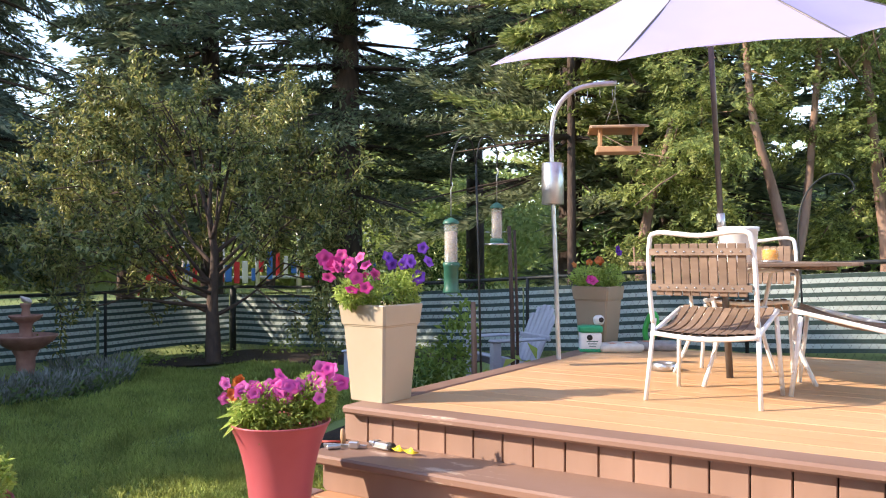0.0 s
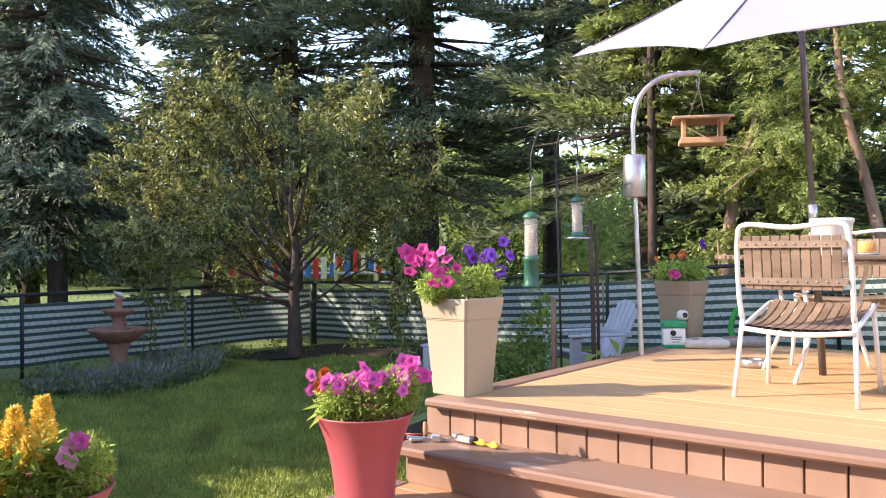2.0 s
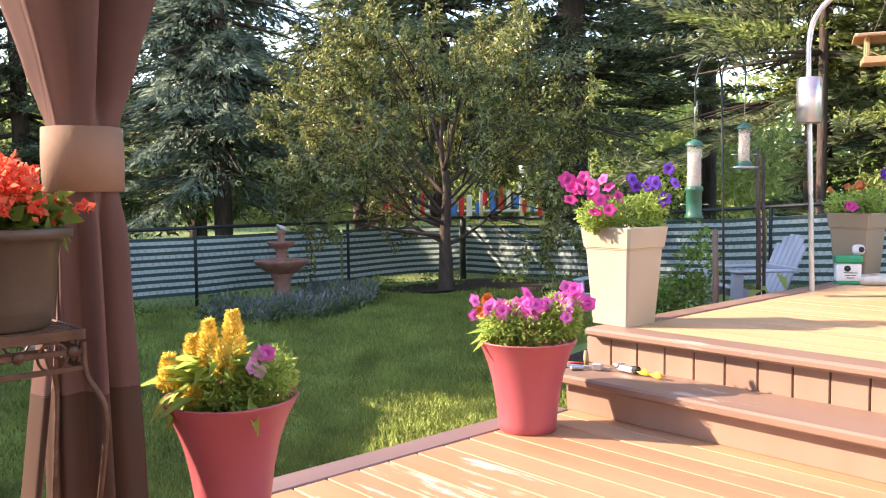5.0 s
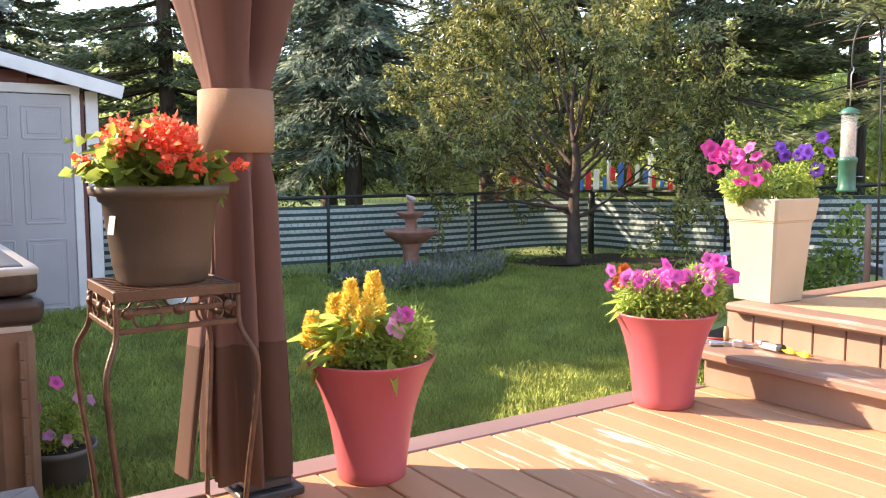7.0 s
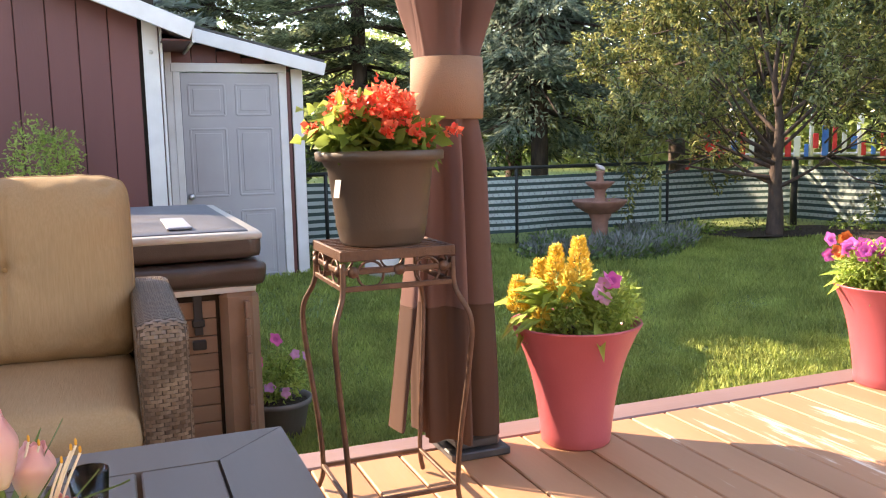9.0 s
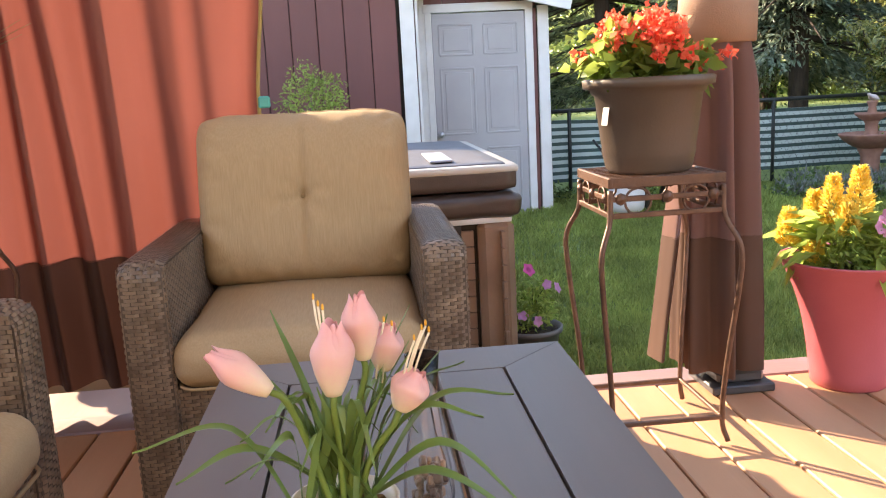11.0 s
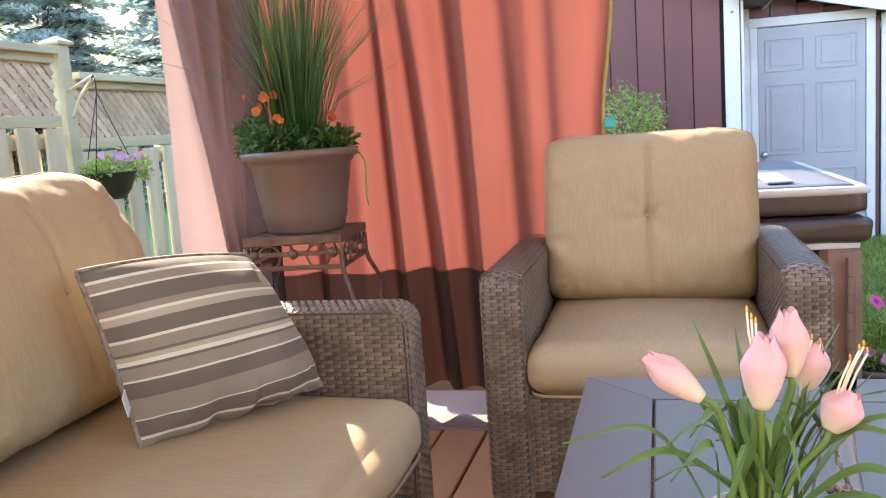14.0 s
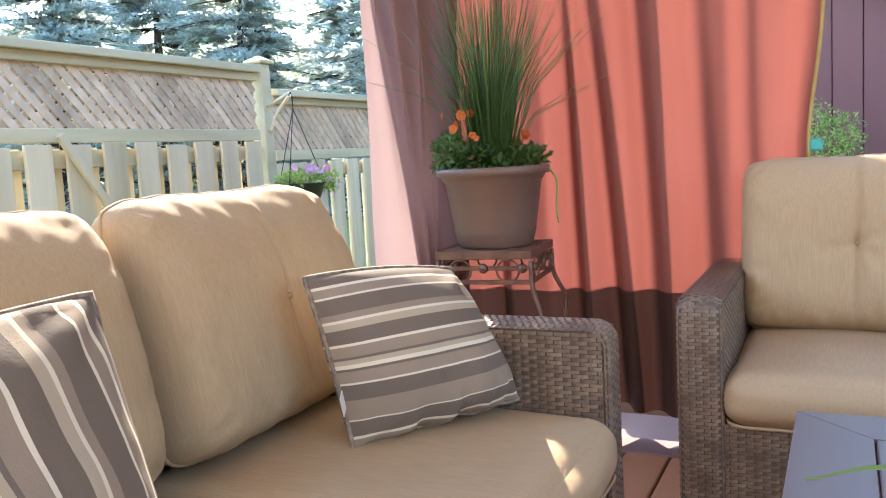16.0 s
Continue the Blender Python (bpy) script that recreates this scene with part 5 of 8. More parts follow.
# ---- foliage helpers ----
def tri_mesh(name, verts, faces):
    """A mesh from arrays: verts (n, 3), faces (m, 3)."""
    me = bpy.data.meshes.new(name)
    me.vertices.add(len(verts))
    me.vertices.foreach_set("co", np.asarray(verts, dtype=np.float32).ravel())
    me.loops.add(faces.size)
    me.loops.foreach_set("vertex_index", np.asarray(faces, dtype=np.int32).ravel())
    me.polygons.add(len(faces))
    me.polygons.foreach_set("loop_start", np.arange(0, faces.size, 3, dtype=np.int32))
    me.polygons.foreach_set("loop_total", np.full(len(faces), 3, dtype=np.int32))
    me.update(calc_edges=True)
    me.validate()
    return me


def unit(a):
    return a / np.maximum(np.linalg.norm(a, axis=-1, keepdims=True), 1e-9)


def blades(p, way, up, length, width, fold=0.25, curl=0.0):
    """One folded leaf at each point p: way to the tip, up its face. Four points and two faces a leaf."""
    n = len(p)
    length = np.broadcast_to(np.asarray(length, float), (n,))[:, None]
    width = np.broadcast_to(np.asarray(width, float), (n,))[:, None]
    way = unit(way)
    side = unit(np.cross(way, up))
    nrm = np.cross(side, way)
    tip = p + way * length - nrm * curl * length
    mid = p + way * length * 0.45
    a = mid + side * width / 2 + nrm * fold * width
    b = mid - side * width / 2 + nrm * fold * width
    v = np.stack([p, a, tip, b], 1).reshape(-1, 3)
    i = np.arange(n)[:, None] * 4
    f = np.concatenate([i + np.array([[0, 1, 2]]), i + np.array([[0, 2, 3]])], 1).reshape(-1, 3)
    return v, f


def merge(parts):
    vs, fs, n = [], [], 0
    for v, f in parts:
        vs.append(v)
        fs.append(f + n)
        n += len(v)
    return np.concatenate(vs), np.concatenate(fs)


def scatter(rng, n, centre, radii, shell=0.35):
    """Points in an ellipsoid, denser towards its skin, and the ways outwards."""
    d = unit(rng.normal(size=(n, 3)))
    r = (shell + (1 - shell) * rng.random((n, 1))) ** 0.6
    return np.asarray(centre) + d * r * np.asarray(radii), d


def bough(rng, length, droop, needle=0.10, thick=0.032, twigs=22, hang=0.0, rows=6):
    """A conifer branch along +x: bushy side twigs set with short needle sprays."""
    out = []
    t = np.linspace(0.18, 1.0, twigs)
    ax = np.stack([t * length, 0.06 * length * np.sin(t * 3 + rng.random() * 6), -droop * length * t ** 1.4 + 0.16 * droop * length * np.maximum(0, t - 0.7) * 6], 1)
    gap = rng.random(twigs) > 0.22
    for s in (-1, 1):
        ln = length * (0.30 * (1 - t) + 0.08) * rng.uniform(0.6, 1.3, twigs)
        k = rows
        for j in range(k):
            q = (j + 0.6) / k
            base = ax + np.stack([ln * q * 0.6, s * ln * q * 0.8, -0.10 * ln * q - hang * q * 0.5], 1) + rng.normal(scale=0.022, size=(twigs, 3))
            for turn in range(2):
                way = np.stack([np.full(twigs, 0.8), s * rng.uniform(0.0, 0.9, twigs), rng.uniform(-0.4, 0.45, twigs) - hang], 1)
                v = np.tile([0, 0, 1.0], (twigs, 1)) * (1 - turn) + rng.normal(scale=0.6, size=(twigs, 3))
                out.append(blades(base[gap], way[gap], v[gap], (needle * rng.uniform(0.7, 1.4, twigs))[gap], (thick * rng.uniform(0.7, 1.3, twigs))[gap]))
    top = ax + rng.normal(scale=0.02, size=ax.shape)
    out.append(blades(top, np.tile([1, 0, 0.1], (twigs, 1)) + rng.normal(scale=0.5, size=(twigs, 3)), np.tile([0, 0, 1.0], (twigs, 1)), needle * 1.3, thick))
    return merge(out)


def turn_z(v, a):
    c, s = math.cos(a), math.sin(a)
    return v @ np.array([[c, s, 0], [-s, c, 0], [0, 0, 1]])


def conifer(name, x, y, z, height, spread, low, seed, mat, bark, label, droop=0.22, per=7, step=0.42, trunk=0.22, needle=0.135, hang=0.0, zmax=12.0, thick=0.033, dead=0.0, coarse=False):
    rng = np.random.default_rng(seed)
    root = thing(name, pose(x, y, z), label, "tree", "trees behind the fence")
    # sprays keep their size on long boughs: one set for each of three lengths
    sizes = {L: [bough(rng, L, droop, needle, thick, int((10 + 7 * L) * (0.55 if coarse else 1)), hang, 4 if coarse else 6) for _ in range(4)] for L in (0.8, 1.6, 2.6)}
    out, limbs = [], Geo()
    h = low
    while h < min(height, zmax):
        f = 1 - (h - low) / (height - low)
        reach = spread * (0.25 + 0.75 * f ** 0.8)
        for k in range(per):
            L = reach * rng.uniform(0.55, 1.15)
            a = rng.uniform(0, 2 * math.pi)
            key = min(sizes, key=lambda q: abs(q - L))
            v, fc = sizes[key][rng.integers(4)]
            sc = L / key
            pit = rng.normal(0, 0.17)
            v = v * np.array([sc, sc ** 0.5, sc])
            v = v @ np.array([[math.cos(pit), 0, math.sin(pit)], [0, 1, 0], [-math.sin(pit), 0, math.cos(pit)]])
            v = turn_z(v, a) + np.array([0, 0, h + rng.uniform(-0.5, 0.5) * step])
            if rng.random() > dead:
                out.append((v, fc))
            if k % 3 == 0 and h > low + 0.5:
                v2, f2 = sizes[0.8][rng.integers(4)]
                out.append((turn_z(v2 * 0.9, rng.uniform(0, 6.283)) + np.array([0, 0, h + rng.uniform(-0.5, 0.5) * step]), f2))
            hz = h
            limbs.tube([(0, 0, hz), (0.5 * L * math.cos(a), 0.5 * L * math.sin(a), hz - droop * L * 0.38), (0.92 * L * math.cos(a), 0.92 * L * math.sin(a), hz - droop * L * 0.8)], [0.036 * L / 2 + 0.008, 0.018, 0.005], 5)
        h += step * rng.uniform(0.8, 1.2)
    v, f = merge(out)
    part("crown", tri_mesh("crown", v, f), mat, root)
    tagged(part("branchwork", limbs, bark, root), "", "", "", "stuff")
    top = min(height, zmax + 1)
    tr = Geo().tube([(0, 0, -0.3), (0.03, 0.02, 0.3), (0.02, -0.02, top * 0.35), (0.0, 0.02, top * 0.7), (0, 0, top)], [trunk * 1.25, trunk, trunk * 0.8, trunk * 0.45, 0.03], 12)
    part("trunk", tr, bark, root)
    return root


def cedar(name, x, y, z, seed, stems, blobs, label, n=1300):
    """Several leaning stems and hanging flat sprays of bright scale leaves."""
    rng = np.random.default_rng(seed)
    root = thing(name, pose(x, y, z), label, "tree", "trees behind the fence")
    for st in stems:
        path = arc(st, 5)
        part("trunk", Geo().tube(path, [0.085 * (1 - 0.7 * i / len(path)) for i in range(len(path))], 8), M_BARK2, root)
    tw = Geo()
    out = []
    for c, r in blobs:
        m = int(n * r[0] * r[2])
        # fronds stand in clumps, with gaps between them; each is a flat fan with short fingers on both sides
        hub, hd = scatter(rng, max(4, m // 16), c, r, 0.15)
        pick = rng.integers(len(hub), size=m)
        p = hub[pick] + rng.normal(scale=0.075, size=(m, 3)) * np.array([1.2, 1.2, 0.8])
        d = unit(hd[pick] + rng.normal(scale=0.35, size=(m, 3)))
        w = unit(np.stack([d[:, 0], d[:, 1], d[:, 2] * 0.4 - 0.42], 1) + rng.normal(scale=0.35, size=(m, 3)))
        face = unit(d * 0.6 + np.array([0, 0, 0.8]) + rng.normal(scale=0.4, size=(m, 3)))
        side = unit(np.cross(w, face))
        ln = rng.uniform(0.07, 0.17, (m, 1))
        for j in range(8):
            q = (j + 0.5) / 8
            sg = 1 if j % 2 else -1
            way = w * 0.7 + side * sg * 0.85 * (1 - q * 0.5) + rng.normal(scale=0.15, size=(m, 3))
            out.append(blades(p + w * ln * q, way, face, (0.075 - 0.03 * q) * rng.uniform(0.7, 1.2, m), rng.uniform(0.016, 0.028, m), 0.12))
        for k in range(int(5 * r[0])):
            q = np.asarray(c) + rng.normal(size=3) * np.asarray(r) * 0.55
            e = q + rng.normal(scale=0.35, size=3)
            tw.tube([tuple(q), tuple((q + e) / 2 + rng.normal(scale=0.06, size=3)), tuple(e)], [0.012, 0.008, 0.003], 5)
    v, f = merge(out)
    part("crown", tri_mesh("crown", v, f), M_CEDAR, root)
    tagged(part("twigwork", tw, M_BARK2, root), "", "", "", "stuff")
    return root


def broadleaf(name, x, y, z, seed, blobs, mat, label, leaf=0.07, n=900, trunk=None, bark=None, category="tree", group="", flat=0.4):
    """A crown of leaf clumps; each clump is a loose ball of separate leaves."""
    rng = np.random.default_rng(seed)
    root = thing(name, pose(x, y, z), label, category, group)
    out = []
    for c, r in blobs:
        m = max(12, int(n * r[0] * r[1] * r[2] * 4))
        p, d = scatter(rng, m, c, r, 0.3)
        way = d * 0.7 + rng.normal(scale=0.7, size=(m, 3))
        up = np.array([0, 0, 1.0]) * flat + d * 0.5 + rng.normal(scale=0.5, size=(m, 3))
        out.append(blades(p, way, up, leaf * rng.uniform(0.6, 1.3, m), leaf * 0.48 * rng.uniform(0.7, 1.2, m), 0.2, 0.12))
    v, f = merge(out)
    part("crown", tri_mesh("crown", v, f), mat, root)
    if trunk:
        for i, (pts, r0, r1) in enumerate(trunk):
            path = arc(pts, 5)
            part("trunk" if i == 0 else "limb", Geo().tube(path, [r0 + (r1 - r0) * k / (len(path) - 1) for k in range(len(path))], 9), bark, root)
    return root


# ---- the fruit tree on the lawn ----
def build_apple():
    rng = np.random.default_rng(11)
    trunk = [([(0, 0, -0.15), (0.01, 0, 0.35), (0.0, 0.0, 0.75), (0.03, 0, 1.3), (-0.05, 0.05, 1.8), (0.02, 0, 2.4)], 0.105, 0.012)]
    ends = [(-0.75, 0.1, 1.05), (-1.3, -0.2, 1.5), (-0.5, -0.5, 1.9), (0.62, 0.1, 1.0), (0.5, 0.5, 1.7), (-0.9, 0.4, 2.3), (0.9, -0.2, 2.1), (-1.7, 0.1, 2.1), (1.2, 0.2, 2.6), (-0.4, 0.3, 3.0), (0.4, -0.4, 2.9), (-1.1, -0.5, 0.9), (-0.2, -0.7, 1.1)]
    starts = [0.62, 0.80, 0.95, 0.58, 1.0, 1.2, 1.1, 0.95, 1.3, 1.6, 1.5, 0.70, 0.85]
    for e, s in zip(ends, starts):
        trunk.append(([(0.0, 0.0, s), (e[0] * 0.35, e[1] * 0.35, s + (e[2] - s) * 0.28), (e[0] * 0.7, e[1] * 0.7, s + (e[2] - s) * 0.62), e], 0.027, 0.006))
    root = thing("fruit_tree", pose(-2.70, 9.83, -0.19), "leafy young fruit tree with a branching trunk on the lawn", "tree")
    for i, (pts, r0, r1) in enumerate(trunk):
        path = arc(pts, 5)
        part("trunk" if i == 0 else "limb", Geo().tube(path, [r0 + (r1 - r0) * k / (len(path) - 1) for k in range(len(path))], 9), M_BARK3, root)
    # shoots carry the leaves; some stand up straight above the crown
    out, tw = [], Geo()
    ups = [(-1.0, 0.0, 2.7, 3.75), (-1.35, 0.1, 2.0, 2.9), (0.25, 0.1, 2.4, 3.1), (0.85, 0.0, 2.5, 3.45), (1.05, -0.1, 2.3, 3.2), (-0.55, 0.1, 2.2, 2.9), (-1.75, 0.0, 1.9, 2.6), (-1.0, -0.3, 1.4, 2.2), (-0.2, 0.2, 2.6, 3.5), (0.55, -0.1, 2.5, 3.35), (-0.75, 0.0, 2.6, 3.4), (1.35, 0.0, 1.9, 2.7), (0.9, -0.3, 1.7, 2.5), (-1.5, -0.2, 2.1, 3.1)]
    shoots = []
    for x, y, a, b in ups:
        for k in range(3):
            shoots.append((np.array([x + rng.normal(0, 0.08), y + rng.normal(0, 0.1), a]), np.array([x + rng.normal(0, 0.12), y + rng.normal(0, 0.12), b + rng.normal(0, 0.1)])))
    # clumps of shoots, with gaps of sky between them
    for k in range(76):
        u = rng.random()
        zc = 0.62 + 2.45 * u
        wid = 1.95 * math.sin(math.pi * (0.20 + 0.66 * (zc - 0.3) / 2.9)) ** 0.8
        a = rng.uniform(0, 2 * math.pi)
        r = wid * (0.30 + 0.70 * math.sqrt(rng.random()))
        if zc < 1.25 and r < 1.0:
            r = 1.0 + 0.75 * rng.random()
        c0 = np.array([-0.25 + r * math.cos(a), 0.72 * r * math.sin(a), zc])
        if zc < 1.3 and -0.55 < c0[0] < 1.2:
            c0[0] = -0.6 - rng.random() if rng.random() < 0.6 else 1.2 + 0.35 * rng.random()
        tw.tube([(0.45 * c0[0], 0.45 * c0[1], max(0.95, zc - 0.25)), tuple(0.7 * c0 + np.array([0, 0, 0.3 * zc + 0.08])), tuple(c0)], [0.011, 0.009, 0.005], 5)
        for j in range(6):
            c = c0 + rng.normal(scale=0.13, size=3)
            w = unit(np.array([math.cos(a) * 0.6, math.sin(a) * 0.6, rng.uniform(-0.3, 1.1)]) + rng.normal(scale=0.45, size=3))
            shoots.append((c, c + w * rng.uniform(0.25, 0.55)))
    for a, b in shoots:
        ln = np.linalg.norm(b - a)
        m = int(36 + 74 * ln)
        t = rng.random((m, 1))
        p = a + (b - a) * t + rng.normal(scale=0.03, size=(m, 3))
        way = unit(b - a) * 0.3 + rng.normal(scale=0.6, size=(m, 3)) + np.array([0, 0, -0.25])
        out.append(blades(p, way, rng.normal(scale=0.6, size=(m, 3)) + np.array([0, 0, 1.0]), rng.uniform(0.045, 0.092, m), rng.uniform(0.019, 0.036, m), 0.22, 0.25))
        tw.tube([tuple(a), tuple((a + b) / 2 + rng.normal(scale=0.02, size=3)), tuple(b)], [0.007, 0.005, 0.002], 4)
    v, f = merge(out)
    part("crown", tri_mesh("crown", v, f), M_APPLE, root)
    tagged(part("twigwork", tw, M_BARK3, root), "", "", "", "stuff")


build_apple()

# ---- conifers behind the fence ----
def spruce(x, y, h, spread, low, seed, mat, label, droop=0.22, per=8, step=0.46, trunk=0.2, hang=0.0, dead=0.12, coarse=False):
    far = dict(needle=0.21, thick=0.055, coarse=True) if coarse else {}
    return conifer("spruce", x, y, ground_z(-6, 8), h, spread, low, seed, mat, M_BARK, label, droop, per, step, trunk, hang=hang, dead=dead, **far)


spruce(-1.75, 15.0, 15, 3.0, 2.3, 21, M_NEEDLE, "tall dark spruce with a thick brown trunk", 0.20, 9, 0.46, 0.30)
spruce(1.98, 13.2, 13, 2.6, 2.5, 22, M_NEEDLE, "tall dark spruce with bare lower branches", 0.24, 8, 0.46, 0.20, 0.0, 0.2)
spruce(-7.5, 13.0, 14, 2.5, 1.6, 23, M_NEEDLE_B, "blue-green spruce with drooping cone-laden boughs", 0.30, 9, 0.46, 0.16, 0.35)
spruce(-12.0, 13.5, 13, 2.7, 1.0, 24, M_NEEDLE, "dark green spruce beyond the shed", 0.26, 9, 0.46, 0.17, 0.2)
spruce(-4.6, 16.6, 15, 2.7, 1.8, 25, M_NEEDLE, "tall dark spruce behind the fruit tree", 0.22, 9, 0.46, 0.22, 0.1, coarse=True)
spruce(-10.4, 17.0, 15, 2.7, 1.2, 26, M_NEEDLE, "tall dark spruce with hanging twigs", 0.25, 9, 0.46, 0.2, 0.45, coarse=True)
spruce(-7.4, 19.5, 16, 2.9, 2.2, 32, M_NEEDLE, "tall dark spruce with hanging twigs", 0.25, 8, 0.5, 0.2, 0.4, coarse=True)
spruce(0.7, 19.0, 15, 3.0, 4.6, 27, M_NEEDLE, "dark spruce deep in the park", 0.22, 8, 0.5, 0.22, coarse=True)
spruce(4.6, 15.5, 14, 2.8, 1.0, 28, M_NEEDLE, "dark spruce behind the cedars", 0.22, 9, 0.46, 0.2, coarse=True)
spruce(3.3, 12.2, 13, 2.3, 0.6, 34, M_NEEDLE, "dark spruce behind the cedars", 0.22, 9, 0.44, 0.2, coarse=True)
spruce(6.3, 11.8, 13, 2.3, 0.6, 35, M_NEEDLE, "dark spruce behind the cedars", 0.22, 9, 0.44, 0.2, coarse=True)
spruce(8.6, 12.8, 13, 2.8, 1.0, 29, M_NEEDLE, "dark spruce behind the cedars", 0.22, 9, 0.46, 0.2, coarse=True)
spruce(-17.0, 11.5, 11, 2.8, 0.8, 30, M_NEEDLE_B, "blue-green spruce beyond the shed", 0.26, 9, 0.46, 0.2)
spruce(-15.8, 12.8, 12, 2.6, 0.8, 33, M_NEEDLE, "dark green spruce beyond the shed", 0.26, 9, 0.46, 0.2)
conifer("pine", 1.6, 10.6, 0.1, 8.5, 1.7, 2.5, 31, M_CEDAR, M_BARK, "yellow-green pine bough above the feeder", 0.12, 6, 0.5, 0.06, needle=0.13, dead=0.2)

cedar("cedar", 3.55, 8.75, 0.1, 41, [[(0, 0, -0.2), (0.05, 0, 0.8), (-0.05, 0.1, 1.6), (-0.3, 0.1, 2.6), (-0.35, 0.2, 4.2)], [(0.08, 0.05, -0.2), (0.12, 0.1, 0.7), (0.3, 0.15, 1.5), (0.5, 0.2, 3.6)]],
      [((-0.6, 0.1, 2.5), (0.7, 0.5, 0.8)), ((0.4, 0.2, 2.6), (0.7, 0.5, 0.8)), ((-0.2, 0.1, 3.6), (0.8, 0.6, 0.7)), ((0.6, 0.2, 3.7), (0.7, 0.6, 0.7)), ((-0.7, 0.2, 1.5), (0.45, 0.4, 0.5)), ((0.9, 0.5, 1.5), (0.5, 0.4, 0.5)), ((-0.4, 0.6, 0.9), (0.4, 0.3, 0.3))],
      "cedar with reddish leaning stems and bright hanging sprays")
cedar("cedar", 4.55, 8.7, 0.1, 42, [[(0, 0, -0.2), (0.05, 0, 0.9), (0.0, 0.1, 1.9), (-0.1, 0.1, 3.0), (-0.15, 0.2, 4.2)]],
      [((0.1, 0.1, 2.3), (0.6, 0.5, 0.8)), ((0.0, 0.2, 3.4), (0.8, 0.6, 0.8)), ((0.8, 0.2, 2.8), (0.7, 0.5, 0.9)), ((0.9, 0.3, 1.6), (0.6, 0.4, 0.6)), ((0.0, 0.5, 1.2), (0.4, 0.4, 0.4))],
      "cedar with a straight reddish trunk and hanging sprays")
cedar("cedar", 2.25, 9.5, 0.1, 43, [[(0, 0, -0.2), (0.0, 0, 0.9), (0.1, 0.1, 1.5), (0.25, 0.1, 2.0), (0.4, 0.2, 2.6)]],
      [((0.2, 0, 1.6), (0.55, 0.4, 0.55)), ((-0.2, -0.1, 0.95), (0.35, 0.3, 0.35)), ((0.55, 0, 2.2), (0.5, 0.4, 0.6)), ((0.6, 0.1, 1.0), (0.45, 0.4, 0.45)), ((0.5, 0.2, 3.3), (0.55, 0.5, 0.7)), ((-0.15, 0, 1.9), (0.3, 0.3, 0.3))],
      "cedar with bright green hanging sprays by the feeder")

# ---- park greenery further off ----
rng = np.random.default_rng(77)
spots = [(-13, 30), (-7, 34), (-1.5, 27), (3.5, 26), (8, 25), (13, 23), (-19, 26), (-24, 20), (17, 18), (0.8, 23.5), (-4.0, 31)]
for i, (x, y) in enumerate(spots):
    bl = [((rng.normal(0, 1.6), rng.normal(0, 1.2), 1.4 + 3.6 * rng.random()), (1.4, 1.2, 1.1)) for _ in range(10)]
    broadleaf("park_tree", x, y, -0.2, 100 + i, bl, M_PARK, "sunlit leafy park tree", 0.22, 75, [([(0, 0, -0.2), (0.1, 0, 1.5), (0, 0.1, 3.5)], 0.2, 0.08)], M_BARK, "tree", "park trees")
for i, (x, y, w) in enumerate([(-9.5, 13.6, 1.3), (-12.5, 11.0, 1.2), (3.4, 11.5, 1.1), (5.6, 10.6, 1.2), (0.2, 14.8, 0.9), (-11.8, 9.2, 1.1), (7.5, 9.6, 1.2)]):
    bl = [((rng.normal(0, 0.5 * w), rng.normal(0, 0.4), 0.35 + 0.9 * rng.random()), (0.55 * w, 0.5, 0.5)) for _ in range(7)]
    broadleaf("shrub", x, y, -0.15, 130 + i, bl, (M_LEAF_D, M_BUSH)[i % 2], "leafy shrub behind the wire fence", 0.085, 420, None, None, "shrub", "shrubs behind the fence")

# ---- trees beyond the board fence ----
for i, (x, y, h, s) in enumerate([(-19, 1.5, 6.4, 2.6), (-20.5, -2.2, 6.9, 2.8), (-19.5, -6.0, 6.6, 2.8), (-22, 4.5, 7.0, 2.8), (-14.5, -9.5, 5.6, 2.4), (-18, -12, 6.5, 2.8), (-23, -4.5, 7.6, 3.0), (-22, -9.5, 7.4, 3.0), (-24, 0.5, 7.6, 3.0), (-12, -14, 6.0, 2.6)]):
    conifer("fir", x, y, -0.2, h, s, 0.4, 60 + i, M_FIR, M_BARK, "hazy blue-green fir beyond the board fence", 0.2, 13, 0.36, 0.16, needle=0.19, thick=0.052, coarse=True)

# added firs, their spots and heights chosen so they shade the lawn
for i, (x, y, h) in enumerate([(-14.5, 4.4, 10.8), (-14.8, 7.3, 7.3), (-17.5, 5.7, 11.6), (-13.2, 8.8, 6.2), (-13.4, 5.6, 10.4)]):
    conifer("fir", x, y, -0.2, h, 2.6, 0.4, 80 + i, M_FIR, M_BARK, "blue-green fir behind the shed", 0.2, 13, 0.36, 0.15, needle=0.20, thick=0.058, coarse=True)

# ---- the edge of the park, too far off to count ----
def far_woods():
    rng = np.random.default_rng(5)
    out = []
    for k in range(420):
        a = radians(-15 + 215 * rng.random())
        d = rng.uniform(36, 52)
        c = np.array([d * math.cos(a), d * math.sin(a), rng.uniform(0.2, 5.5)])
        p, w = scatter(rng, 260, c, (2.2, 2.2, 1.5), 0.3)
        out.append(blades(p, w + rng.normal(scale=0.6, size=p.shape), w + rng.normal(scale=0.5, size=p.shape), rng.uniform(0.3, 0.6, 260), rng.uniform(0.2, 0.4, 260)))
    v, f = merge(out)
    tagged(part("far_woods", tri_mesh("far_woods", v, f), M_PARK), "green belt of woods round the park", "woods", "", "stuff")


far_woods()


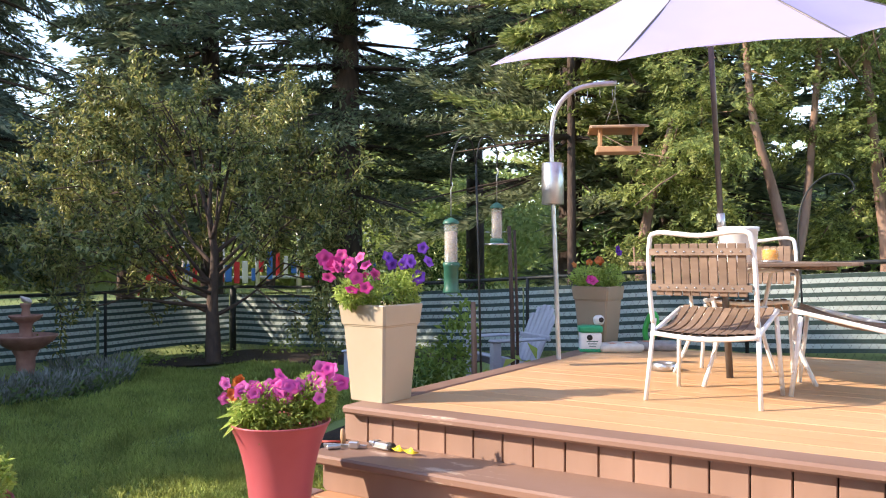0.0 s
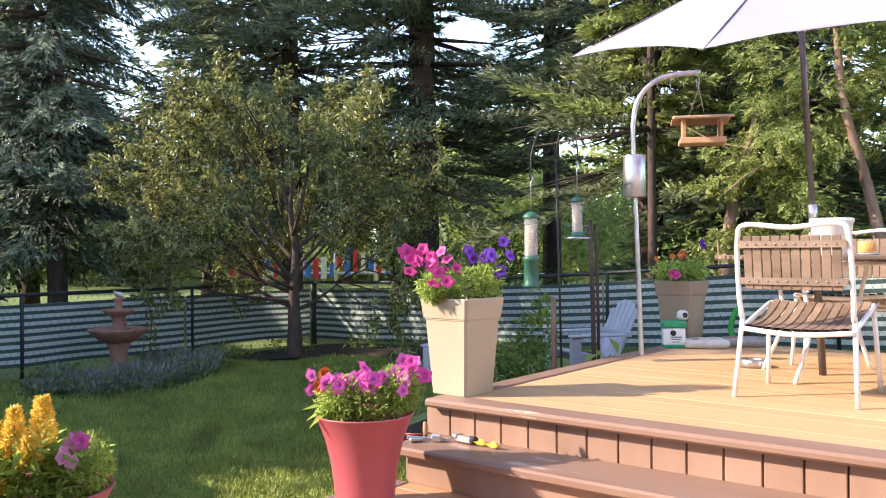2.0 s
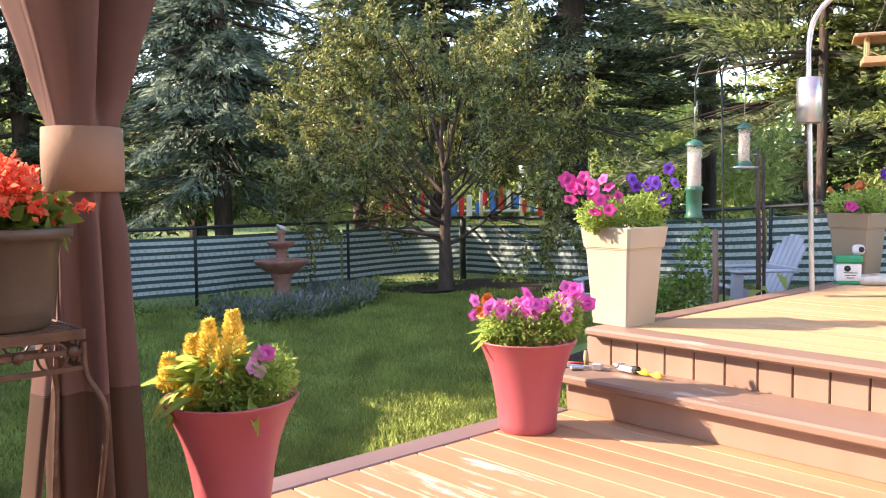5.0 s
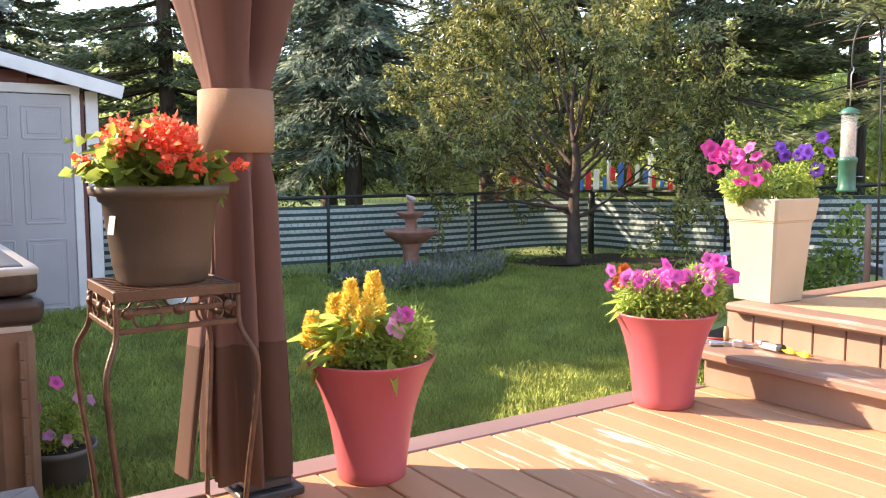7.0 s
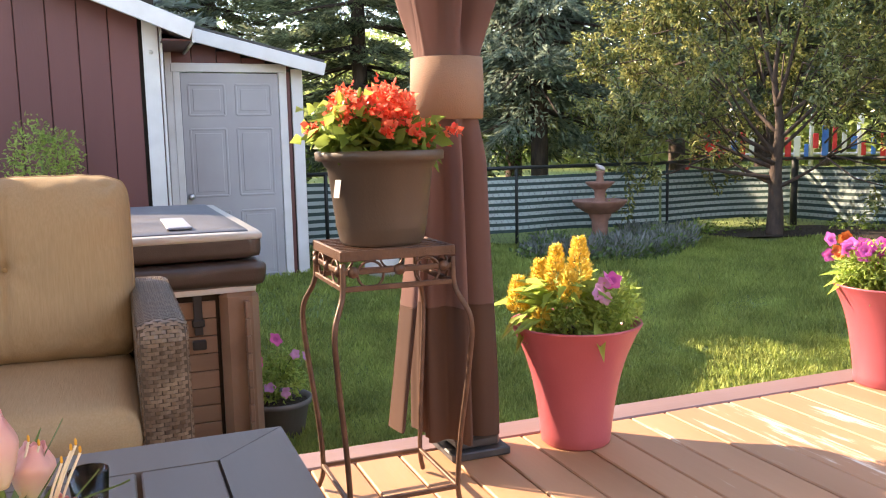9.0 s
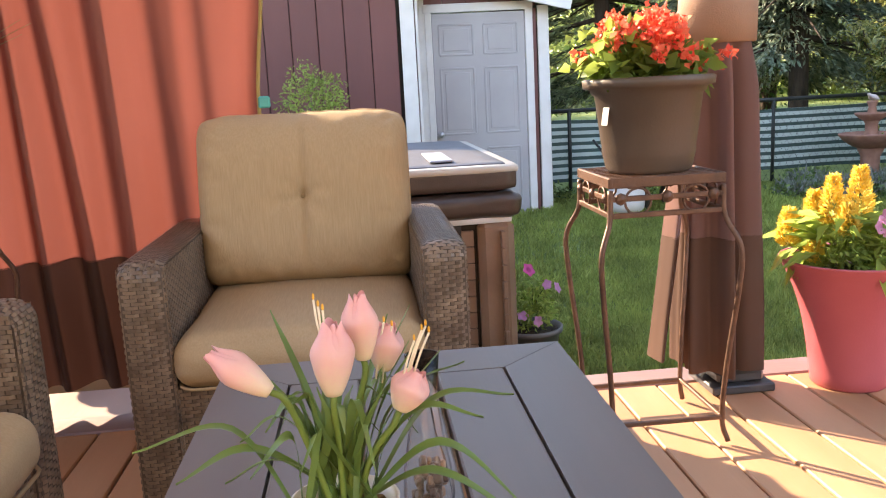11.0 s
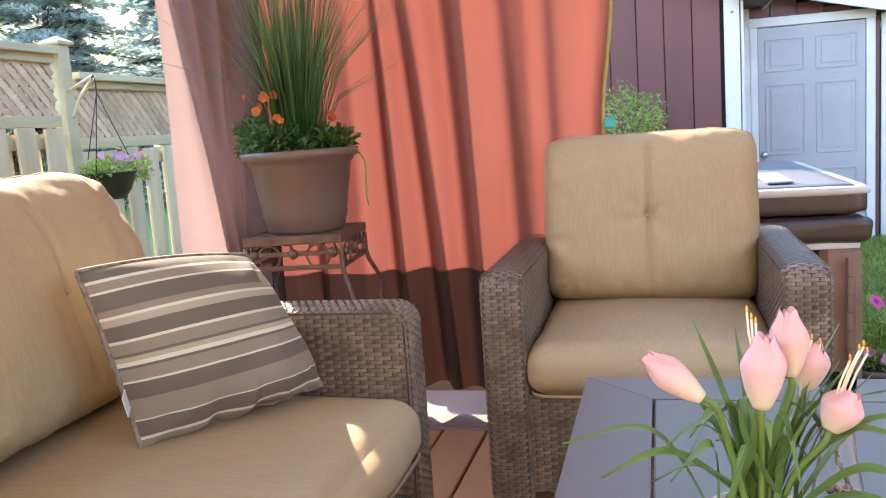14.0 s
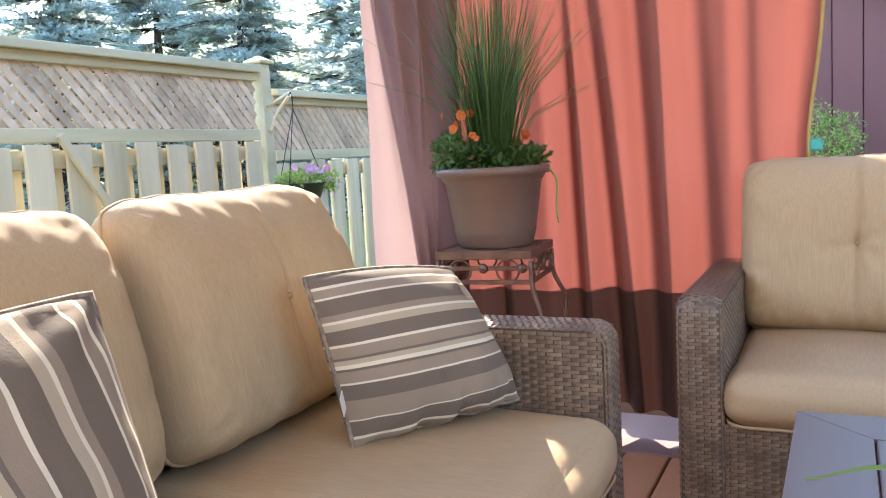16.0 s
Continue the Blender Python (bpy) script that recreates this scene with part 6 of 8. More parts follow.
# ---- lawn blades ----
def lawn():
    rng = np.random.default_rng(8)
    out = []
    for x0, x1, y0, y1, n, h in ((-4.2, -2.80, -0.2, 3.9, 42000, 0.055), (-5.8, -4.2, 0.0, 6.0, 40000, 0.06), (-8.7, -5.8, 1.4, 7.6, 52000, 0.065), (-4.2, -2.9, 3.2, 4.2, 5000, 0.055), (-8.7, -5.8, 0.5, 2.0, 9000, 0.06)):
        p = np.stack([rng.uniform(x0, x1, n), rng.uniform(y0, y1, n), np.zeros(n)], 1)
        ok = ~((p[:, 0] < -7.1) & (p[:, 1] > 6.2)) & ~((p[:, 1] > 6.9)) & ~((np.hypot(p[:, 0] + 7.8, p[:, 1] - 4.6) < 0.9))
        p = p[ok]
        p[:, 2] = [ground_z(a, b) - 0.005 for a, b in p[:, :2]]
        m = len(p)
        tuft = np.array([noise.noise(Vector((a * 2.5, b * 2.5, 0))) for a, b in p[:, :2]])
        way = np.stack([rng.normal(0, 0.42, m), rng.normal(0, 0.42, m), np.ones(m)], 1)
        out.append(blades(p, way, rng.normal(size=(m, 3)) * np.array([1, 1, 0.1]), h * rng.uniform(0.55, 1.25, m) * (1 + 0.5 * tuft), rng.uniform(0.004, 0.008, m) * (1 if x0 > -5 else 1.5), 0.2, 0.3))
    v, f = merge(out)
    tagged(part("grass", tri_mesh("grass", v, f), M_BLADE, None, "", D), "short green lawn grass", "grass", "", "stuff")


lawn()

# ---- flower kit ----
def bloom_mesh(name, r, mat, lobes=5, depth=0.35, throat=None):
    g = Geo()
    n = lobes * 4
    pts = [(0, 0, -depth * r)]
    for k, (q, z) in enumerate(((0.35, -0.1), (0.8, 0.05), (1.0, 0.0))):
        for i in range(n):
            a = 2 * math.pi * i / n
            w = 1 + (0.15 * math.cos(lobes * a) if k else 0)
            pts.append((r * q * w * math.cos(a), r * q * w * math.sin(a), r * (z + 0.08 * math.sin(lobes * a * 2) * k)))
    fs = [(0, 1 + i, 1 + (i + 1) % n) for i in range(n)]
    for k in range(2):
        for i in range(n):
            j = (i + 1) % n
            fs.append((1 + k * n + i, 1 + (k + 1) * n + i, 1 + (k + 1) * n + j, 1 + k * n + j))
    g.add(pts, fs, None, True)
    me = g.mesh(name)
    me.materials.append(mat)
    return me


BLOOM = {k: bloom_mesh("blossom", 0.034, m) for k, m in (("pink", M_PINK), ("magenta", M_MAGENTA), ("purple", M_PURPLE), ("pale", M_PALEPINK), ("orange", M_ORANGE))}


def add_blooms(root, kind, spots, seed, size=1.0, face=(0, -1, 0.3)):
    rng = random.Random(seed)
    for p in spots:
        d = Vector(face) + Vector((rng.gauss(0, 0.45), rng.gauss(0, 0.45), rng.gauss(0, 0.3)))
        q = d.to_track_quat("Z", "Y").to_matrix().to_4x4()
        s = size * rng.uniform(0.8, 1.15)
        part("blossom", BLOOM[kind], None, root, "", Matrix.Translation(p) @ q @ Matrix.Rotation(rng.uniform(0, 6), 4, "Z") @ Matrix.Scale(s, 4))


def cloud(rng, n, c, r):
    return [tuple(Vector(c) + Vector((rng.gauss(0, 0.5) * r[0], rng.gauss(0, 0.5) * r[1], rng.gauss(0, 0.5) * r[2]))) for _ in range(n)]


def foliage(root, seed, blobs, mat, leaf, n, name="foliage", slim=0.45, droop=0.0):
    rng = np.random.default_rng(seed)
    out, st = [], Geo()
    for c, r, frac in blobs:
        m = int(n * frac)
        p, d = scatter(rng, m, c, r, 0.25)
        way = d * 0.8 + rng.normal(scale=0.6, size=(m, 3)) + np.array([0, 0, 0.25 - droop])
        out.append(blades(p, way, np.array([0, 0, 0.7]) + d * 0.6 + rng.normal(scale=0.4, size=(m, 3)), leaf * rng.uniform(0.6, 1.3, m), leaf * slim * rng.uniform(0.7, 1.2, m), 0.2, 0.2))
        for k in range(5):
            e = Vector(c) + Vector([rng.normal() * r[i] * 0.6 for i in range(3)])
            s0 = Vector((c[0] * 0.4, c[1] * 0.4, c[2] - min(0.09, r[2])))
            st.tube([tuple(s0), tuple((s0 + e) / 2 + Vector((0, 0, 0.02))), tuple(e)], [0.003, 0.0025, 0.0015], 5)
    v, f = merge(out)
    part(name, tri_mesh(name, v, f), mat, root)
    tagged(part("stem_cluster", st, M_STEM, root), "", "", "", "stuff")


# ---- red pots on the deck ----
def red_pot(root, foot, rim):
    """A resin pot, straight below and flaring to a thin rolled rim."""
    prof = [(0.001, 0.0), (foot - 0.006, 0.0), (foot, 0.006)]
    for k in range(1, 13):
        t = k / 12
        prof.append((foot + (rim - foot) * (0.42 * t + 0.58 * t ** 3.2), 0.006 + 0.388 * t))
    prof += [(rim + 0.003, 0.398), (rim + 0.001, 0.403), (rim - 0.006, 0.402), (rim - 0.012, 0.392), (rim - 0.034, 0.35)]
    part("pot", Geo().lathe(prof, 56), M_RED, root)
    part("soil", Geo().lathe([(rim - 0.032, 0.352), (0.10, 0.362), (0.001, 0.366)], 24), M_SOIL, root)


def build_celosia():
    root = thing("potted_celosia", on(-2.53, 1.213, 0, 63), "red resin pot of yellow plumed celosia and pale pink petunias", "potted plant", "red pots")
    red_pot(root, 0.113, 0.212)
    rng = np.random.default_rng(3)
    # plumes: many small scales on a cone
    for x, y, z, h, r in ((-0.185, 0, 0.475, 0.115, 0.030), (-0.112, 0.03, 0.535, 0.105, 0.027), (-0.062, 0.0, 0.545, 0.145, 0.030), (0.012, 0.02, 0.56, 0.155, 0.034), (-0.022, -0.04, 0.515, 0.095, 0.030), (-0.11, -0.06, 0.435, 0.06, 0.03), (-0.145, 0.02, 0.50, 0.06, 0.012)):
        m = 760
        z -= 0.045
        r *= 1.08
        t = rng.random(m)
        a = rng.uniform(0, 6.283, m)
        rad = r * (1 - 0.75 * t ** 1.4) * rng.uniform(0.7, 1.12, m) * (0.6 + 0.4 * np.minimum(1, t * 5))
        p = np.stack([x + rad * np.cos(a), y + rad * np.sin(a), z + h * t], 1)
        w = np.stack([np.cos(a), np.sin(a), np.full(m, 0.9)], 1) + rng.normal(scale=0.3, size=(m, 3))
        vv, ff = blades(p, w, rng.normal(size=(m, 3)), rng.uniform(0.012, 0.022, m), rng.uniform(0.006, 0.011, m), 0.3)
        me = tri_mesh("plume", vv, ff)
        part("plume", me, M_YELLOW, root, "yellow celosia plume")
    # broad pointed leaves
    out = []
    m = 190
    a = rng.uniform(0, 6.283, m)
    p = np.stack([-0.04 + 0.09 * np.cos(a) * rng.random(m), 0.08 * np.sin(a) * rng.random(m), rng.uniform(0.37, 0.53, m)], 1)
    w = np.stack([np.cos(a), np.sin(a), rng.uniform(-0.2, 0.7, m)], 1)
    out.append(blades(p, w, np.tile([0, 0, 1.0], (m, 1)) + rng.normal(scale=0.3, size=(m, 3)), rng.uniform(0.06, 0.13, m), rng.uniform(0.018, 0.034, m), 0.2, 0.25))
    big = np.array([[-0.15, -0.05, 0.44], [-0.13, -0.08, 0.43], [-0.10, -0.1, 0.43], [0.05, -0.13, 0.42], [-0.16, 0.0, 0.47]])
    out.append(blades(big, np.array([[-1, -0.3, -0.5], [-0.8, -0.5, -0.75], [-0.9, -0.4, -0.1], [0.2, -0.8, -0.5], [-1, 0.1, 0.1]]), np.tile([0, 0, 1.0], (5, 1)), 0.13, 0.04, 0.15, 0.3))
    for bunch in out:
        for i in range(len(bunch[0]) // 4):
            v = bunch[0][4 * i:4 * i + 4]
            part("leaf", tri_mesh("leaf", v, np.array([[0, 1, 2], [0, 2, 3]])), M_LEAF_C, root)
    foliage(root, 4, [((0.10, -0.02, 0.43), (0.10, 0.09, 0.09), 0.6), ((0.15, 0.05, 0.45), (0.06, 0.06, 0.09), 0.4), ((-0.03, -0.08, 0.40), (0.11, 0.06, 0.05), 0.3)], M_LEAF_P, 0.030, 900)
    add_blooms(root, "pale", [(0.07, -0.07, 0.515), (0.09, -0.08, 0.49), (0.085, -0.06, 0.535), (0.065, -0.09, 0.505)], 2, 0.6)
    add_blooms(root, "pink", [(0.115, -0.04, 0.54), (0.10, -0.05, 0.55)], 3, 0.8)
    return root


build_celosia()


def build_petunia_pot():
    root = thing("potted_petunia", on(-2.565, 2.658, 0, 43), "red resin pot of purple-pink petunias with bright green leaves", "potted plant", "red pots")
    red_pot(root, 0.126, 0.214)
    foliage(root, 14, [((0.0, 0, 0.45), (0.20, 0.17, 0.09), 1.0), ((0.14, 0, 0.50), (0.10, 0.12, 0.10), 0.9), ((-0.1, -0.04, 0.46), (0.11, 0.1, 0.1), 0.5)], M_LEAF_P, 0.027, 2100)
    rng = random.Random(8)
    add_blooms(root, "pink", cloud(rng, 46, (-0.03, -0.07, 0.535), (0.17, 0.10, 0.05)) + cloud(rng, 9, (0.17, -0.03, 0.565), (0.05, 0.06, 0.05)) + [(0.250, -0.02, 0.575), (0.262, -0.03, 0.560), (0.20, -0.04, 0.605), (0.17, -0.02, 0.63), (0.22, 0.0, 0.62)], 5, 0.86)
    add_blooms(root, "orange", [(-0.20, -0.04, 0.53), (-0.195, -0.05, 0.51), (-0.17, 0.0, 0.585), (-0.18, 0.0, 0.57)], 7, 0.7)
    p = np.array([[-0.15, -0.05, 0.43], [-0.16, -0.03, 0.44], [-0.15, -0.07, 0.42]])
    v, f = blades(p, np.array([[-1, -0.2, -0.25], [-1, 0, 0.05], [-0.9, -0.5, -0.4]]), np.tile([0, 0, 1.0], (3, 1)), 0.11, 0.035, 0.15, 0.2)
    part("long_leaf", tri_mesh("long_leaf", v, f), M_LEAF_C, root)
    return root


build_petunia_pot()


# ---- tall square planters ----
def tall_planter(name, m, label, mat, flowers):
    root = thing(name, m, label, "planter", "tall cream planters")
    g = Geo()

    def ring(h, z, b=0.012):
        return [(h - b, -h, z), (h, -h + b, z), (h, h - b, z), (h - b, h, z), (-h + b, h, z), (-h, h - b, z), (-h, -h + b, z), (-h + b, -h, z)]
    rows = [(0.112, 0.0), (0.116, 0.004), (0.141, 0.385), (0.145, 0.389), (0.145, 0.393), (0.150, 0.397), (0.161, 0.494), (0.159, 0.50), (0.141, 0.50), (0.134, 0.46)]
    pts, fs = [], []
    for h, z in rows:
        pts += ring(h, z)
    for k in range(len(rows) - 1):
        for i in range(8):
            j = (i + 1) % 8
            fs.append((k * 8 + i, k * 8 + j, (k + 1) * 8 + j, (k + 1) * 8 + i))
    fs.append(tuple(range(8))[::-1])
    g.add(pts, fs)
    part("pot", g, mat, root, "", pose(0, 0, 0, 0, 0, -36))
    part("soil", Geo().box((0, 0, 0.45), (0.265, 0.265, 0.02), 0.004), M_SOIL, root, "", pose(0, 0, 0, 0, 0, -36))
    flowers(root)
    return root


def flowers_a(root):
    foliage(root, 31, [((-0.12, -0.08, 0.56), (0.11, 0.10, 0.09), 0.6), ((0.02, 0, 0.56), (0.13, 0.12, 0.09), 0.6), ((0.14, 0.05, 0.60), (0.07, 0.09, 0.15), 0.7), ((-0.14, -0.15, 0.54), (0.06, 0.05, 0.05), 0.25)], M_LEAF_P, 0.030, 1000)
    rng = random.Random(4)
    add_blooms(root, "magenta", cloud(rng, 15, (-0.17, -0.08, 0.70), (0.13, 0.09, 0.06)) + [(-0.13, -0.20, 0.58), (-0.06, -0.20, 0.59), (-0.11, -0.19, 0.64), (-0.26, -0.1, 0.64), (-0.28, -0.1, 0.74)], 8, 1.1, (0.1, -0.8, 0.5))
    add_blooms(root, "purple", cloud(rng, 9, (0.10, 0.0, 0.72), (0.09, 0.07, 0.05)) + [(0.22, 0.02, 0.79), (0.25, 0.0, 0.72), (0.20, 0.0, 0.64), (0.19, 0.02, 0.62)], 9, 1.0, (0.1, -0.8, 0.3))


def flowers_b(root):
    foliage(root, 32, [((-0.08, -0.03, 0.56), (0.16, 0.13, 0.09), 0.8), ((0.10, 0, 0.57), (0.10, 0.12, 0.10), 0.6)], M_LEAF_P, 0.036, 900)
    add_blooms(root, "magenta", [(-0.10, -0.20, 0.56), (-0.08, -0.20, 0.55)], 12, 1.2, (0.1, -0.8, 0.3))
    add_blooms(root, "orange", [(-0.07, 0, 0.69), (0.0, 0, 0.71), (0.02, 0.03, 0.70), (-0.19, 0, 0.67)], 13, 0.9)
    add_blooms(root, "purple", [(0.17, 0.05, 0.80), (0.18, 0.05, 0.77)], 14, 0.9)


tall_planter("tall_planter", on(-2.675, 3.52, UP, 33), "tall cream square planter of magenta and purple petunias", M_CREAM, flowers_a)
tall_planter("tall_planter", on(-2.635, 6.345, UP, 33), "tall tan square planter of mixed flowers at the deck edge", M_TAN, flowers_b)


# ---- iron plant stands ----
def plant_stand(m, zt, label):
    root = thing("plant_stand", m, label, "plant stand", "iron plant stands")
    h = 0.146
    top = Geo()
    for k in range(9):
        x = -h + 0.012 + (2 * h - 0.024) * k / 8
        top.box((x, 0, zt - 0.004), (0.010, 2 * h, 0.006), 0.001)
        top.box((0, x, zt - 0.0075), (2 * h, 0.010, 0.006), 0.001)
    part("grille", top, M_IRON, root)
    for a in range(4):
        r = pose(0, 0, 0, 0, 0, 90 * a)
        part("band", Geo().box((0, -h, zt - 0.012), (2 * h + 0.012, 0.010, 0.026), 0.002, r), M_IRON, root)
        part("band", Geo().box((0, -h, zt - 0.052), (2 * h, 0.008, 0.014), 0.002, r), M_IRON, root)
        part("band", Geo().box((0, -h, zt - 0.094), (2 * h, 0.010, 0.014), 0.002, r), M_IRON, root)
        for x in (-0.075, 0.075):
            ring = [(x + 0.034 * math.cos(t * 0.3927), -h, zt - 0.06 + 0.034 * math.sin(t * 0.3927)) for t in range(17)]
            part("ring", Geo().tube(ring, 0.0035, 6, r, False), M_IRON, root, "bronze ring ornament")
        for x in (0.0, -0.12, 0.12):
            part("rosette", Geo().lathe([(0.001, 0.012), (0.012, 0.008), (0.016, 0.0), (0.001, 0.0)], 8, r @ pose(x, -h - 0.003, zt - 0.052, 90, 0, 0)), M_IRON, root)
        leg = arc([(h, -h, zt - 0.03), (h + 0.004, -h - 0.004, zt - 0.11), (h + 0.034, -h - 0.034, zt - 0.19), (h + 0.030, -h - 0.030, 0.42), (h + 0.010, -h - 0.010, 0.22), (h + 0.002, -h - 0.002, 0.07), (h + 0.014, -h - 0.014, 0.010)], 6)
        part("leg", Geo().tube(leg, 0.0075, 8, r), M_IRON, root)
        part("stretcher", Geo().box((0, -h - 0.002, 0.075), (2 * h + 0.004, 0.012, 0.012), 0.002, r), M_IRON, root)
    return root


plant_stand(on(-2.325, 0.497), 0.725, "bronzed iron plant stand with ring ornaments on the deck")
plant_stand(on(-2.50, -1.46, 0, 6), 0.69, "bronzed iron plant stand behind the sofa arm")


def round_pot(root, r0, r1, h, lip, mat):
    prof = [(0.001, 0), (r0 - 0.008, 0), (r0, 0.010), (r0 + (r1 - r0) * 0.20, h * 0.18), (r0 + (r1 - r0) * 0.24, h * 0.19), (r0 + (r1 - r0) * 0.27, h * 0.30), (r0 + (r1 - r0) * 0.30, h * 0.31), (r1 - 0.012, h - 0.045), (r1 - 0.004, h - 0.040), (r1, h - 0.028), (r1 + lip, h - 0.024), (r1 + lip + 0.002, h - 0.004), (r1 + lip - 0.004, h), (r1 - 0.006, h - 0.002), (r1 - 0.02, h - 0.05)]
    part("pot", Geo().lathe(prof, 48), mat, root)
    part("soil", Geo().lathe([(r1 - 0.019, h - 0.045), (0.06, h - 0.03), (0.001, h - 0.028)], 24), M_SOIL, root)


def build_begonia():
    root = thing("potted_begonia", on(-2.325, 0.500, 0.725, 83), "brown resin pot of red begonias on the iron stand", "potted plant")
    round_pot(root, 0.112, 0.151, 0.245, 0.018, M_BROWNPOT)
    foliage(root, 51, [((0, 0, 0.258), (0.13, 0.12, 0.055), 1.0), ((-0.07, -0.03, 0.285), (0.08, 0.08, 0.07), 0.5), ((0.07, -0.02, 0.265), (0.08, 0.08, 0.055), 0.4)], M_BUSH, 0.052, 330, slim=0.95)
    rng = np.random.default_rng(6)
    for k in range(74):
        a, q = rng.uniform(0, 6.283), math.sqrt(rng.random())
        x, y = 0.145 * q * math.cos(a), 0.125 * q * math.sin(a) - 0.02
        z = 0.318 + 0.05 * (1 - q * q) + rng.normal(0, 0.022) - (0.04 if x > 0.1 else 0) + (0.03 if x < -0.08 else 0)
        if k > 69:
            x, y, z = (-0.180, -0.04, 0.30) if k == 70 else (0.185, -0.05, 0.285) if k == 71 else (x, -0.15, 0.29)
        m = 20
        p = np.tile([0, 0, 0.0], (m, 1)) + rng.normal(scale=0.010, size=(m, 3))
        v, f = blades(p, rng.normal(size=(m, 3)) + np.array([0, -0.3, 0.5]), rng.normal(size=(m, 3)), rng.uniform(0.013, 0.024, m), rng.uniform(0.013, 0.021, m), 0.15, 0.2)
        part("blossom", tri_mesh("blossom", v, f), M_REDBEG, root, "", pose(x, y, z))
    for k in range(40):
        x, y, z = -0.11 + rng.uniform(-0.09, 0.09), -0.05 + rng.uniform(-0.08, 0.08), 0.32 + rng.uniform(-0.06, 0.05)
        v, f = blades(np.array([[x, y, z]]), rng.normal(size=(1, 3)) + np.array([[0, 0, 0.4]]), rng.normal(size=(1, 3)) + np.array([[0, -0.3, 1.0]]), 0.04, 0.030, 0.2, 0.2)
        part("leaf", tri_mesh("leaf", v, f), M_LEAF_C, root)
    part("label", Geo().box((0, 0, 0), (0.024, 0.002, 0.046), 0.0008, pose(-0.1235, -0.0675, 0.15, -10, 0, -61)), M_WHITE, root, "small white price label")
    return root


build_begonia()


def build_grass_pot():
    root = thing("potted_grass", on(-2.515, -1.465, 0.69, 115), "brown resin pot of tall rush grass with orange flowers", "potted plant")
    round_pot(root, 0.120, 0.165, 0.25, 0.014, M_BROWNPOT_WARM)
    rng = np.random.default_rng(16)
    g = Geo()
    for k in range(420):
        a = rng.uniform(0, 6.283)
        r = 0.05 * math.sqrt(rng.random())
        lean = abs(rng.normal(0, 0.25))
        h = rng.uniform(0.34, 0.62)
        if k > 404:
            lean, h = rng.uniform(0.5, 0.8), rng.uniform(0.3, 0.42)
        b = Vector((r * math.cos(a), r * math.sin(a), 0.21))
        d = Vector((math.cos(a), math.sin(a), 0))
        drop = 0.10 * lean
        g.tube([tuple(b), tuple(b + d * h * lean * 0.4 + Vector((0, 0, h * 0.55))), tuple(b + d * h * lean * (1.0 + lean * 0.3) + Vector((0, 0, h * (1 - drop - 0.35 * max(0, lean - 0.5)))))], [0.0020, 0.0017, 0.0006], 4)
    tagged(part("rush_tuft", g, leafy("rush", (0.05, 0.12, 0.04), (0.12, 0.22, 0.07), 0.3, 0.4, 0.2), root), "", "", "", "stuff")
    foliage(root, 52, [((0.0, -0.06, 0.27), (0.15, 0.08, 0.05), 0.7), ((-0.13, 0, 0.29), (0.06, 0.10, 0.07), 0.5), ((0.12, 0, 0.27), (0.06, 0.1, 0.04), 0.3)], M_LEAF_D, 0.026, 700, slim=0.6)
    r2 = random.Random(3)
    add_blooms(root, "orange", cloud(r2, 8, (-0.11, -0.05, 0.42), (0.05, 0.05, 0.07)) + [(-0.06, -0.08, 0.35), (-0.05, -0.09, 0.34), (0.10, -0.06, 0.35), (0.105, -0.06, 0.34)], 21, 0.36)
    part("vine", Geo().tube(arc([(0.16, -0.06, 0.25), (0.19, -0.09, 0.20), (0.185, -0.095, 0.12), (0.19, -0.10, 0.07)], 5), 0.003, 5), M_STEM, root, "pale trailing vine")
    return root


build_grass_pot()


def build_grey_pot():
    root = thing("potted_flowers", on(-3.93, 0.480, -0.325, 83), "small grey pot of pink petunias beside the hot tub", "potted plant")
    part("pot", Geo().lathe([(0.001, 0), (0.105, 0), (0.112, 0.006), (0.138, 0.145), (0.152, 0.15), (0.154, 0.172), (0.146, 0.175), (0.135, 0.15)], 36), M_GREYPOT, root)
    part("soil", Geo().lathe([(0.136, 0.15), (0.001, 0.16)], 20), M_SOIL, root)
    foliage(root, 61, [((0, 0, 0.24), (0.13, 0.11, 0.09), 1.0), ((0.03, 0, 0.32), (0.08, 0.08, 0.08), 0.4)], M_LEAF_P, 0.035, 420)
    add_blooms(root, "magenta", [(-0.09, -0.08, 0.36), (0.0, -0.03, 0.45)], 31, 1.1, (0.3, -1, 0.3))
    add_blooms(root, "pale", [(0.08, -0.05, 0.38), (0.13, -0.03, 0.36), (0.03, -0.1, 0.22), (-0.04, -0.1, 0.25)], 32, 0.7)
    return root


build_grey_pot()


# ---- tulips and vase on the coffee table ----
M_BLADEG = leafy("tulip_blade", (0.05, 0.115, 0.025), (0.19, 0.29, 0.075), 0.25, 0.36, 0.2, spec=0.5)
M_CERAMIC = surface("white_ceramic", (0.62, 0.57, 0.46), (0.68, 0.63, 0.53), 4, 0.25, bump=0.05)
M_MOSS = surface("brown_moss", (0.10, 0.05, 0.02), (0.26, 0.14, 0.06), 60, 0.95, bump=1.0, bump_scale=150, bump_dist=0.01)
M_CREAMT = surface("cream_sprig", (0.75, 0.66, 0.48), (0.82, 0.72, 0.55), 30, 0.6)
M_AMBER = surface("amber_anther", (0.70, 0.34, 0.03), (0.8, 0.45, 0.08), 30, 0.5)


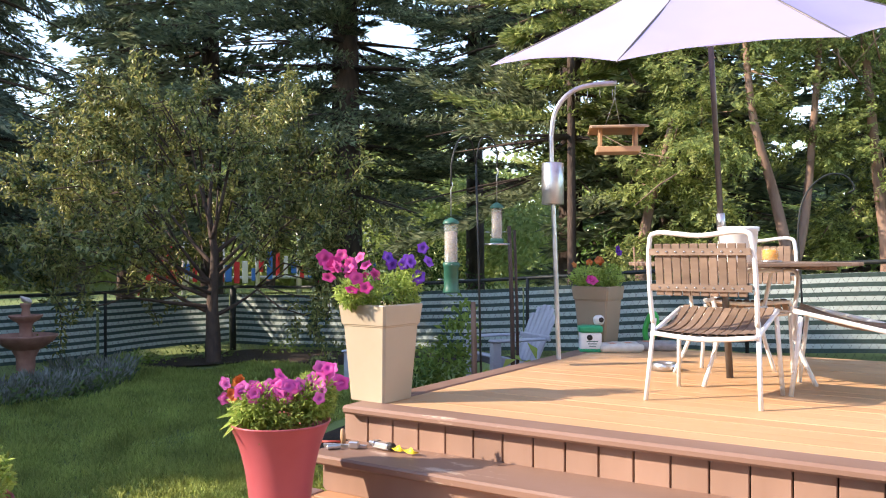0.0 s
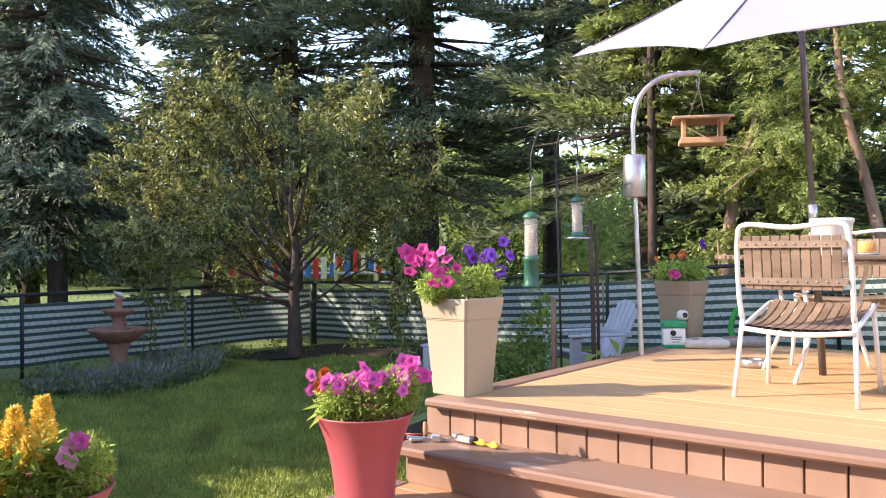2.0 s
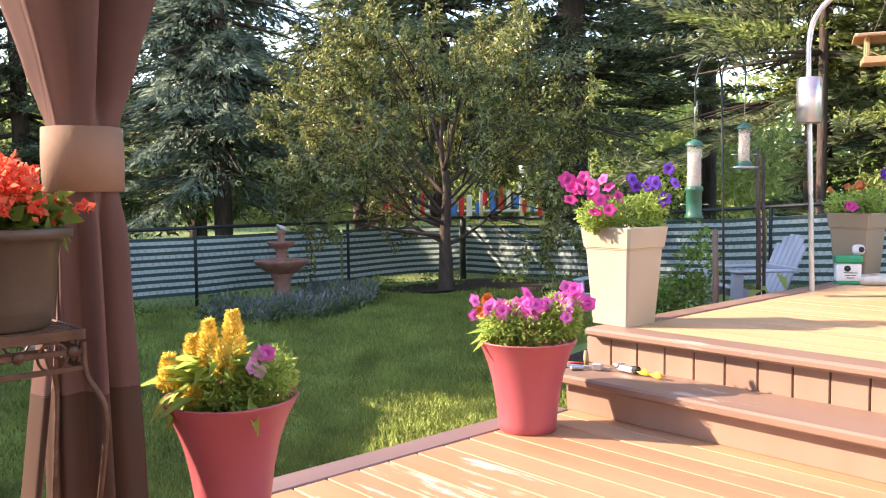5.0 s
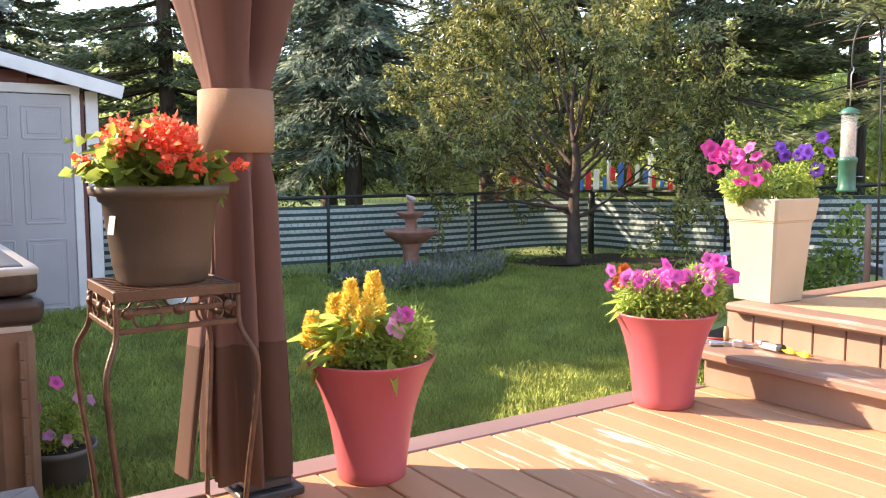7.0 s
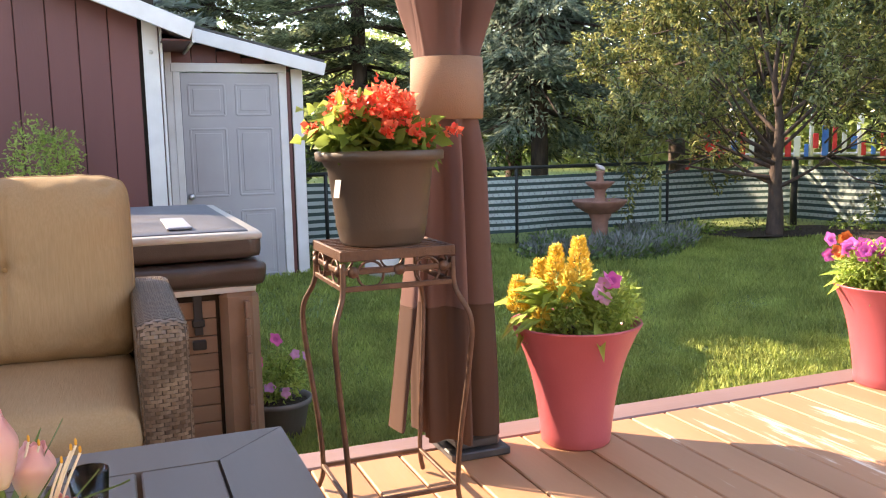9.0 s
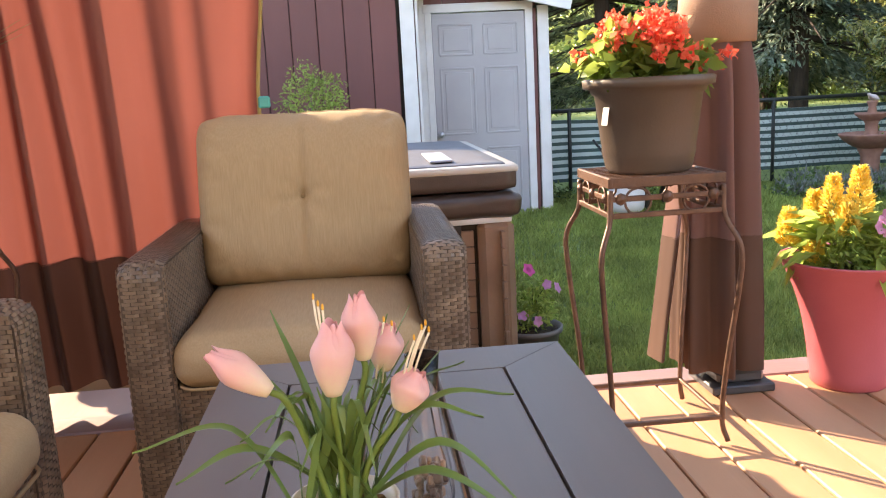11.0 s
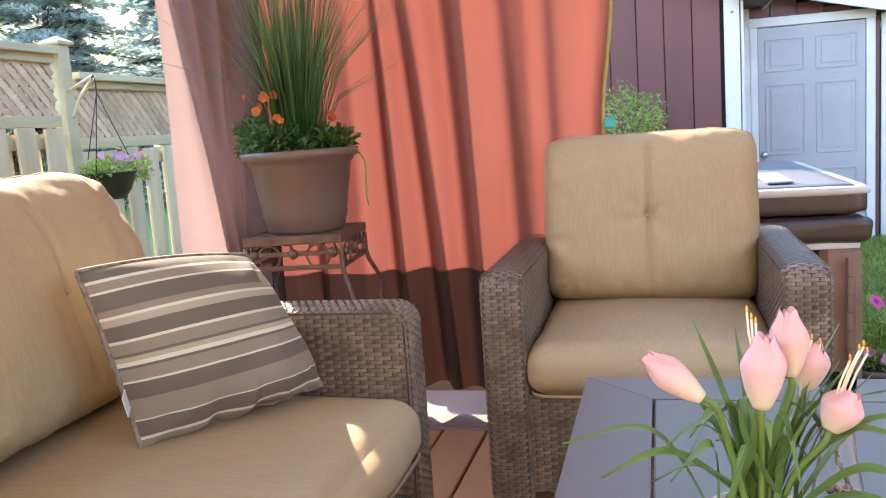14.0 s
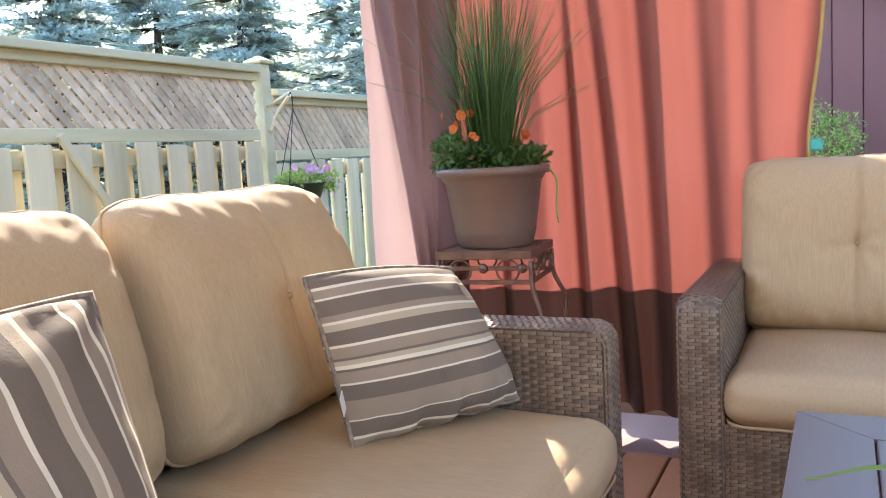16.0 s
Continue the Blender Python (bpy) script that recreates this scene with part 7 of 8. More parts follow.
def tulip_material():
    m, nt, b = nodes_of("tulip_blend")
    L = nt.links.new
    tc = nt.nodes.new("ShaderNodeTexCoord")
    sp = nt.nodes.new("ShaderNodeSeparateXYZ")
    L(tc.outputs["Generated"], sp.inputs[0])
    nz = nt.nodes.new("ShaderNodeTexNoise")
    nz.inputs["Scale"].default_value = 9
    L(tc.outputs["Generated"], nz.inputs["Vector"])
    ad = nt.nodes.new("ShaderNodeMath")
    ad.operation = "MULTIPLY_ADD"
    ad.inputs[1].default_value = 0.25
    L(nz.outputs["Fac"], ad.inputs[0])
    L(sp.outputs[2], ad.inputs[2])
    rp = nt.nodes.new("ShaderNodeValToRGB")
    cr = rp.color_ramp
    cr.elements[0].position, cr.elements[0].color = 0.12, (0.82, 0.72, 0.50, 1)
    cr.elements[1].position, cr.elements[1].color = 0.62, (0.84, 0.55, 0.49, 1)
    e = cr.elements.new(1.0)
    e.color = (0.85, 0.47, 0.47, 1)
    L(ad.outputs[0], rp.inputs["Fac"])
    L(rp.outputs["Color"], b.inputs["Base Color"])
    b.inputs["Roughness"].default_value = 0.5
    tr = nt.nodes.new("ShaderNodeBsdfTranslucent")
    L(rp.outputs["Color"], tr.inputs["Color"])
    mx = nt.nodes.new("ShaderNodeMixShader")
    mx.inputs[0].default_value = 0.25
    L(b.outputs[0], mx.inputs[1])
    L(tr.outputs[0], mx.inputs[2])
    L(mx.outputs[0], nt.nodes["Material Output"].inputs["Surface"])
    return m


M_TULIPX = tulip_material()


def tulip_head(r=0.024, h=0.072, turn=0.0, close=0.45):
    """A closed cup of three petals with rounded tips."""
    g = Geo()
    n, m = 36, 14
    pts, fs = [], []
    for j in range(m + 1):
        t = j / m
        q = r * (0.22 + 0.83 * math.sin(math.pi * (0.04 + 0.60 * t)) ** 0.75) * (1 - (1 - close) * soft(0.55, 1.0, t))
        for i in range(n):
            a = 2 * math.pi * i / n
            lobe = abs(math.cos(1.5 * (a - turn)))
            k = 1 + 0.13 * t * (lobe - 0.5)
            z = h * t * (1 - 0.24 * t * t * (1 - lobe ** 0.7))
            pts.append((q * k * math.cos(a), q * k * math.sin(a), z))
    for j in range(m):
        for i in range(n):
            i2 = (i + 1) % n
            fs.append((j * n + i, j * n + i2, (j + 1) * n + i2, (j + 1) * n + i))
    fs.append(tuple(range(n))[::-1])
    return g.add(pts, fs, None, True)


def build_tulips():
    root = thing("tulip_pot", on(-0.965, -0.30, 0.46, 90), "white ceramic pot of pink artificial tulips on the coffee table", "potted plant")
    part("pot", Geo().lathe([(0.001, 0), (0.045, 0), (0.048, 0.004), (0.0565, 0.088), (0.058, 0.094), (0.0545, 0.095), (0.051, 0.072)], 40), M_CERAMIC, root)
    g = Geo()

    def moss(u, v):
        a, q = u * 6.28319, v
        return (0.052 * q * math.cos(a), 0.052 * q * math.sin(a), 0.076 + 0.010 * (1 - q) + 0.006 * noise.noise(Vector((math.cos(a) * q * 4, math.sin(a) * q * 4, 0))))
    g.grid(moss, 36, 8, None, True, True)
    part("moss", g, M_MOSS, root, "brown dried moss")
    # heads: foot and tip (x across, z over the table), depth, girth
    heads = [((-0.058, 0.236), (-0.112, 0.279), -0.055, 0.0165), ((-0.001, 0.219), (0.002, 0.294), -0.03, 0.0215), ((0.03, 0.243), (0.029, 0.312), 0, 0.0188), ((0.063, 0.194), (0.083, 0.234), -0.02, 0.0200), ((0.049, 0.22), (0.057, 0.27), 0.03, 0.0195)]
    for i, ((x, z), (x2, z2), y, girth) in enumerate(heads):
        dv = Vector((x2 - x, 0.0, z2 - z))
        h = dv.length
        dv.normalize()
        q = dv.to_track_quat("Z", "Y").to_matrix().to_4x4()
        mm = Matrix.Translation((x, y, z)) @ q
        hd = part("tulip_head", tulip_head(girth, h, 0.3 * i), M_TULIPX, root, "pink and cream tulip head", mm)
        part("inner_petal", tulip_head(girth * 0.86, h * 0.97, 0.3 * i + 1.05, 0.35), M_TULIPX, hd)
        part("stalk", Geo().tube(arc([(x * 0.15, y * 0.2, 0.08), (x * 0.5, y * 0.5, 0.08 + (z - 0.08) * 0.55), (x - dv.x * 0.018, y, z - dv.z * 0.018), (x, y, z)], 6), 0.0035, 6), M_STEM, root)
    # long blades: way across, reach, height of the arch, where the tip ends
    rng = random.Random(9)
    spec = [(-0.20, -0.02, 0.173, 0.185), (-0.16, -0.03, 0.141, 0.165), (-0.109, -0.05, 0.147, 0.155), (0.185, 0.02, 0.185, 0.19), (0.193, -0.03, 0.072, 0.155), (0.176, -0.05, 0.083, 0.13), (-0.062, 0.03, 0.294, 0.20), (0.134, 0.02, 0.226, 0.20), (0.145, -0.03, 0.183, 0.19), (0.081, 0.03, 0.289, 0.20)]
    for k in range(32):
        a = rng.uniform(0, 6.28)
        rad = rng.uniform(0.04, 0.13)
        spec.append((rad * math.cos(a), rad * 0.7 * math.sin(a), rng.uniform(0.13, 0.27), rng.uniform(0.15, 0.21)))
    for x, y, zt, zm in spec:
        b = Vector((rng.gauss(0, 0.018), rng.gauss(0, 0.015), 0.078))
        e = Vector((x, y, zt))
        m = Vector((x * 0.52, y * 0.52, max(zm, 0.09 + (zt - 0.09) * 0.62)))
        path = [Vector(q) for q in arc([tuple(b), tuple(m), tuple(e)], 8)]
        g = Geo()
        n = len(path) - 1
        pts, fs = [], []
        side = Vector((-(e - b).y, (e - b).x, 0))
        side = side.normalized() if side.length > 1e-4 else Vector((1, 0, 0))
        side = (side + Vector((0, 0, rng.uniform(-0.8, 0.8)))).normalized()
        for i, p in enumerate(path):
            t = i / n
            w = 0.0043 * (0.75 + 0.55 * math.sin(math.pi * min(1, 0.15 + 0.7 * t))) * (1 - t ** 4 * 0.85)
            pts += [tuple(p - side * w), tuple(p + Vector((0, 0, -0.0018))), tuple(p + side * w)]
        for i in range(n):
            fs += [(3 * i, 3 * i + 1, 3 * i + 4, 3 * i + 3), (3 * i + 1, 3 * i + 2, 3 * i + 5, 3 * i + 4)]
        g.add(pts, fs, None, True)
        part("leaf_blade", g, M_BLADEG, root)
    # stamens
    for x, y, z in ((-0.013, -0.03, 0.315), (-0.009, -0.03, 0.308), (-0.005, -0.03, 0.304), (0.053, 0.02, 0.274), (0.061, 0.02, 0.269), (0.081, -0.02, 0.264), (0.089, -0.02, 0.274), (0.093, -0.02, 0.278), (0.096, -0.02, 0.271)):
        part("stamen", Geo().tube([(x * 0.7 + 0.004, y, z - 0.06), (x * 0.9, y, z - 0.02), (x, y, z)], 0.0012, 5), M_CREAMT, root)
        part("anther", Geo().lathe([(0.0004, 0), (0.0013, 0.0015), (0.0012, 0.005), (0.0004, 0.0065)], 8, pose(x, y, z)), M_AMBER, root, "amber anther")
    return root


build_tulips()


def build_vase():
    root = thing("glass_vase", on(-1.08, -0.205, 0.46), "clear glass vase of brown pebbles on the coffee table", "vase")
    prof = [(0.001, 0.0), (0.022, 0.0), (0.028, 0.010), (0.031, 0.035), (0.028, 0.07), (0.020, 0.115), (0.016, 0.16), (0.020, 0.206), (0.018, 0.206), (0.0138, 0.16), (0.0175, 0.115), (0.0258, 0.07), (0.0285, 0.035), (0.0255, 0.013), (0.020, 0.005), (0.001, 0.005)]
    part("vase", Geo().lathe(prof, 32), glass("clear_glass"), root)
    mp = surface("pebble", (0.10, 0.05, 0.03), (0.36, 0.24, 0.16), 30, 0.35, objvar=0.5)
    rng = random.Random(12)
    for k in range(60):
        a, q = rng.uniform(0, 6.28), 0.020 * math.sqrt(rng.random())
        s = rng.uniform(0.004, 0.007)
        part("pebble", rounded(s * 2, s * 1.6, s * 1.2, s * 0.5, 4), mp, root, "", pose(q * math.cos(a), q * math.sin(a), 0.012 + 0.058 * rng.random(), rng.uniform(0, 90), rng.uniform(0, 90), 0))
    return root


build_vase()

# ---- white slatted garden chairs ----
def white_chair(m, label):
    root = thing("garden_chair", m, label, "chair", "garden chairs round the table")
    w, d = 0.26, 0.25
    r = 0.0125
    # one bent tube: up the back, over the top
    back = arc([(-w, 0.24, 0.40), (-w - 0.005, 0.27, 0.55), (-w + 0.005, 0.31, 0.80), (-w + 0.05, 0.32, 0.862), (0, 0.325, 0.845), (w - 0.05, 0.32, 0.862), (w - 0.005, 0.31, 0.80), (w + 0.005, 0.27, 0.55), (w, 0.24, 0.40)], 6)
    part("back_frame", Geo().tube(back, r, 8), M_METALW, root, "white enamelled tube")
    for s in (-1, 1):
        part("leg", Geo().tube([(s * w, -0.20, 0.42), (s * (w + 0.02), -0.25, 0.0)], r, 8), M_METALW, root)
        part("leg", Geo().tube([(s * w, 0.22, 0.42), (s * (w + 0.025), 0.285, 0.0)], r, 8), M_METALW, root)
        part("seat_rail", Geo().tube(arc([(s * w, -0.23, 0.450), (s * w, 0.0, 0.40), (s * w, 0.25, 0.345)], 4), r, 8), M_METALW, root)
    part("cross_rail", Geo().tube(arc([(-w, -0.23, 0.450), (0, -0.24, 0.43), (w, -0.23, 0.450)], 6), r, 8), M_METALW, root)
    part("cross_rail", Geo().tube(arc([(-w, 0.25, 0.345), (0, 0.26, 0.325), (w, 0.25, 0.345)], 6), r, 8), M_METALW, root)
    # back slats between two straps
    for k in range(10):
        x = -0.205 + 0.41 * k / 9
        y = 0.300 - 0.10 * x * x + 0.005
        part("back_slat", Geo().box((0, 0, 0), (0.0415, 0.010, 0.265), 0.003, pose(x, y, 0.675, -8, 0, 0)), M_SLAT, root)
    for z, yy in ((0.765, 0.312), (0.585, 0.283)):
        pts = [(-w + 0.01 + (2 * w - 0.02) * i / 10, yy + 0.018 - 0.10 * (-w + 2 * w * i / 10) ** 2, z) for i in range(11)]
        vs, fs = [], []
        for px, py, pz in pts:
            for dy, dz in ((-0.0035, -0.017), (0.0035, -0.017), (0.0035, 0.017), (-0.0035, 0.017)):
                vs.append((px, py + dy, pz + dz))
        for i in range(10):
            for j in range(4):
                k2 = (j + 1) % 4
                fs.append((4 * i + j, 4 * i + 4 + j, 4 * i + 4 + k2, 4 * i + k2))
        fs += [(0, 1, 2, 3), (43, 42, 41, 40)]
        g = Geo().add(vs, fs)
        st = part("back_strap", g, M_SLAT, root, "brown strap with bolts")
        for i in range(10):
            x = -0.205 + 0.41 * i / 9
            part("bolt", Geo().lathe([(0.001, 0.005), (0.005, 0.003), (0.006, 0)], 8, pose(x, yy + 0.023 - 0.10 * x * x, z, -90, 0, 0)), M_STEEL, st)
    # seat slats run front to back, dished
    for k in range(11):
        x = -0.225 + 0.45 * k / 10
        z = 0.405 + 0.25 * x * x
        g = Geo().grid(lambda u, v, x=x, z=z: (x - 0.018 + 0.036 * u, -0.235 + 0.47 * v, z + 0.051 - 0.105 * v - 0.03 * math.sin(v * math.pi)), 1, 10, None, False)
        g.grid(lambda u, v, x=x, z=z: (x - 0.018 + 0.036 * u, -0.235 + 0.47 * v, z + 0.039 - 0.105 * v - 0.03 * math.sin(v * math.pi)), 1, 10, None, False, True)
        for e in (0, 1):
            g.grid(lambda u, v, x=x, z=z, e=e: (x - 0.018 + 0.036 * e, -0.235 + 0.47 * v, z + 0.039 + 0.012 * u - 0.105 * v - 0.03 * math.sin(v * math.pi)), 1, 10, None, False, e == 0)
        part("seat_slat", g.weld(), M_SLAT, root)
    return root


ch = white_chair(on(-1.205, 4.50, UP, 180), "white tube garden chair with brown wooden slats")
copy_thing(ch, on(-1.345, 5.875, UP, 6))
copy_thing(ch, on(-0.66, 5.03, UP, -84))


# ---- slatted table under the parasol ----
PX, PY = -1.36, 5.24


def build_patio_table():
    root = thing("patio_table", on(PX + 0.105, PY - 0.01, UP, 33), "weathered slatted garden table on white tube legs", "table")
    R = 0.655
    k, x = 0, -R + 0.03
    while x < R:
        h = math.sqrt(max(0.02, R * R - x * x))
        if abs(x) < 0.03:
            h = R
        part("top_slat", Geo().box((0, 0, 0), (2 * min(h, R), 0.052, 0.020), 0.003, pose(0, x, 0.695)), M_SLAT, root)
        x += 0.060
    for y in (-0.3, 0.3):
        part("batten", Geo().box((y, 0, 0.674), (0.05, 1.1, 0.022), 0.003), M_SLAT, root)
    for sx in (-1, 1):
        for sy in (-1, 1):
            part("leg", Geo().tube(arc([(sx * 0.22, sy * 0.10, 0.66), (sx * 0.26, sy * 0.20, 0.62), (sx * 0.22, sy * 0.24, 0.3), (sx * 0.32, sy * 0.30, 0.0)], 6), 0.0125, 8), M_METALW, root)
    ring = [(0.24 * math.cos(t * 0.3927), 0.24 * math.sin(t * 0.3927), 0.655) for t in range(17)]
    part("hoop", Geo().tube(ring, 0.010, 8, None, False), M_METALW, root)
    part("brace", Geo().tube([(-0.24, -0.22, 0.42), (0.24, 0.22, 0.42)], 0.008, 6), M_METALW, root)
    part("brace", Geo().tube([(-0.24, 0.22, 0.42), (0.24, -0.22, 0.42)], 0.008, 6), M_METALW, root)
    return root


build_patio_table()
tr = thing("white_bucket", on(-1.236, 5.10, UP + 0.706), "round white plastic bucket on the patio table", "bucket")
part("body", Geo().lathe([(0.001, 0), (0.092, 0), (0.096, 0.004), (0.110, 0.18), (0.117, 0.185), (0.117, 0.205), (0.110, 0.208), (0.105, 0.19), (0.09, 0.01), (0.001, 0.008)], 32), M_METALW, tr)
jar = thing("candle_jar", on(-1.046, 5.044, UP + 0.706), "orange candle jar on the patio table", "candle")
part("dish", Geo().lathe([(0.001, 0), (0.06, 0), (0.066, 0.008), (0.06, 0.010), (0.001, 0.006)], 24), M_STEEL, jar)
part("jar", Geo().lathe([(0.001, 0.008), (0.045, 0.008), (0.048, 0.02), (0.048, 0.075), (0.044, 0.080), (0.044, 0.02), (0.001, 0.014)], 24), clear_plastic("jar_glass", (0.9, 0.7, 0.4)), jar)
part("wax", Geo().lathe([(0.001, 0.016), (0.0425, 0.016), (0.0425, 0.070), (0.001, 0.072)], 20), surface("orange_wax", (0.80, 0.30, 0.02), (0.88, 0.42, 0.05), 8, 0.4), jar)


# ---- parasol ----
def build_parasol():
    root = thing("parasol", D @ pose(0, 0, 0), "lavender cloth parasol on a dark steel pole", "parasol")
    mv = leafy("lavender_cloth", (0.50, 0.47, 0.72), (0.50, 0.47, 0.72), 0.4, 0.75, 0.05, tcol=(0.58, 0.52, 0.80), spec=0.1)
    inv = D.inverted()
    foot, head = Vector((1.745, 5.12, UP)), Vector((1.60, 5.10, 2.96))
    a, b = inv @ foot, inv @ head
    part("pole", Geo().tube([tuple(a), tuple(a.lerp(b, 0.38))], 0.021, 12), M_POLE, root)
    part("pole", Geo().tube([tuple(a.lerp(b, 0.37)), tuple(b)], 0.017, 12), M_POLE, root)
    part("collar", Geo().tube([tuple(a.lerp(b, 0.345)), tuple(a.lerp(b, 0.385))], 0.026, 12), M_STEEL, root, "steel pole collar")
    part("collar", Geo().tube([tuple(a.lerp(b, 0.775)), tuple(a.lerp(b, 0.80))], 0.027, 12), M_METALW, root, "white runner collar")
    zs = [2.21, 2.035, 2.09, 2.30, 2.55, 2.75, 2.75, 2.50]
    rim = []
    for k in range(8):
        t = radians(190 + 45 * k)
        rim.append(inv @ Vector((1.60 + 1.34 * math.cos(t), 5.10 + 1.34 * math.sin(t), zs[k])))
    for k in range(8):
        p, q = rim[k], rim[(k + 1) % 8]

        def fn(u, v, p=p, q=q):
            e = p.lerp(q, u)
            o = b.lerp(e, v)
            sag = 0.05 * math.sin(math.pi * u) * v + 0.05 * math.sin(math.pi * v)
            edge = e.lerp(b, 0.03 * math.sin(math.pi * u))
            o = b.lerp(edge, v)
            o.z -= sag * 0.6 if v < 1 else 0.03 * math.sin(math.pi * u) - 0.045 * math.sin(math.pi * u)
            return tuple(o)
        part("canopy_panel", Geo().grid(fn, 10, 14), mv, root)
        part("rib", Geo().tube([tuple(b + Vector((0, 0, -0.02))), tuple(b.lerp(p, 0.5) + Vector((0, 0, -0.035))), tuple(p + Vector((0, 0, -0.005)))], 0.006, 6), M_POLE, root)
    part("finial", Geo().lathe([(0.001, 0.06), (0.02, 0.05), (0.028, 0.02), (0.03, -0.01)], 12, Matrix.Translation(b)), M_POLE, root)
    return root


build_parasol()


# ---- bird pole with baffle and hopper ----
def build_bird_pole():
    root = thing("bird_pole", pose(0, 0, 0), "arched steel bird feeder pole with a cylindrical baffle", "bird pole")
    path = arc([(0.835, 6.04, 0.2), (0.81, 6.04, 1.0), (0.783, 6.035, 1.80), (0.786, 6.035, 2.02), (0.82, 6.03, 2.16), (0.91, 6.03, 2.27), (1.04, 6.03, 2.325), (1.25, 6.03, 2.345)], 6)
    part("pole", Geo().tube(path, 0.018, 10), M_STEEL, root)
    part("baffle", Geo().lathe([(0.02, 0.30), (0.076, 0.298), (0.080, 0.292), (0.080, 0.006), (0.076, 0.0), (0.074, 0.006), (0.074, 0.28)], 32, pose(0.790, 6.035, 1.472)), M_STEEL, root, "shiny galvanised baffle tube")
    for k in range(4):
        x = 0.95 + 0.09 * k
        part("hook", Geo().tube([(x, 6.03, 2.30), (x, 6.03, 2.26), (x + 0.006, 6.03, 2.24 - 0.02 * (k % 2))], 0.003, 5), M_STEEL, root)
    return root


build_bird_pole()
M_HOPPER = surface("hopper_wood", (0.40, 0.23, 0.12), (0.52, 0.32, 0.18), 14, 0.6, bump=0.3, stretch=(0.15, 1, 1), objvar=0.1)


def build_hopper():
    root = thing("bird_house_feeder", pose(1.27, 6.10, 1.845, 0, 0, -6), "wooden hopper bird feeder hanging from the pole", "bird feeder")
    part("tray", Geo().box((0, 0, 0.022), (0.31, 0.20, 0.042), 0.004), M_HOPPER, root)
    for x in (-0.125, 0.125):
        part("end_board", Geo().box((x, 0, 0.11), (0.022, 0.15, 0.14), 0.003), M_HOPPER, root)
    part("roof_board", Geo().box((0, -0.072, 0.200), (0.40, 0.17, 0.016), 0.003, pose(0, 0, 0, 0, 0, 0) @ pose(0, 0, 0, 10)), surface("roof_wood", (0.36, 0.25, 0.16), (0.48, 0.36, 0.25), 12, 0.7, stretch=(0.2, 1, 1)), root)
    part("roof_board", Geo().box((0, 0.072, 0.200), (0.40, 0.17, 0.016), 0.003, pose(0, 0, 0, -10)), M_HOPPER, root)
    for x in (-0.09, 0.02):
        part("wire", Geo().tube([(x, 0, 0.20), (-0.02, -0.02, 0.40), (-0.02, -0.06, 0.49)], 0.0025, 5), M_STEEL, root)
    return root


build_hopper()
M_GREENF = surface("green_feeder_cap", (0.02, 0.09, 0.06), (0.035, 0.13, 0.09), 12, 0.4)


def tube_feeder(m, label, r, h, tray, base):
    root = thing("tube_feeder", m, label, "bird feeder", "hanging tube feeders")
    part("tube", Geo().lathe([(r, 0.03), (r, h), (r - 0.003, h), (r - 0.003, 0.03)], 20), clear_plastic("feeder_plastic", (0.75, 0.80, 0.76)), root)
    part("seed", Geo().lathe([(0.001, base), (r - 0.006, base), (r - 0.006, h * 0.86), (0.001, h * 0.88)], 16), surface("bird_seed", (0.16, 0.10, 0.07), (0.55, 0.44, 0.32), 110, 0.8, bump=1.0, bump_scale=200), root)
    part("cap", Geo().lathe([(r + 0.010, h - 0.010), (r + 0.010, h), (r - 0.004, h + 0.016), (0.012, h + 0.03), (0.001, h + 0.034)], 20), M_GREENF, root, "dark green cap")
    part("base", Geo().lathe([(0.001, 0), (r + 0.010, 0), (r + 0.012, 0.012), (r + 0.003, 0.03), (r + 0.003, base - 0.03), (r + 0.010, base - 0.025), (r + 0.010, base), (r + 0.002, base + 0.004)], 20), M_GREENF, root)
    part("hanger", Geo().tube([(0, 0, h + 0.04), (0, 0, h + 0.22), (0.012, 0, h + 0.25), (0, 0, h + 0.28)], 0.004, 6), M_STEEL, root)
    for k in range(4):
        a = k * 1.571
        part("perch", Geo().tube([(r * math.cos(a), r * math.sin(a), 0.09 + 0.1 * (k % 2)), ((r + 0.04) * math.cos(a), (r + 0.04) * math.sin(a), 0.09 + 0.1 * (k % 2))], 0.003, 5), M_STEEL, root)
    if tray:
        part("tray", Geo().lathe([(0.001, -0.004), (r + 0.05, -0.004), (r + 0.055, 0.008), (r + 0.05, 0.006), (0.001, 0.004)], 20), M_STEEL, root)
    return root


tube_feeder(pose(0.054, 5.60, 0.86), "green capped tube bird feeder with brown seed", 0.046, 0.47, False, 0.20)
tube_feeder(pose(0.385, 6.00, 1.185), "clear tube bird feeder with a steel tray", 0.040, 0.27, True, 0.04)
cr = thing("shepherd_hook", pose(0, 0, 0), "thin dark double shepherd hook holding bird feeders", "garden hook")
part("pole", Geo().tube([(0.275, 6.0, -0.1), (0.255, 6.0, 1.0), (0.236, 5.99, 1.80)], 0.008, 6), M_WIRE, cr)
part("crook", Geo().tube(arc([(0.236, 5.99, 1.78), (0.27, 5.99, 1.93), (0.34, 6.0, 1.95), (0.385, 6.0, 1.86), (0.388, 6.0, 1.73)], 5), 0.006, 6), M_WIRE, cr)
part("crook", Geo().tube(arc([(0.236, 5.99, 1.76), (0.20, 5.85, 1.90), (0.12, 5.68, 1.90), (0.062, 5.60, 1.75), (0.054, 5.60, 1.57)], 5), 0.006, 6), M_WIRE, cr)
cr = thing("shepherd_hook", pose(0, 0, 0), "curled dark garden hook behind the chairs", "garden hook")
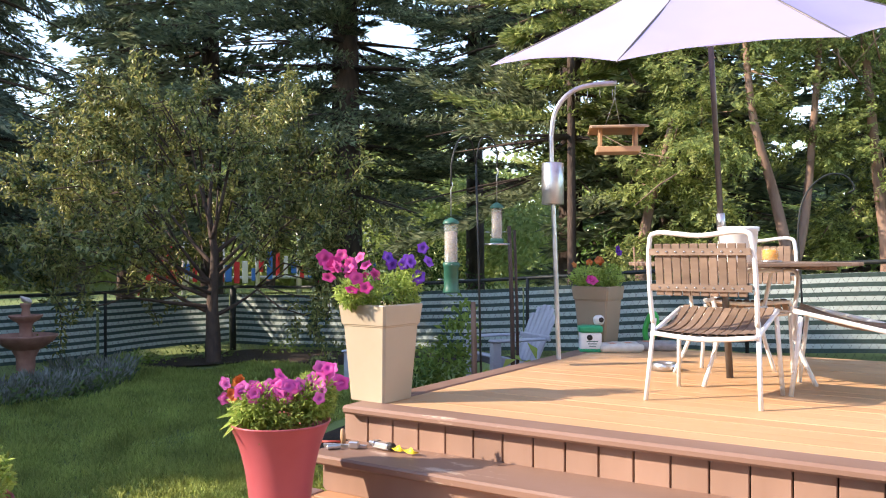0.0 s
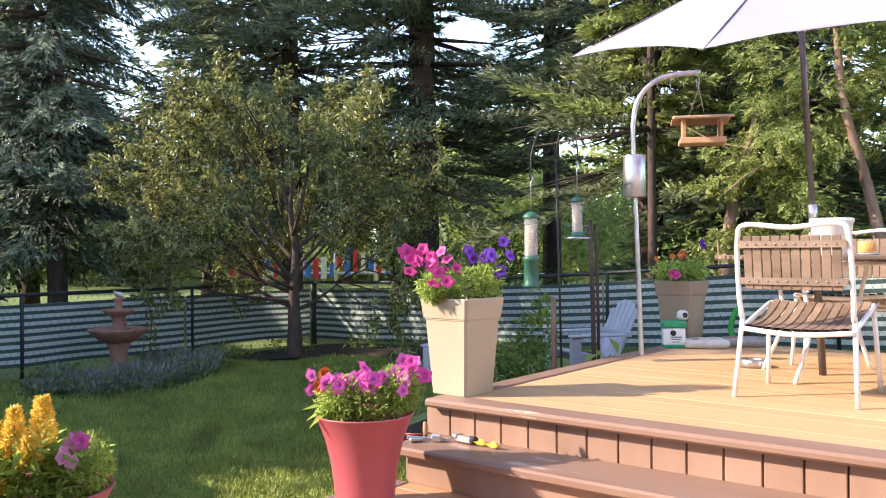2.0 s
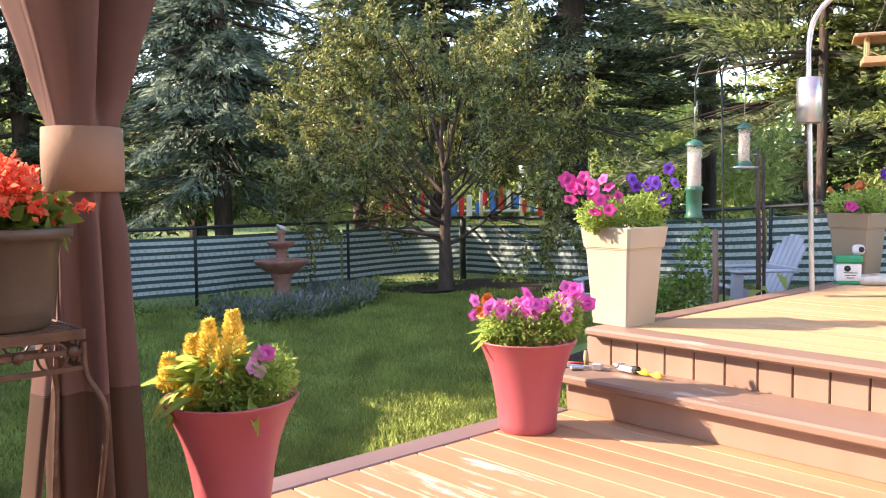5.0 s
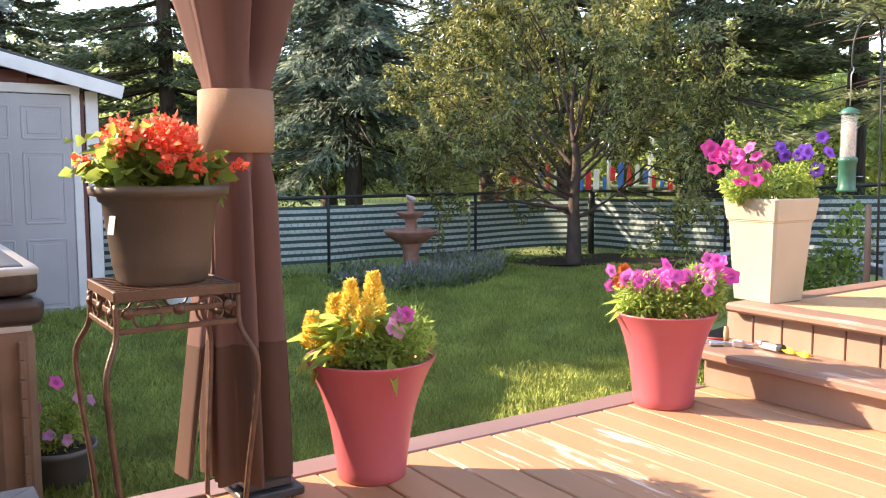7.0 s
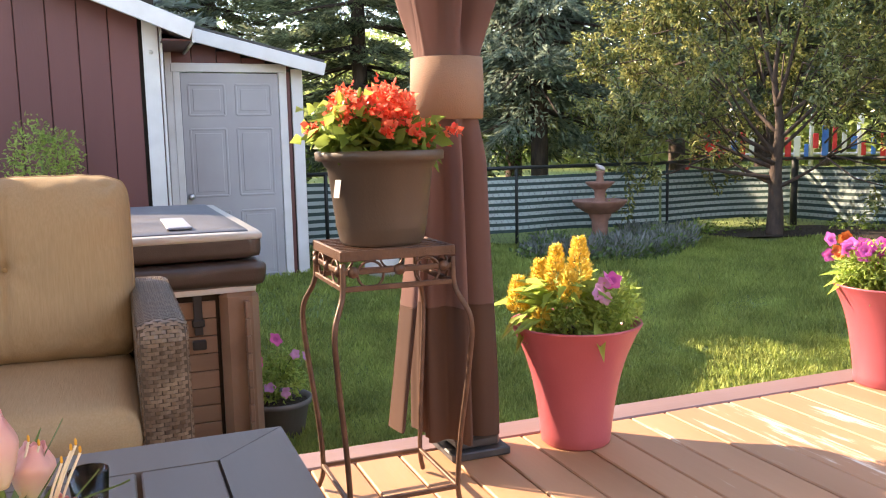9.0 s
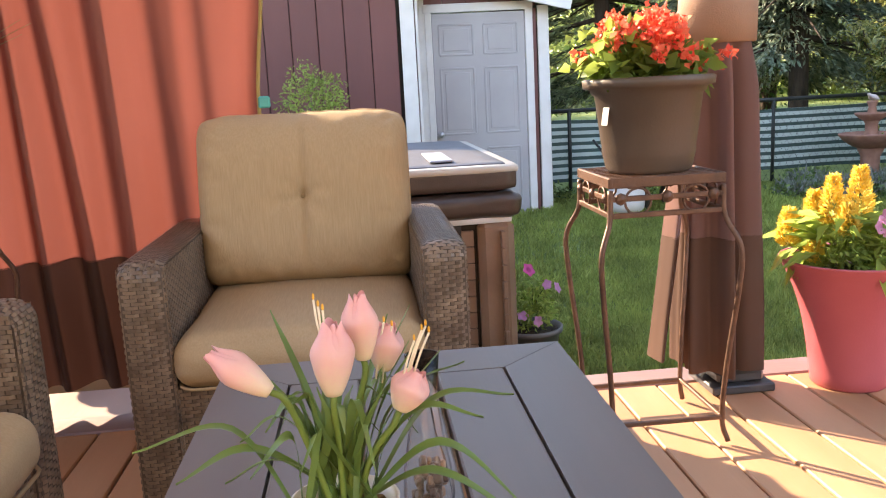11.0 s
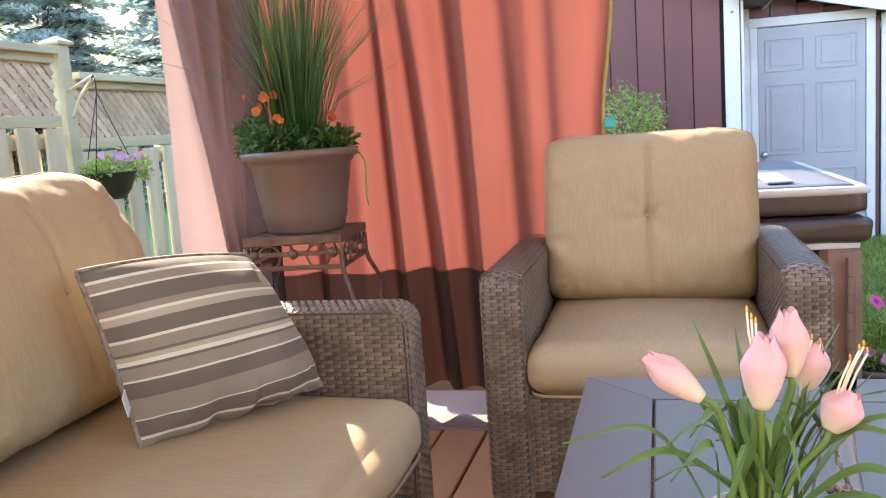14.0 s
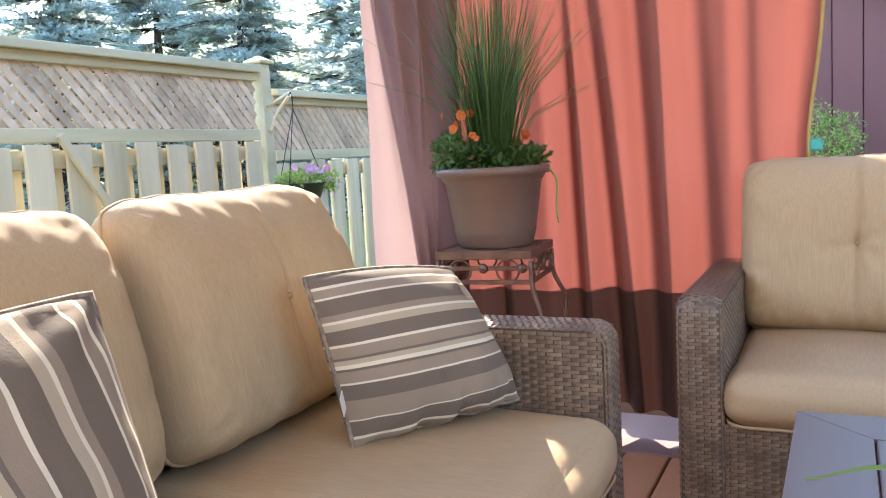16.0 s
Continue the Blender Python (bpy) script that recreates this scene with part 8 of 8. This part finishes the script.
part("pole", Geo().tube(arc([(3.02, 7.0, 0.0), (2.98, 7.0, 0.9), (2.96, 7.0, 1.35), (3.03, 7.0, 1.62), (3.20, 7.0, 1.77), (3.36, 7.0, 1.76), (3.43, 7.0, 1.66), (3.38, 7.0, 1.62)], 6), 0.008, 6), M_WIRE, cr)
for i, (x0, z0, x1, z1, r, mt) in enumerate(((0.50, 1.33, 0.53, 0.0, 0.017, M_BARK), (0.545, 1.30, 0.57, 0.0, 0.012, M_BARK), (0.23, 0.75, 0.235, 0.0, 0.022, M_BARK2))):
    st = thing("garden_stake", pose(0, 0, 0), "rough wooden garden stake in the bed", "stake", "garden stakes")
    part("stake", Geo().tube([(x1, 6.35 + 0.05 * i, z1 - 0.15), ((x0 + x1) / 2 + 0.006, 6.35 + 0.05 * i, (z0 + z1) / 2), (x0, 6.35 + 0.05 * i, z0)], [r, r, r * 0.85], 8), mt, st)


# ---- resin lawn chairs ----
M_RESIN = surface("pale_resin", (0.34, 0.345, 0.385), (0.43, 0.43, 0.47), 5, 0.45, bump=0.1)


def adirondack(m, label):
    root = thing("adirondack_chair", m, label, "chair", "resin lawn chairs")
    for k in range(6):
        x = -0.19 + 0.076 * k
        hgt = 0.60 - 0.10 * ((k - 2.5) / 2.5) ** 2
        part("back_slat", Geo().box((0, 0, hgt / 2), (0.068, 0.018, hgt), 0.006, pose(x * 1.0, 0.20, 0.26, -24, x * 22, 0)), M_RESIN, root)
    for k in range(5):
        part("seat_slat", Geo().box((0, -0.24 + 0.09 * k, 0.345 - 0.022 * k), (0.46, 0.078, 0.02), 0.006, None), M_RESIN, root)
    for s in (-1, 1):
        part("arm", Geo().box((s * 0.285, -0.04, 0.50), (0.11, 0.56, 0.024), 0.010), M_RESIN, root)
        part("front_leg", Geo().box((s * 0.275, -0.26, 0.245), (0.085, 0.09, 0.49), 0.012), M_RESIN, root)
        part("side_rail", Geo().box((0, 0, 0), (0.04, 0.72, 0.09), 0.01, pose(s * 0.245, 0.06, 0.22, -18, 0, 0)), M_RESIN, root)
    part("back_rail", Geo().box((0, 0.30, 0.50), (0.60, 0.03, 0.05), 0.008), M_RESIN, root)
    return root


ad = adirondack(pose(0.58, 7.6, -0.10, 0, 0, -68) @ Matrix.Scale(0.93, 4), "pale grey resin adirondack chair in the garden bed")
copy_thing(ad, pose(-0.62, 8.3, -0.25, 0, 0, -20) @ Matrix.Scale(0.93, 4))


# ---- small things at the back corner of the upper deck ----
def build_tub_box():
    root = thing("fertiliser_tub", on(-2.595, 6.085, UP, 30), "white plant food tub with a green lid", "tub")
    part("body", rounded(0.165, 0.13, 0.135, 0.015, 6), M_METALW, root, "white label body", pose(0, 0, 0.085))
    part("foot_band", rounded(0.168, 0.133, 0.030, 0.010, 6), surface("green_plastic", (0.01, 0.26, 0.11), (0.02, 0.32, 0.15), 9, 0.4), root, "", pose(0, 0, 0.016))
    part("lid", rounded(0.182, 0.146, 0.052, 0.012, 6), surface("green_lid", (0.01, 0.28, 0.12), (0.02, 0.34, 0.16), 9, 0.4), root, "green lid", pose(0, 0, 0.178))
    part("emblem", Geo().lathe([(0.001, 0.002), (0.022, 0.002), (0.022, 0)], 16, pose(-0.01, -0.0655, 0.115, 90)), M_FOOT, root, "dark round emblem")
    for k in range(3):
        part("print_bar", Geo().box((0.01, -0.0662, 0.085 - 0.018 * k), (0.09 - 0.02 * k, 0.002, 0.006), 0.0005), M_GREENF, root)
    return root


build_tub_box()
sc = thing("security_camera", on(-2.545, 6.14, UP + 0.205, 20), "small white security camera on the tub", "camera")
part("body", rounded(0.085, 0.075, 0.075, 0.030, 8), M_WHITE, sc, "", pose(0, 0, 0.038))
part("lens", Geo().lathe([(0.001, 0.004), (0.016, 0.003), (0.020, 0)], 16, pose(0.02, -0.036, 0.042, 90)), M_FOOT, sc, "black lens")


def soil_bag(m, label, mat, s):
    root = thing("soil_bag", m, label, "bag", "bags on the deck")

    def lumpy(o):
        o.z += 0.012 * noise.noise(Vector((o.x * 14, o.y * 14, s)))
        return o
    part("bag", rounded(0.34, 0.20, 0.06, 0.028, 14, (0, 0, 0.012), 0.006, s, lumpy), mat, root, "", pose(0, 0, 0.034))
    for k in range(2):
        part("print_bar", Geo().box((0.04 - 0.1 * k, -0.02, 0.072), (0.09, 0.05, 0.003), 0.001, pose(0, 0, 0, 0, 0, 12 * k)), surface("bag_print", (0.62, 0.20, 0.10), (0.72, 0.32, 0.16), 12, 0.5), root)
    return root


soil_bag(on(-2.40, 6.20, UP, 40), "crumpled white and red soil bag lying on the deck", surface("bag_white", (0.55, 0.52, 0.46), (0.68, 0.66, 0.60), 18, 0.4, c3=(0.20, 0.34, 0.12), c3_at=0.62, c3_scale=9), 2.0)
soil_bag(on(-2.20, 6.46, UP, 20), "crumpled grey soil bag lying on the deck", surface("bag_grey", (0.22, 0.20, 0.19), (0.36, 0.34, 0.33), 18, 0.4), 5.0)
hs = thing("garden_hose", on(-2.30, 6.52, UP), "coiled bright green garden hose by the planter", "hose")
part("coil", Geo().tube(arc([(0.02, 0, 0.02), (-0.01, 0, 0.14), (0.03, 0.02, 0.27), (0.08, 0.0, 0.26), (0.09, 0, 0.12), (0.10, 0, 0.02)], 8), 0.022, 10), surface("hose_green", (0.02, 0.36, 0.06), (0.04, 0.45, 0.10), 9, 0.4), hs)
part("nozzle", Geo().tube([(0.09, -0.02, 0.02), (0.12, -0.03, 0.12), (0.13, -0.03, 0.20)], [0.03, 0.024, 0.012], 10), M_FOOT, hs)
bw = thing("steel_bowl", on(-1.77, 5.36, UP), "small steel dog bowl on the deck", "bowl")
part("bowl", Geo().lathe([(0.001, 0.004), (0.078, 0.004), (0.088, 0.0), (0.080, 0.05), (0.074, 0.053), (0.066, 0.045), (0.055, 0.012), (0.001, 0.010)], 28), M_STEEL, bw)


# ---- tools on the step ----
M_YEL = surface("yellow_grip", (0.72, 0.52, 0.02), (0.80, 0.62, 0.05), 9, 0.45)
tl = thing("hand_tool", on(-2.44, 3.22, STEP, -8), "grey ratchet tool with a twisted yellow strap", "tool")
part("body", Geo().box((0, 0, 0.022), (0.11, 0.045, 0.03), 0.006).box((-0.05, 0, 0.03), (0.04, 0.055, 0.02), 0.005), M_STEEL, tl)
part("grip", Geo().box((0.055, 0, 0.024), (0.05, 0.04, 0.034), 0.01), M_FOOT, tl, "black grip")
part("strap", Geo().grid(lambda u, v: (0.075 + 0.15 * u, (v - 0.5) * 0.035 * math.cos(u * 6), 0.018 + (v - 0.5) * 0.03 * math.sin(u * 6) + 0.006), 24, 3), M_YEL, tl, "twisted yellow strap")
tl = thing("clamp", on(-2.62, 3.16, STEP, 20), "steel bar clamp with a wooden handle on the step", "tool")
part("bar", Geo().box((0, 0, 0.010), (0.22, 0.012, 0.018), 0.002), M_STEEL, tl)
part("jaw", Geo().box((-0.06, -0.02, 0.014), (0.07, 0.03, 0.022), 0.006, pose(0, 0, 0, 0, 0, 30)).box((0.05, -0.015, 0.02), (0.05, 0.03, 0.035), 0.006), M_STEEL, tl)
part("handle", Geo().lathe([(0.001, 0), (0.011, 0.003), (0.014, 0.04), (0.010, 0.075), (0.001, 0.08)], 12, pose(-0.02, 0.03, 0.01, 8, 0, 0)), M_HOPPER, tl, "wooden handle")
part("rod", Geo().tube([(-0.14, 0.02, 0.02), (-0.02, 0.03, 0.022)], 0.006, 6), surface("red_rod", (0.30, 0.04, 0.03), (0.4, 0.07, 0.05), 9, 0.4), tl, "red rod")


# ---- fountain and lavender ----
M_TERRAC = surface("terracotta_cement", (0.22, 0.10, 0.07), (0.32, 0.165, 0.12), 12, 0.8, bump=0.5, c3=(0.34, 0.26, 0.23), c3_at=0.6)
FXX, FYY = -8.05, 4.76


def build_fountain():
    root = thing("garden_fountain", on(FXX, FYY, -0.20), "three-tier terracotta garden fountain", "fountain")
    scallop = lambda a, z: 1 + 0.025 * math.cos(10 * a)
    part("pedestal", Geo().lathe([(0.16, 0), (0.16, 0.03), (0.11, 0.06), (0.085, 0.12), (0.09, 0.30), (0.12, 0.36), (0.13, 0.39)], 24), M_TERRAC, root)
    part("lower_bowl", Geo().lathe([(0.10, 0.37), (0.17, 0.40), (0.26, 0.465), (0.295, 0.51), (0.30, 0.525), (0.28, 0.528), (0.25, 0.495), (0.12, 0.45), (0.001, 0.44)], 40, None, True, 1.0, scallop), M_TERRAC, root, "wide scalloped bowl")
    part("stem", Geo().lathe([(0.07, 0.44), (0.075, 0.50), (0.058, 0.54), (0.06, 0.62), (0.085, 0.66)], 20), M_TERRAC, root)
    part("upper_bowl", Geo().lathe([(0.07, 0.645), (0.12, 0.675), (0.155, 0.71), (0.158, 0.725), (0.14, 0.722), (0.06, 0.69), (0.001, 0.685)], 32, None, True, 1.0, scallop), M_TERRAC, root, "small scalloped bowl")
    part("column", Geo().lathe([(0.04, 0.685), (0.045, 0.73), (0.035, 0.78), (0.05, 0.82), (0.055, 0.84), (0.001, 0.845)], 16), M_TERRAC, root)
    g = Geo()
    for x, rz in ((-0.03, 30), (0.03, -40)):
        g.lathe([(0.001, -0.05), (0.018, -0.035), (0.026, 0.0), (0.016, 0.035), (0.012, 0.045), (0.014, 0.058), (0.001, 0.072)], 12, pose(x, 0, 0.875, 60, 0, rz))
    part("finial", g, surface("pale_cement", (0.42, 0.36, 0.34), (0.55, 0.48, 0.45), 12, 0.8), root, "pale finial ornament")
    return root


build_fountain()
M_LAV = leafy("lavender_leaf", (0.10, 0.12, 0.08), (0.25, 0.26, 0.24), 0.25, 0.7, 0.3)
M_LAVG = leafy("low_green_leaf", (0.06, 0.11, 0.03), (0.14, 0.20, 0.05), 0.35, 0.5, 0.3)


def lavender(lx, ly, s, seed):
    root = thing("lavender_clump", on(lx, ly, ground_z(lx, ly)), "grey-violet lavender clump round the fountain", "lavender", "lavender round the fountain")
    rng = np.random.default_rng(seed)
    n = 380
    a = rng.uniform(0, 6.283, n)
    q = np.sqrt(rng.random(n)) * 0.30 * s
    p = np.stack([q * np.cos(a), q * np.sin(a), rng.uniform(0.0, 0.22, n) * s], 1)
    w = np.stack([np.cos(a) * 0.5, np.sin(a) * 0.5, np.ones(n)], 1) + rng.normal(scale=0.3, size=(n, 3))
    v, f = blades(p, w, rng.normal(size=(n, 3)), rng.uniform(0.06, 0.14, n) * s, rng.uniform(0.012, 0.022, n), 0.2)
    tagged(part("flower_spike", tri_mesh("flower_spike", v, f), M_LAV, root), "", "", "", "stuff")
    m = 260
    a = rng.uniform(0, 6.283, m)
    p = np.stack([0.28 * s * np.cos(a), 0.28 * s * np.sin(a), rng.uniform(0.0, 0.13, m)], 1) + rng.normal(scale=0.04, size=(m, 3))
    v, f = blades(p, rng.normal(size=(m, 3)) + np.array([0, 0, 0.3]), np.tile([0, 0, 1.0], (m, 1)) + rng.normal(scale=0.6, size=(m, 3)), 0.06, 0.032, 0.2)
    part("low_foliage", tri_mesh("low_foliage", v, f), M_LAVG, root)


k = 0
for lx, ly, s in ((-7.55, 3.75, 1.0), (-7.25, 4.05, 1.0), (-7.15, 4.42, 1.1), (-7.2, 4.80, 1.0), (-7.35, 5.15, 1.0), (-7.7, 5.45, 1.1), (-7.75, 4.1, 1.0), (-7.55, 4.6, 0.9), (-7.7, 5.0, 0.9), (-8.2, 4.2, 1.0), (-8.25, 5.4, 1.0)):
    lavender(lx, ly, s * (0.66 + 0.22 * math.sin(k * 2.1) ** 2), 200 + k)
    k += 1

# ---- bed plants ----
def bed_plant(name, x, y, blobs, mat, label, leaf, n, seed, category="shrub", group="bed plants"):
    lx, ly, _ = D.inverted() @ Vector((x, y, 0))
    broadleaf(name, x, y, ground_z(lx, ly), seed, blobs, mat, label, leaf, n, [([(0, 0, -0.05), (0.01, 0, 0.15), (0, 0, 0.3)], 0.012, 0.005)], M_STEM, category, group)


bed_plant("bed_shrub", 0.02, 6.9, [((0, 0, 0.25), (0.25, 0.2, 0.2)), ((0.1, 0, 0.5), (0.18, 0.15, 0.2)), ((0.12, 0, 0.70), (0.12, 0.1, 0.15)), ((-0.2, -0.1, 0.2), (0.2, 0.15, 0.15))], M_BUSH, "leafy green shrub in the garden bed", 0.07, 9000, 301)
bed_plant("bed_shrub", -0.32, 6.6, [((0, 0, 0.15), (0.2, 0.15, 0.14)), ((0.1, 0, 0.3), (0.15, 0.12, 0.12))], M_LEAF_D, "low dark green plant in the garden bed", 0.05, 9000, 302)
bed_plant("hosta", 0.65, 6.25, [((0, 0, 0.30), (0.30, 0.18, 0.12))], M_LEAF_C, "broad-leaved hosta beside the deck", 0.17, 700, 303)
bed_plant("hosta", 0.35, 6.05, [((0, 0, 0.24), (0.22, 0.15, 0.10))], M_LEAF_P, "broad-leaved hosta beside the deck", 0.15, 800, 304)
for i, (x, y, s) in enumerate(((-0.28, 5.95, 0.10), (0.12, 6.1, 0.06), (-0.5, 6.3, 0.07))):
    lx, ly, _ = D.inverted() @ Vector((x, y, 0))
    rk = thing("rock", pose(x, y, ground_z(lx, ly) + 0.02, 0, 0, 40 * i), "rough grey garden rock in the bed", "rock", "rocks in the bed")
    part("rock", rounded(2 * s, 1.5 * s, 1.3 * s, 0.5 * s, 8, (0, 0, 0), 0.3 * s, i * 3.0), surface("rock_grey", (0.16, 0.15, 0.14), (0.30, 0.28, 0.26), 9, 0.85, bump=0.6), rk, "", pose(0, 0, 0.5 * s))
for i, (lx, ly) in enumerate(((-8.5, 3.2), (-8.55, 2.4), (-8.5, 6.4), (-8.3, 7.2), (-7.6, 7.9), (-6.6, 7.85), (-5.6, 7.9), (-8.5, 1.6))):
    bl = [((0, 0, 0.08), (0.30, 0.22, 0.10)), ((0.25, 0.1, 0.08), (0.22, 0.2, 0.08))]
    root = broadleaf("ground_cover", 0, 0, 0, 320 + i, bl, (M_BUSH, M_LAVG)[i % 2], "low leafy ground cover at the foot of the fence", 0.05, 5000, None, None, "ground cover", "ground cover")
    root.matrix_basis = on(lx, ly, ground_z(lx, ly))

# vine by the shed, tank and hanging basket
vine = broadleaf("climbing_shrub", 0, 0, 0, 340, [((0, 0, 1.15), (0.20, 0.26, 0.28)), ((0, -0.05, 1.38), (0.10, 0.12, 0.14)), ((0, 0.12, 1.25), (0.14, 0.16, 0.16)), ((0, 0, 0.75), (0.2, 0.2, 0.3))], M_LEAF_P, "bushy green shrub in front of the shed wall", 0.036, 17000, [([(0, 0, 0), (0, 0.02, 0.6), (0, 0, 1.2)], 0.02, 0.008)], M_STEM, "shrub")
vine.matrix_basis = on(-6.55, -0.60, -0.28)
tk = thing("propane_tank", on(-7.25, 2.02, ground_z(-7.25, 2.02)), "white propane tank beside the shed", "gas tank")
part("tank", Geo().lathe([(0.001, 0.02), (0.10, 0.02), (0.15, 0.07), (0.155, 0.12), (0.155, 0.27), (0.14, 0.33), (0.07, 0.37), (0.001, 0.375)], 28), M_WHITE, tk)
part("collar", Geo().lathe([(0.09, 0.36), (0.09, 0.45), (0.085, 0.45), (0.085, 0.36)], 20), M_WHITE, tk)
part("foot_ring", Geo().lathe([(0.11, 0), (0.11, 0.05), (0.105, 0.05), (0.105, 0)], 20), M_WHITE, tk)
gc = thing("garden_cart", on(-7.6, 2.3, ground_z(-7.6, 2.3), 30), "dark folded garden cart behind the tank", "cart")
part("tray", Geo().box((0, 0, 0.38), (0.5, 0.35, 0.16), 0.03, pose(0, 0, 0, 0, 14, 0)), M_GREENF, gc)
for s in (-1, 1):
    part("wheel", Geo().lathe([(0.06, -0.02), (0.10, -0.022), (0.115, 0), (0.10, 0.022), (0.06, 0.02), (0.06, -0.02)], 24, pose(0.12, s * 0.2, 0.115, 90)), M_FOOT, gc)
    part("handle", Geo().tube([(-0.2, s * 0.14, 0.35), (-0.5, s * 0.14, 0.62)], 0.012, 6), M_FOOT, gc)


def build_basket():
    root = thing("hanging_basket", on(-4.42, -3.55, 0.70), "dark hanging basket of pink flowers on the board fence", "hanging basket")
    part("bowl", Geo().lathe([(0.001, 0), (0.09, 0.0), (0.13, 0.05), (0.17, 0.15), (0.178, 0.155), (0.17, 0.16), (0.15, 0.14)], 28), M_FOOT, root)
    part("soil", Geo().lathe([(0.16, 0.14), (0.001, 0.15)], 20), M_SOIL, root)
    foliage(root, 71, [((0.0, 0.05, 0.18), (0.17, 0.12, 0.06), 0.8), ((-0.16, 0.1, 0.16), (0.10, 0.08, 0.07), 0.4), ((0.16, 0.05, 0.17), (0.07, 0.08, 0.06), 0.3)], M_LEAF_P, 0.035, 500)
    rng = random.Random(2)
    add_blooms(root, "pale", cloud(rng, 9, (0.0, 0.08, 0.25), (0.10, 0.05, 0.03)) + cloud(rng, 5, (-0.2, 0.12, 0.17), (0.06, 0.04, 0.05)), 41, 0.75, (0.4, 0.9, 0.3))
    for a in (0.3, 2.4, 4.5):
        part("wire", Geo().tube([(0.172 * math.cos(a), 0.172 * math.sin(a), 0.155), (0.0, 0.0, 0.62)], 0.003, 5), M_FOOT, root)
    part("hook", Geo().tube(arc([(0, 0, 0.62), (0.0, 0.0, 0.69), (0.015, 0, 0.72), (0.03, 0, 0.70)], 5), 0.004, 5), M_FOOT, root)
    part("bracket", Geo().tube(arc([(-0.16, -0.30, 0.50), (-0.12, -0.2, 0.62), (-0.05, -0.05, 0.71), (0.02, 0.0, 0.70)], 6), 0.010, 6).tube([(-0.17, -0.32, 0.66), (0.0, -0.02, 0.72)], 0.010, 6), M_CREAMT, root, "pale metal fence bracket")
    return root


build_basket()


# ---- playground in the park ----
def build_playground():
    root = thing("playground", pose(-6.6, 29, -0.25, 0, 0, 12), "red and blue playground climbing frame in the park", "playground")
    blue = surface("play_blue", (0.03, 0.12, 0.45), (0.05, 0.18, 0.55), 6, 0.4)
    red = surface("play_red", (0.55, 0.02, 0.03), (0.65, 0.05, 0.06), 6, 0.4)
    for x in (-2.2, -1.0, 0.2, 1.6, 2.8, 4.0):
        for y in (-0.6, 0.6):
            part("post", Geo().tube([(x, y, 0), (x, y, 2.6 + 0.3 * math.sin(x * 3))], 0.07, 8), M_WHITE, root, "white post")
    rng = random.Random(14)
    for i in range(24):
        x = -2.1 + 0.27 * i
        h = rng.uniform(0.35, 0.95)
        m = (blue, red, M_WHITE, blue, red)[i % 5]
        part("panel", Geo().box((x, -0.65 - 0.05 * (i % 2), 0.35 + h / 2 + rng.uniform(0, 0.45)), (rng.uniform(0.12, 0.24), 0.06, h), 0.02), m, root)
    part("platform", Geo().box((0.2, 0, 0.6), (4.4, 1.2, 0.08), 0.02), M_STEEL, root)
    part("slide", Geo().grid(lambda u, v: (-2.6 - 1.0 * u, -0.9 + 0.5 * (v - 0.5) + 0.0, 1.5 - 1.5 * u + 0.25 * abs(v - 0.5) * 2), 10, 6), red, root, "red slide")
    part("slide_side", Geo().box((-2.7, -0.8, 1.0), (0.7, 0.10, 1.3), 0.05), red, root)
    return root


build_playground()
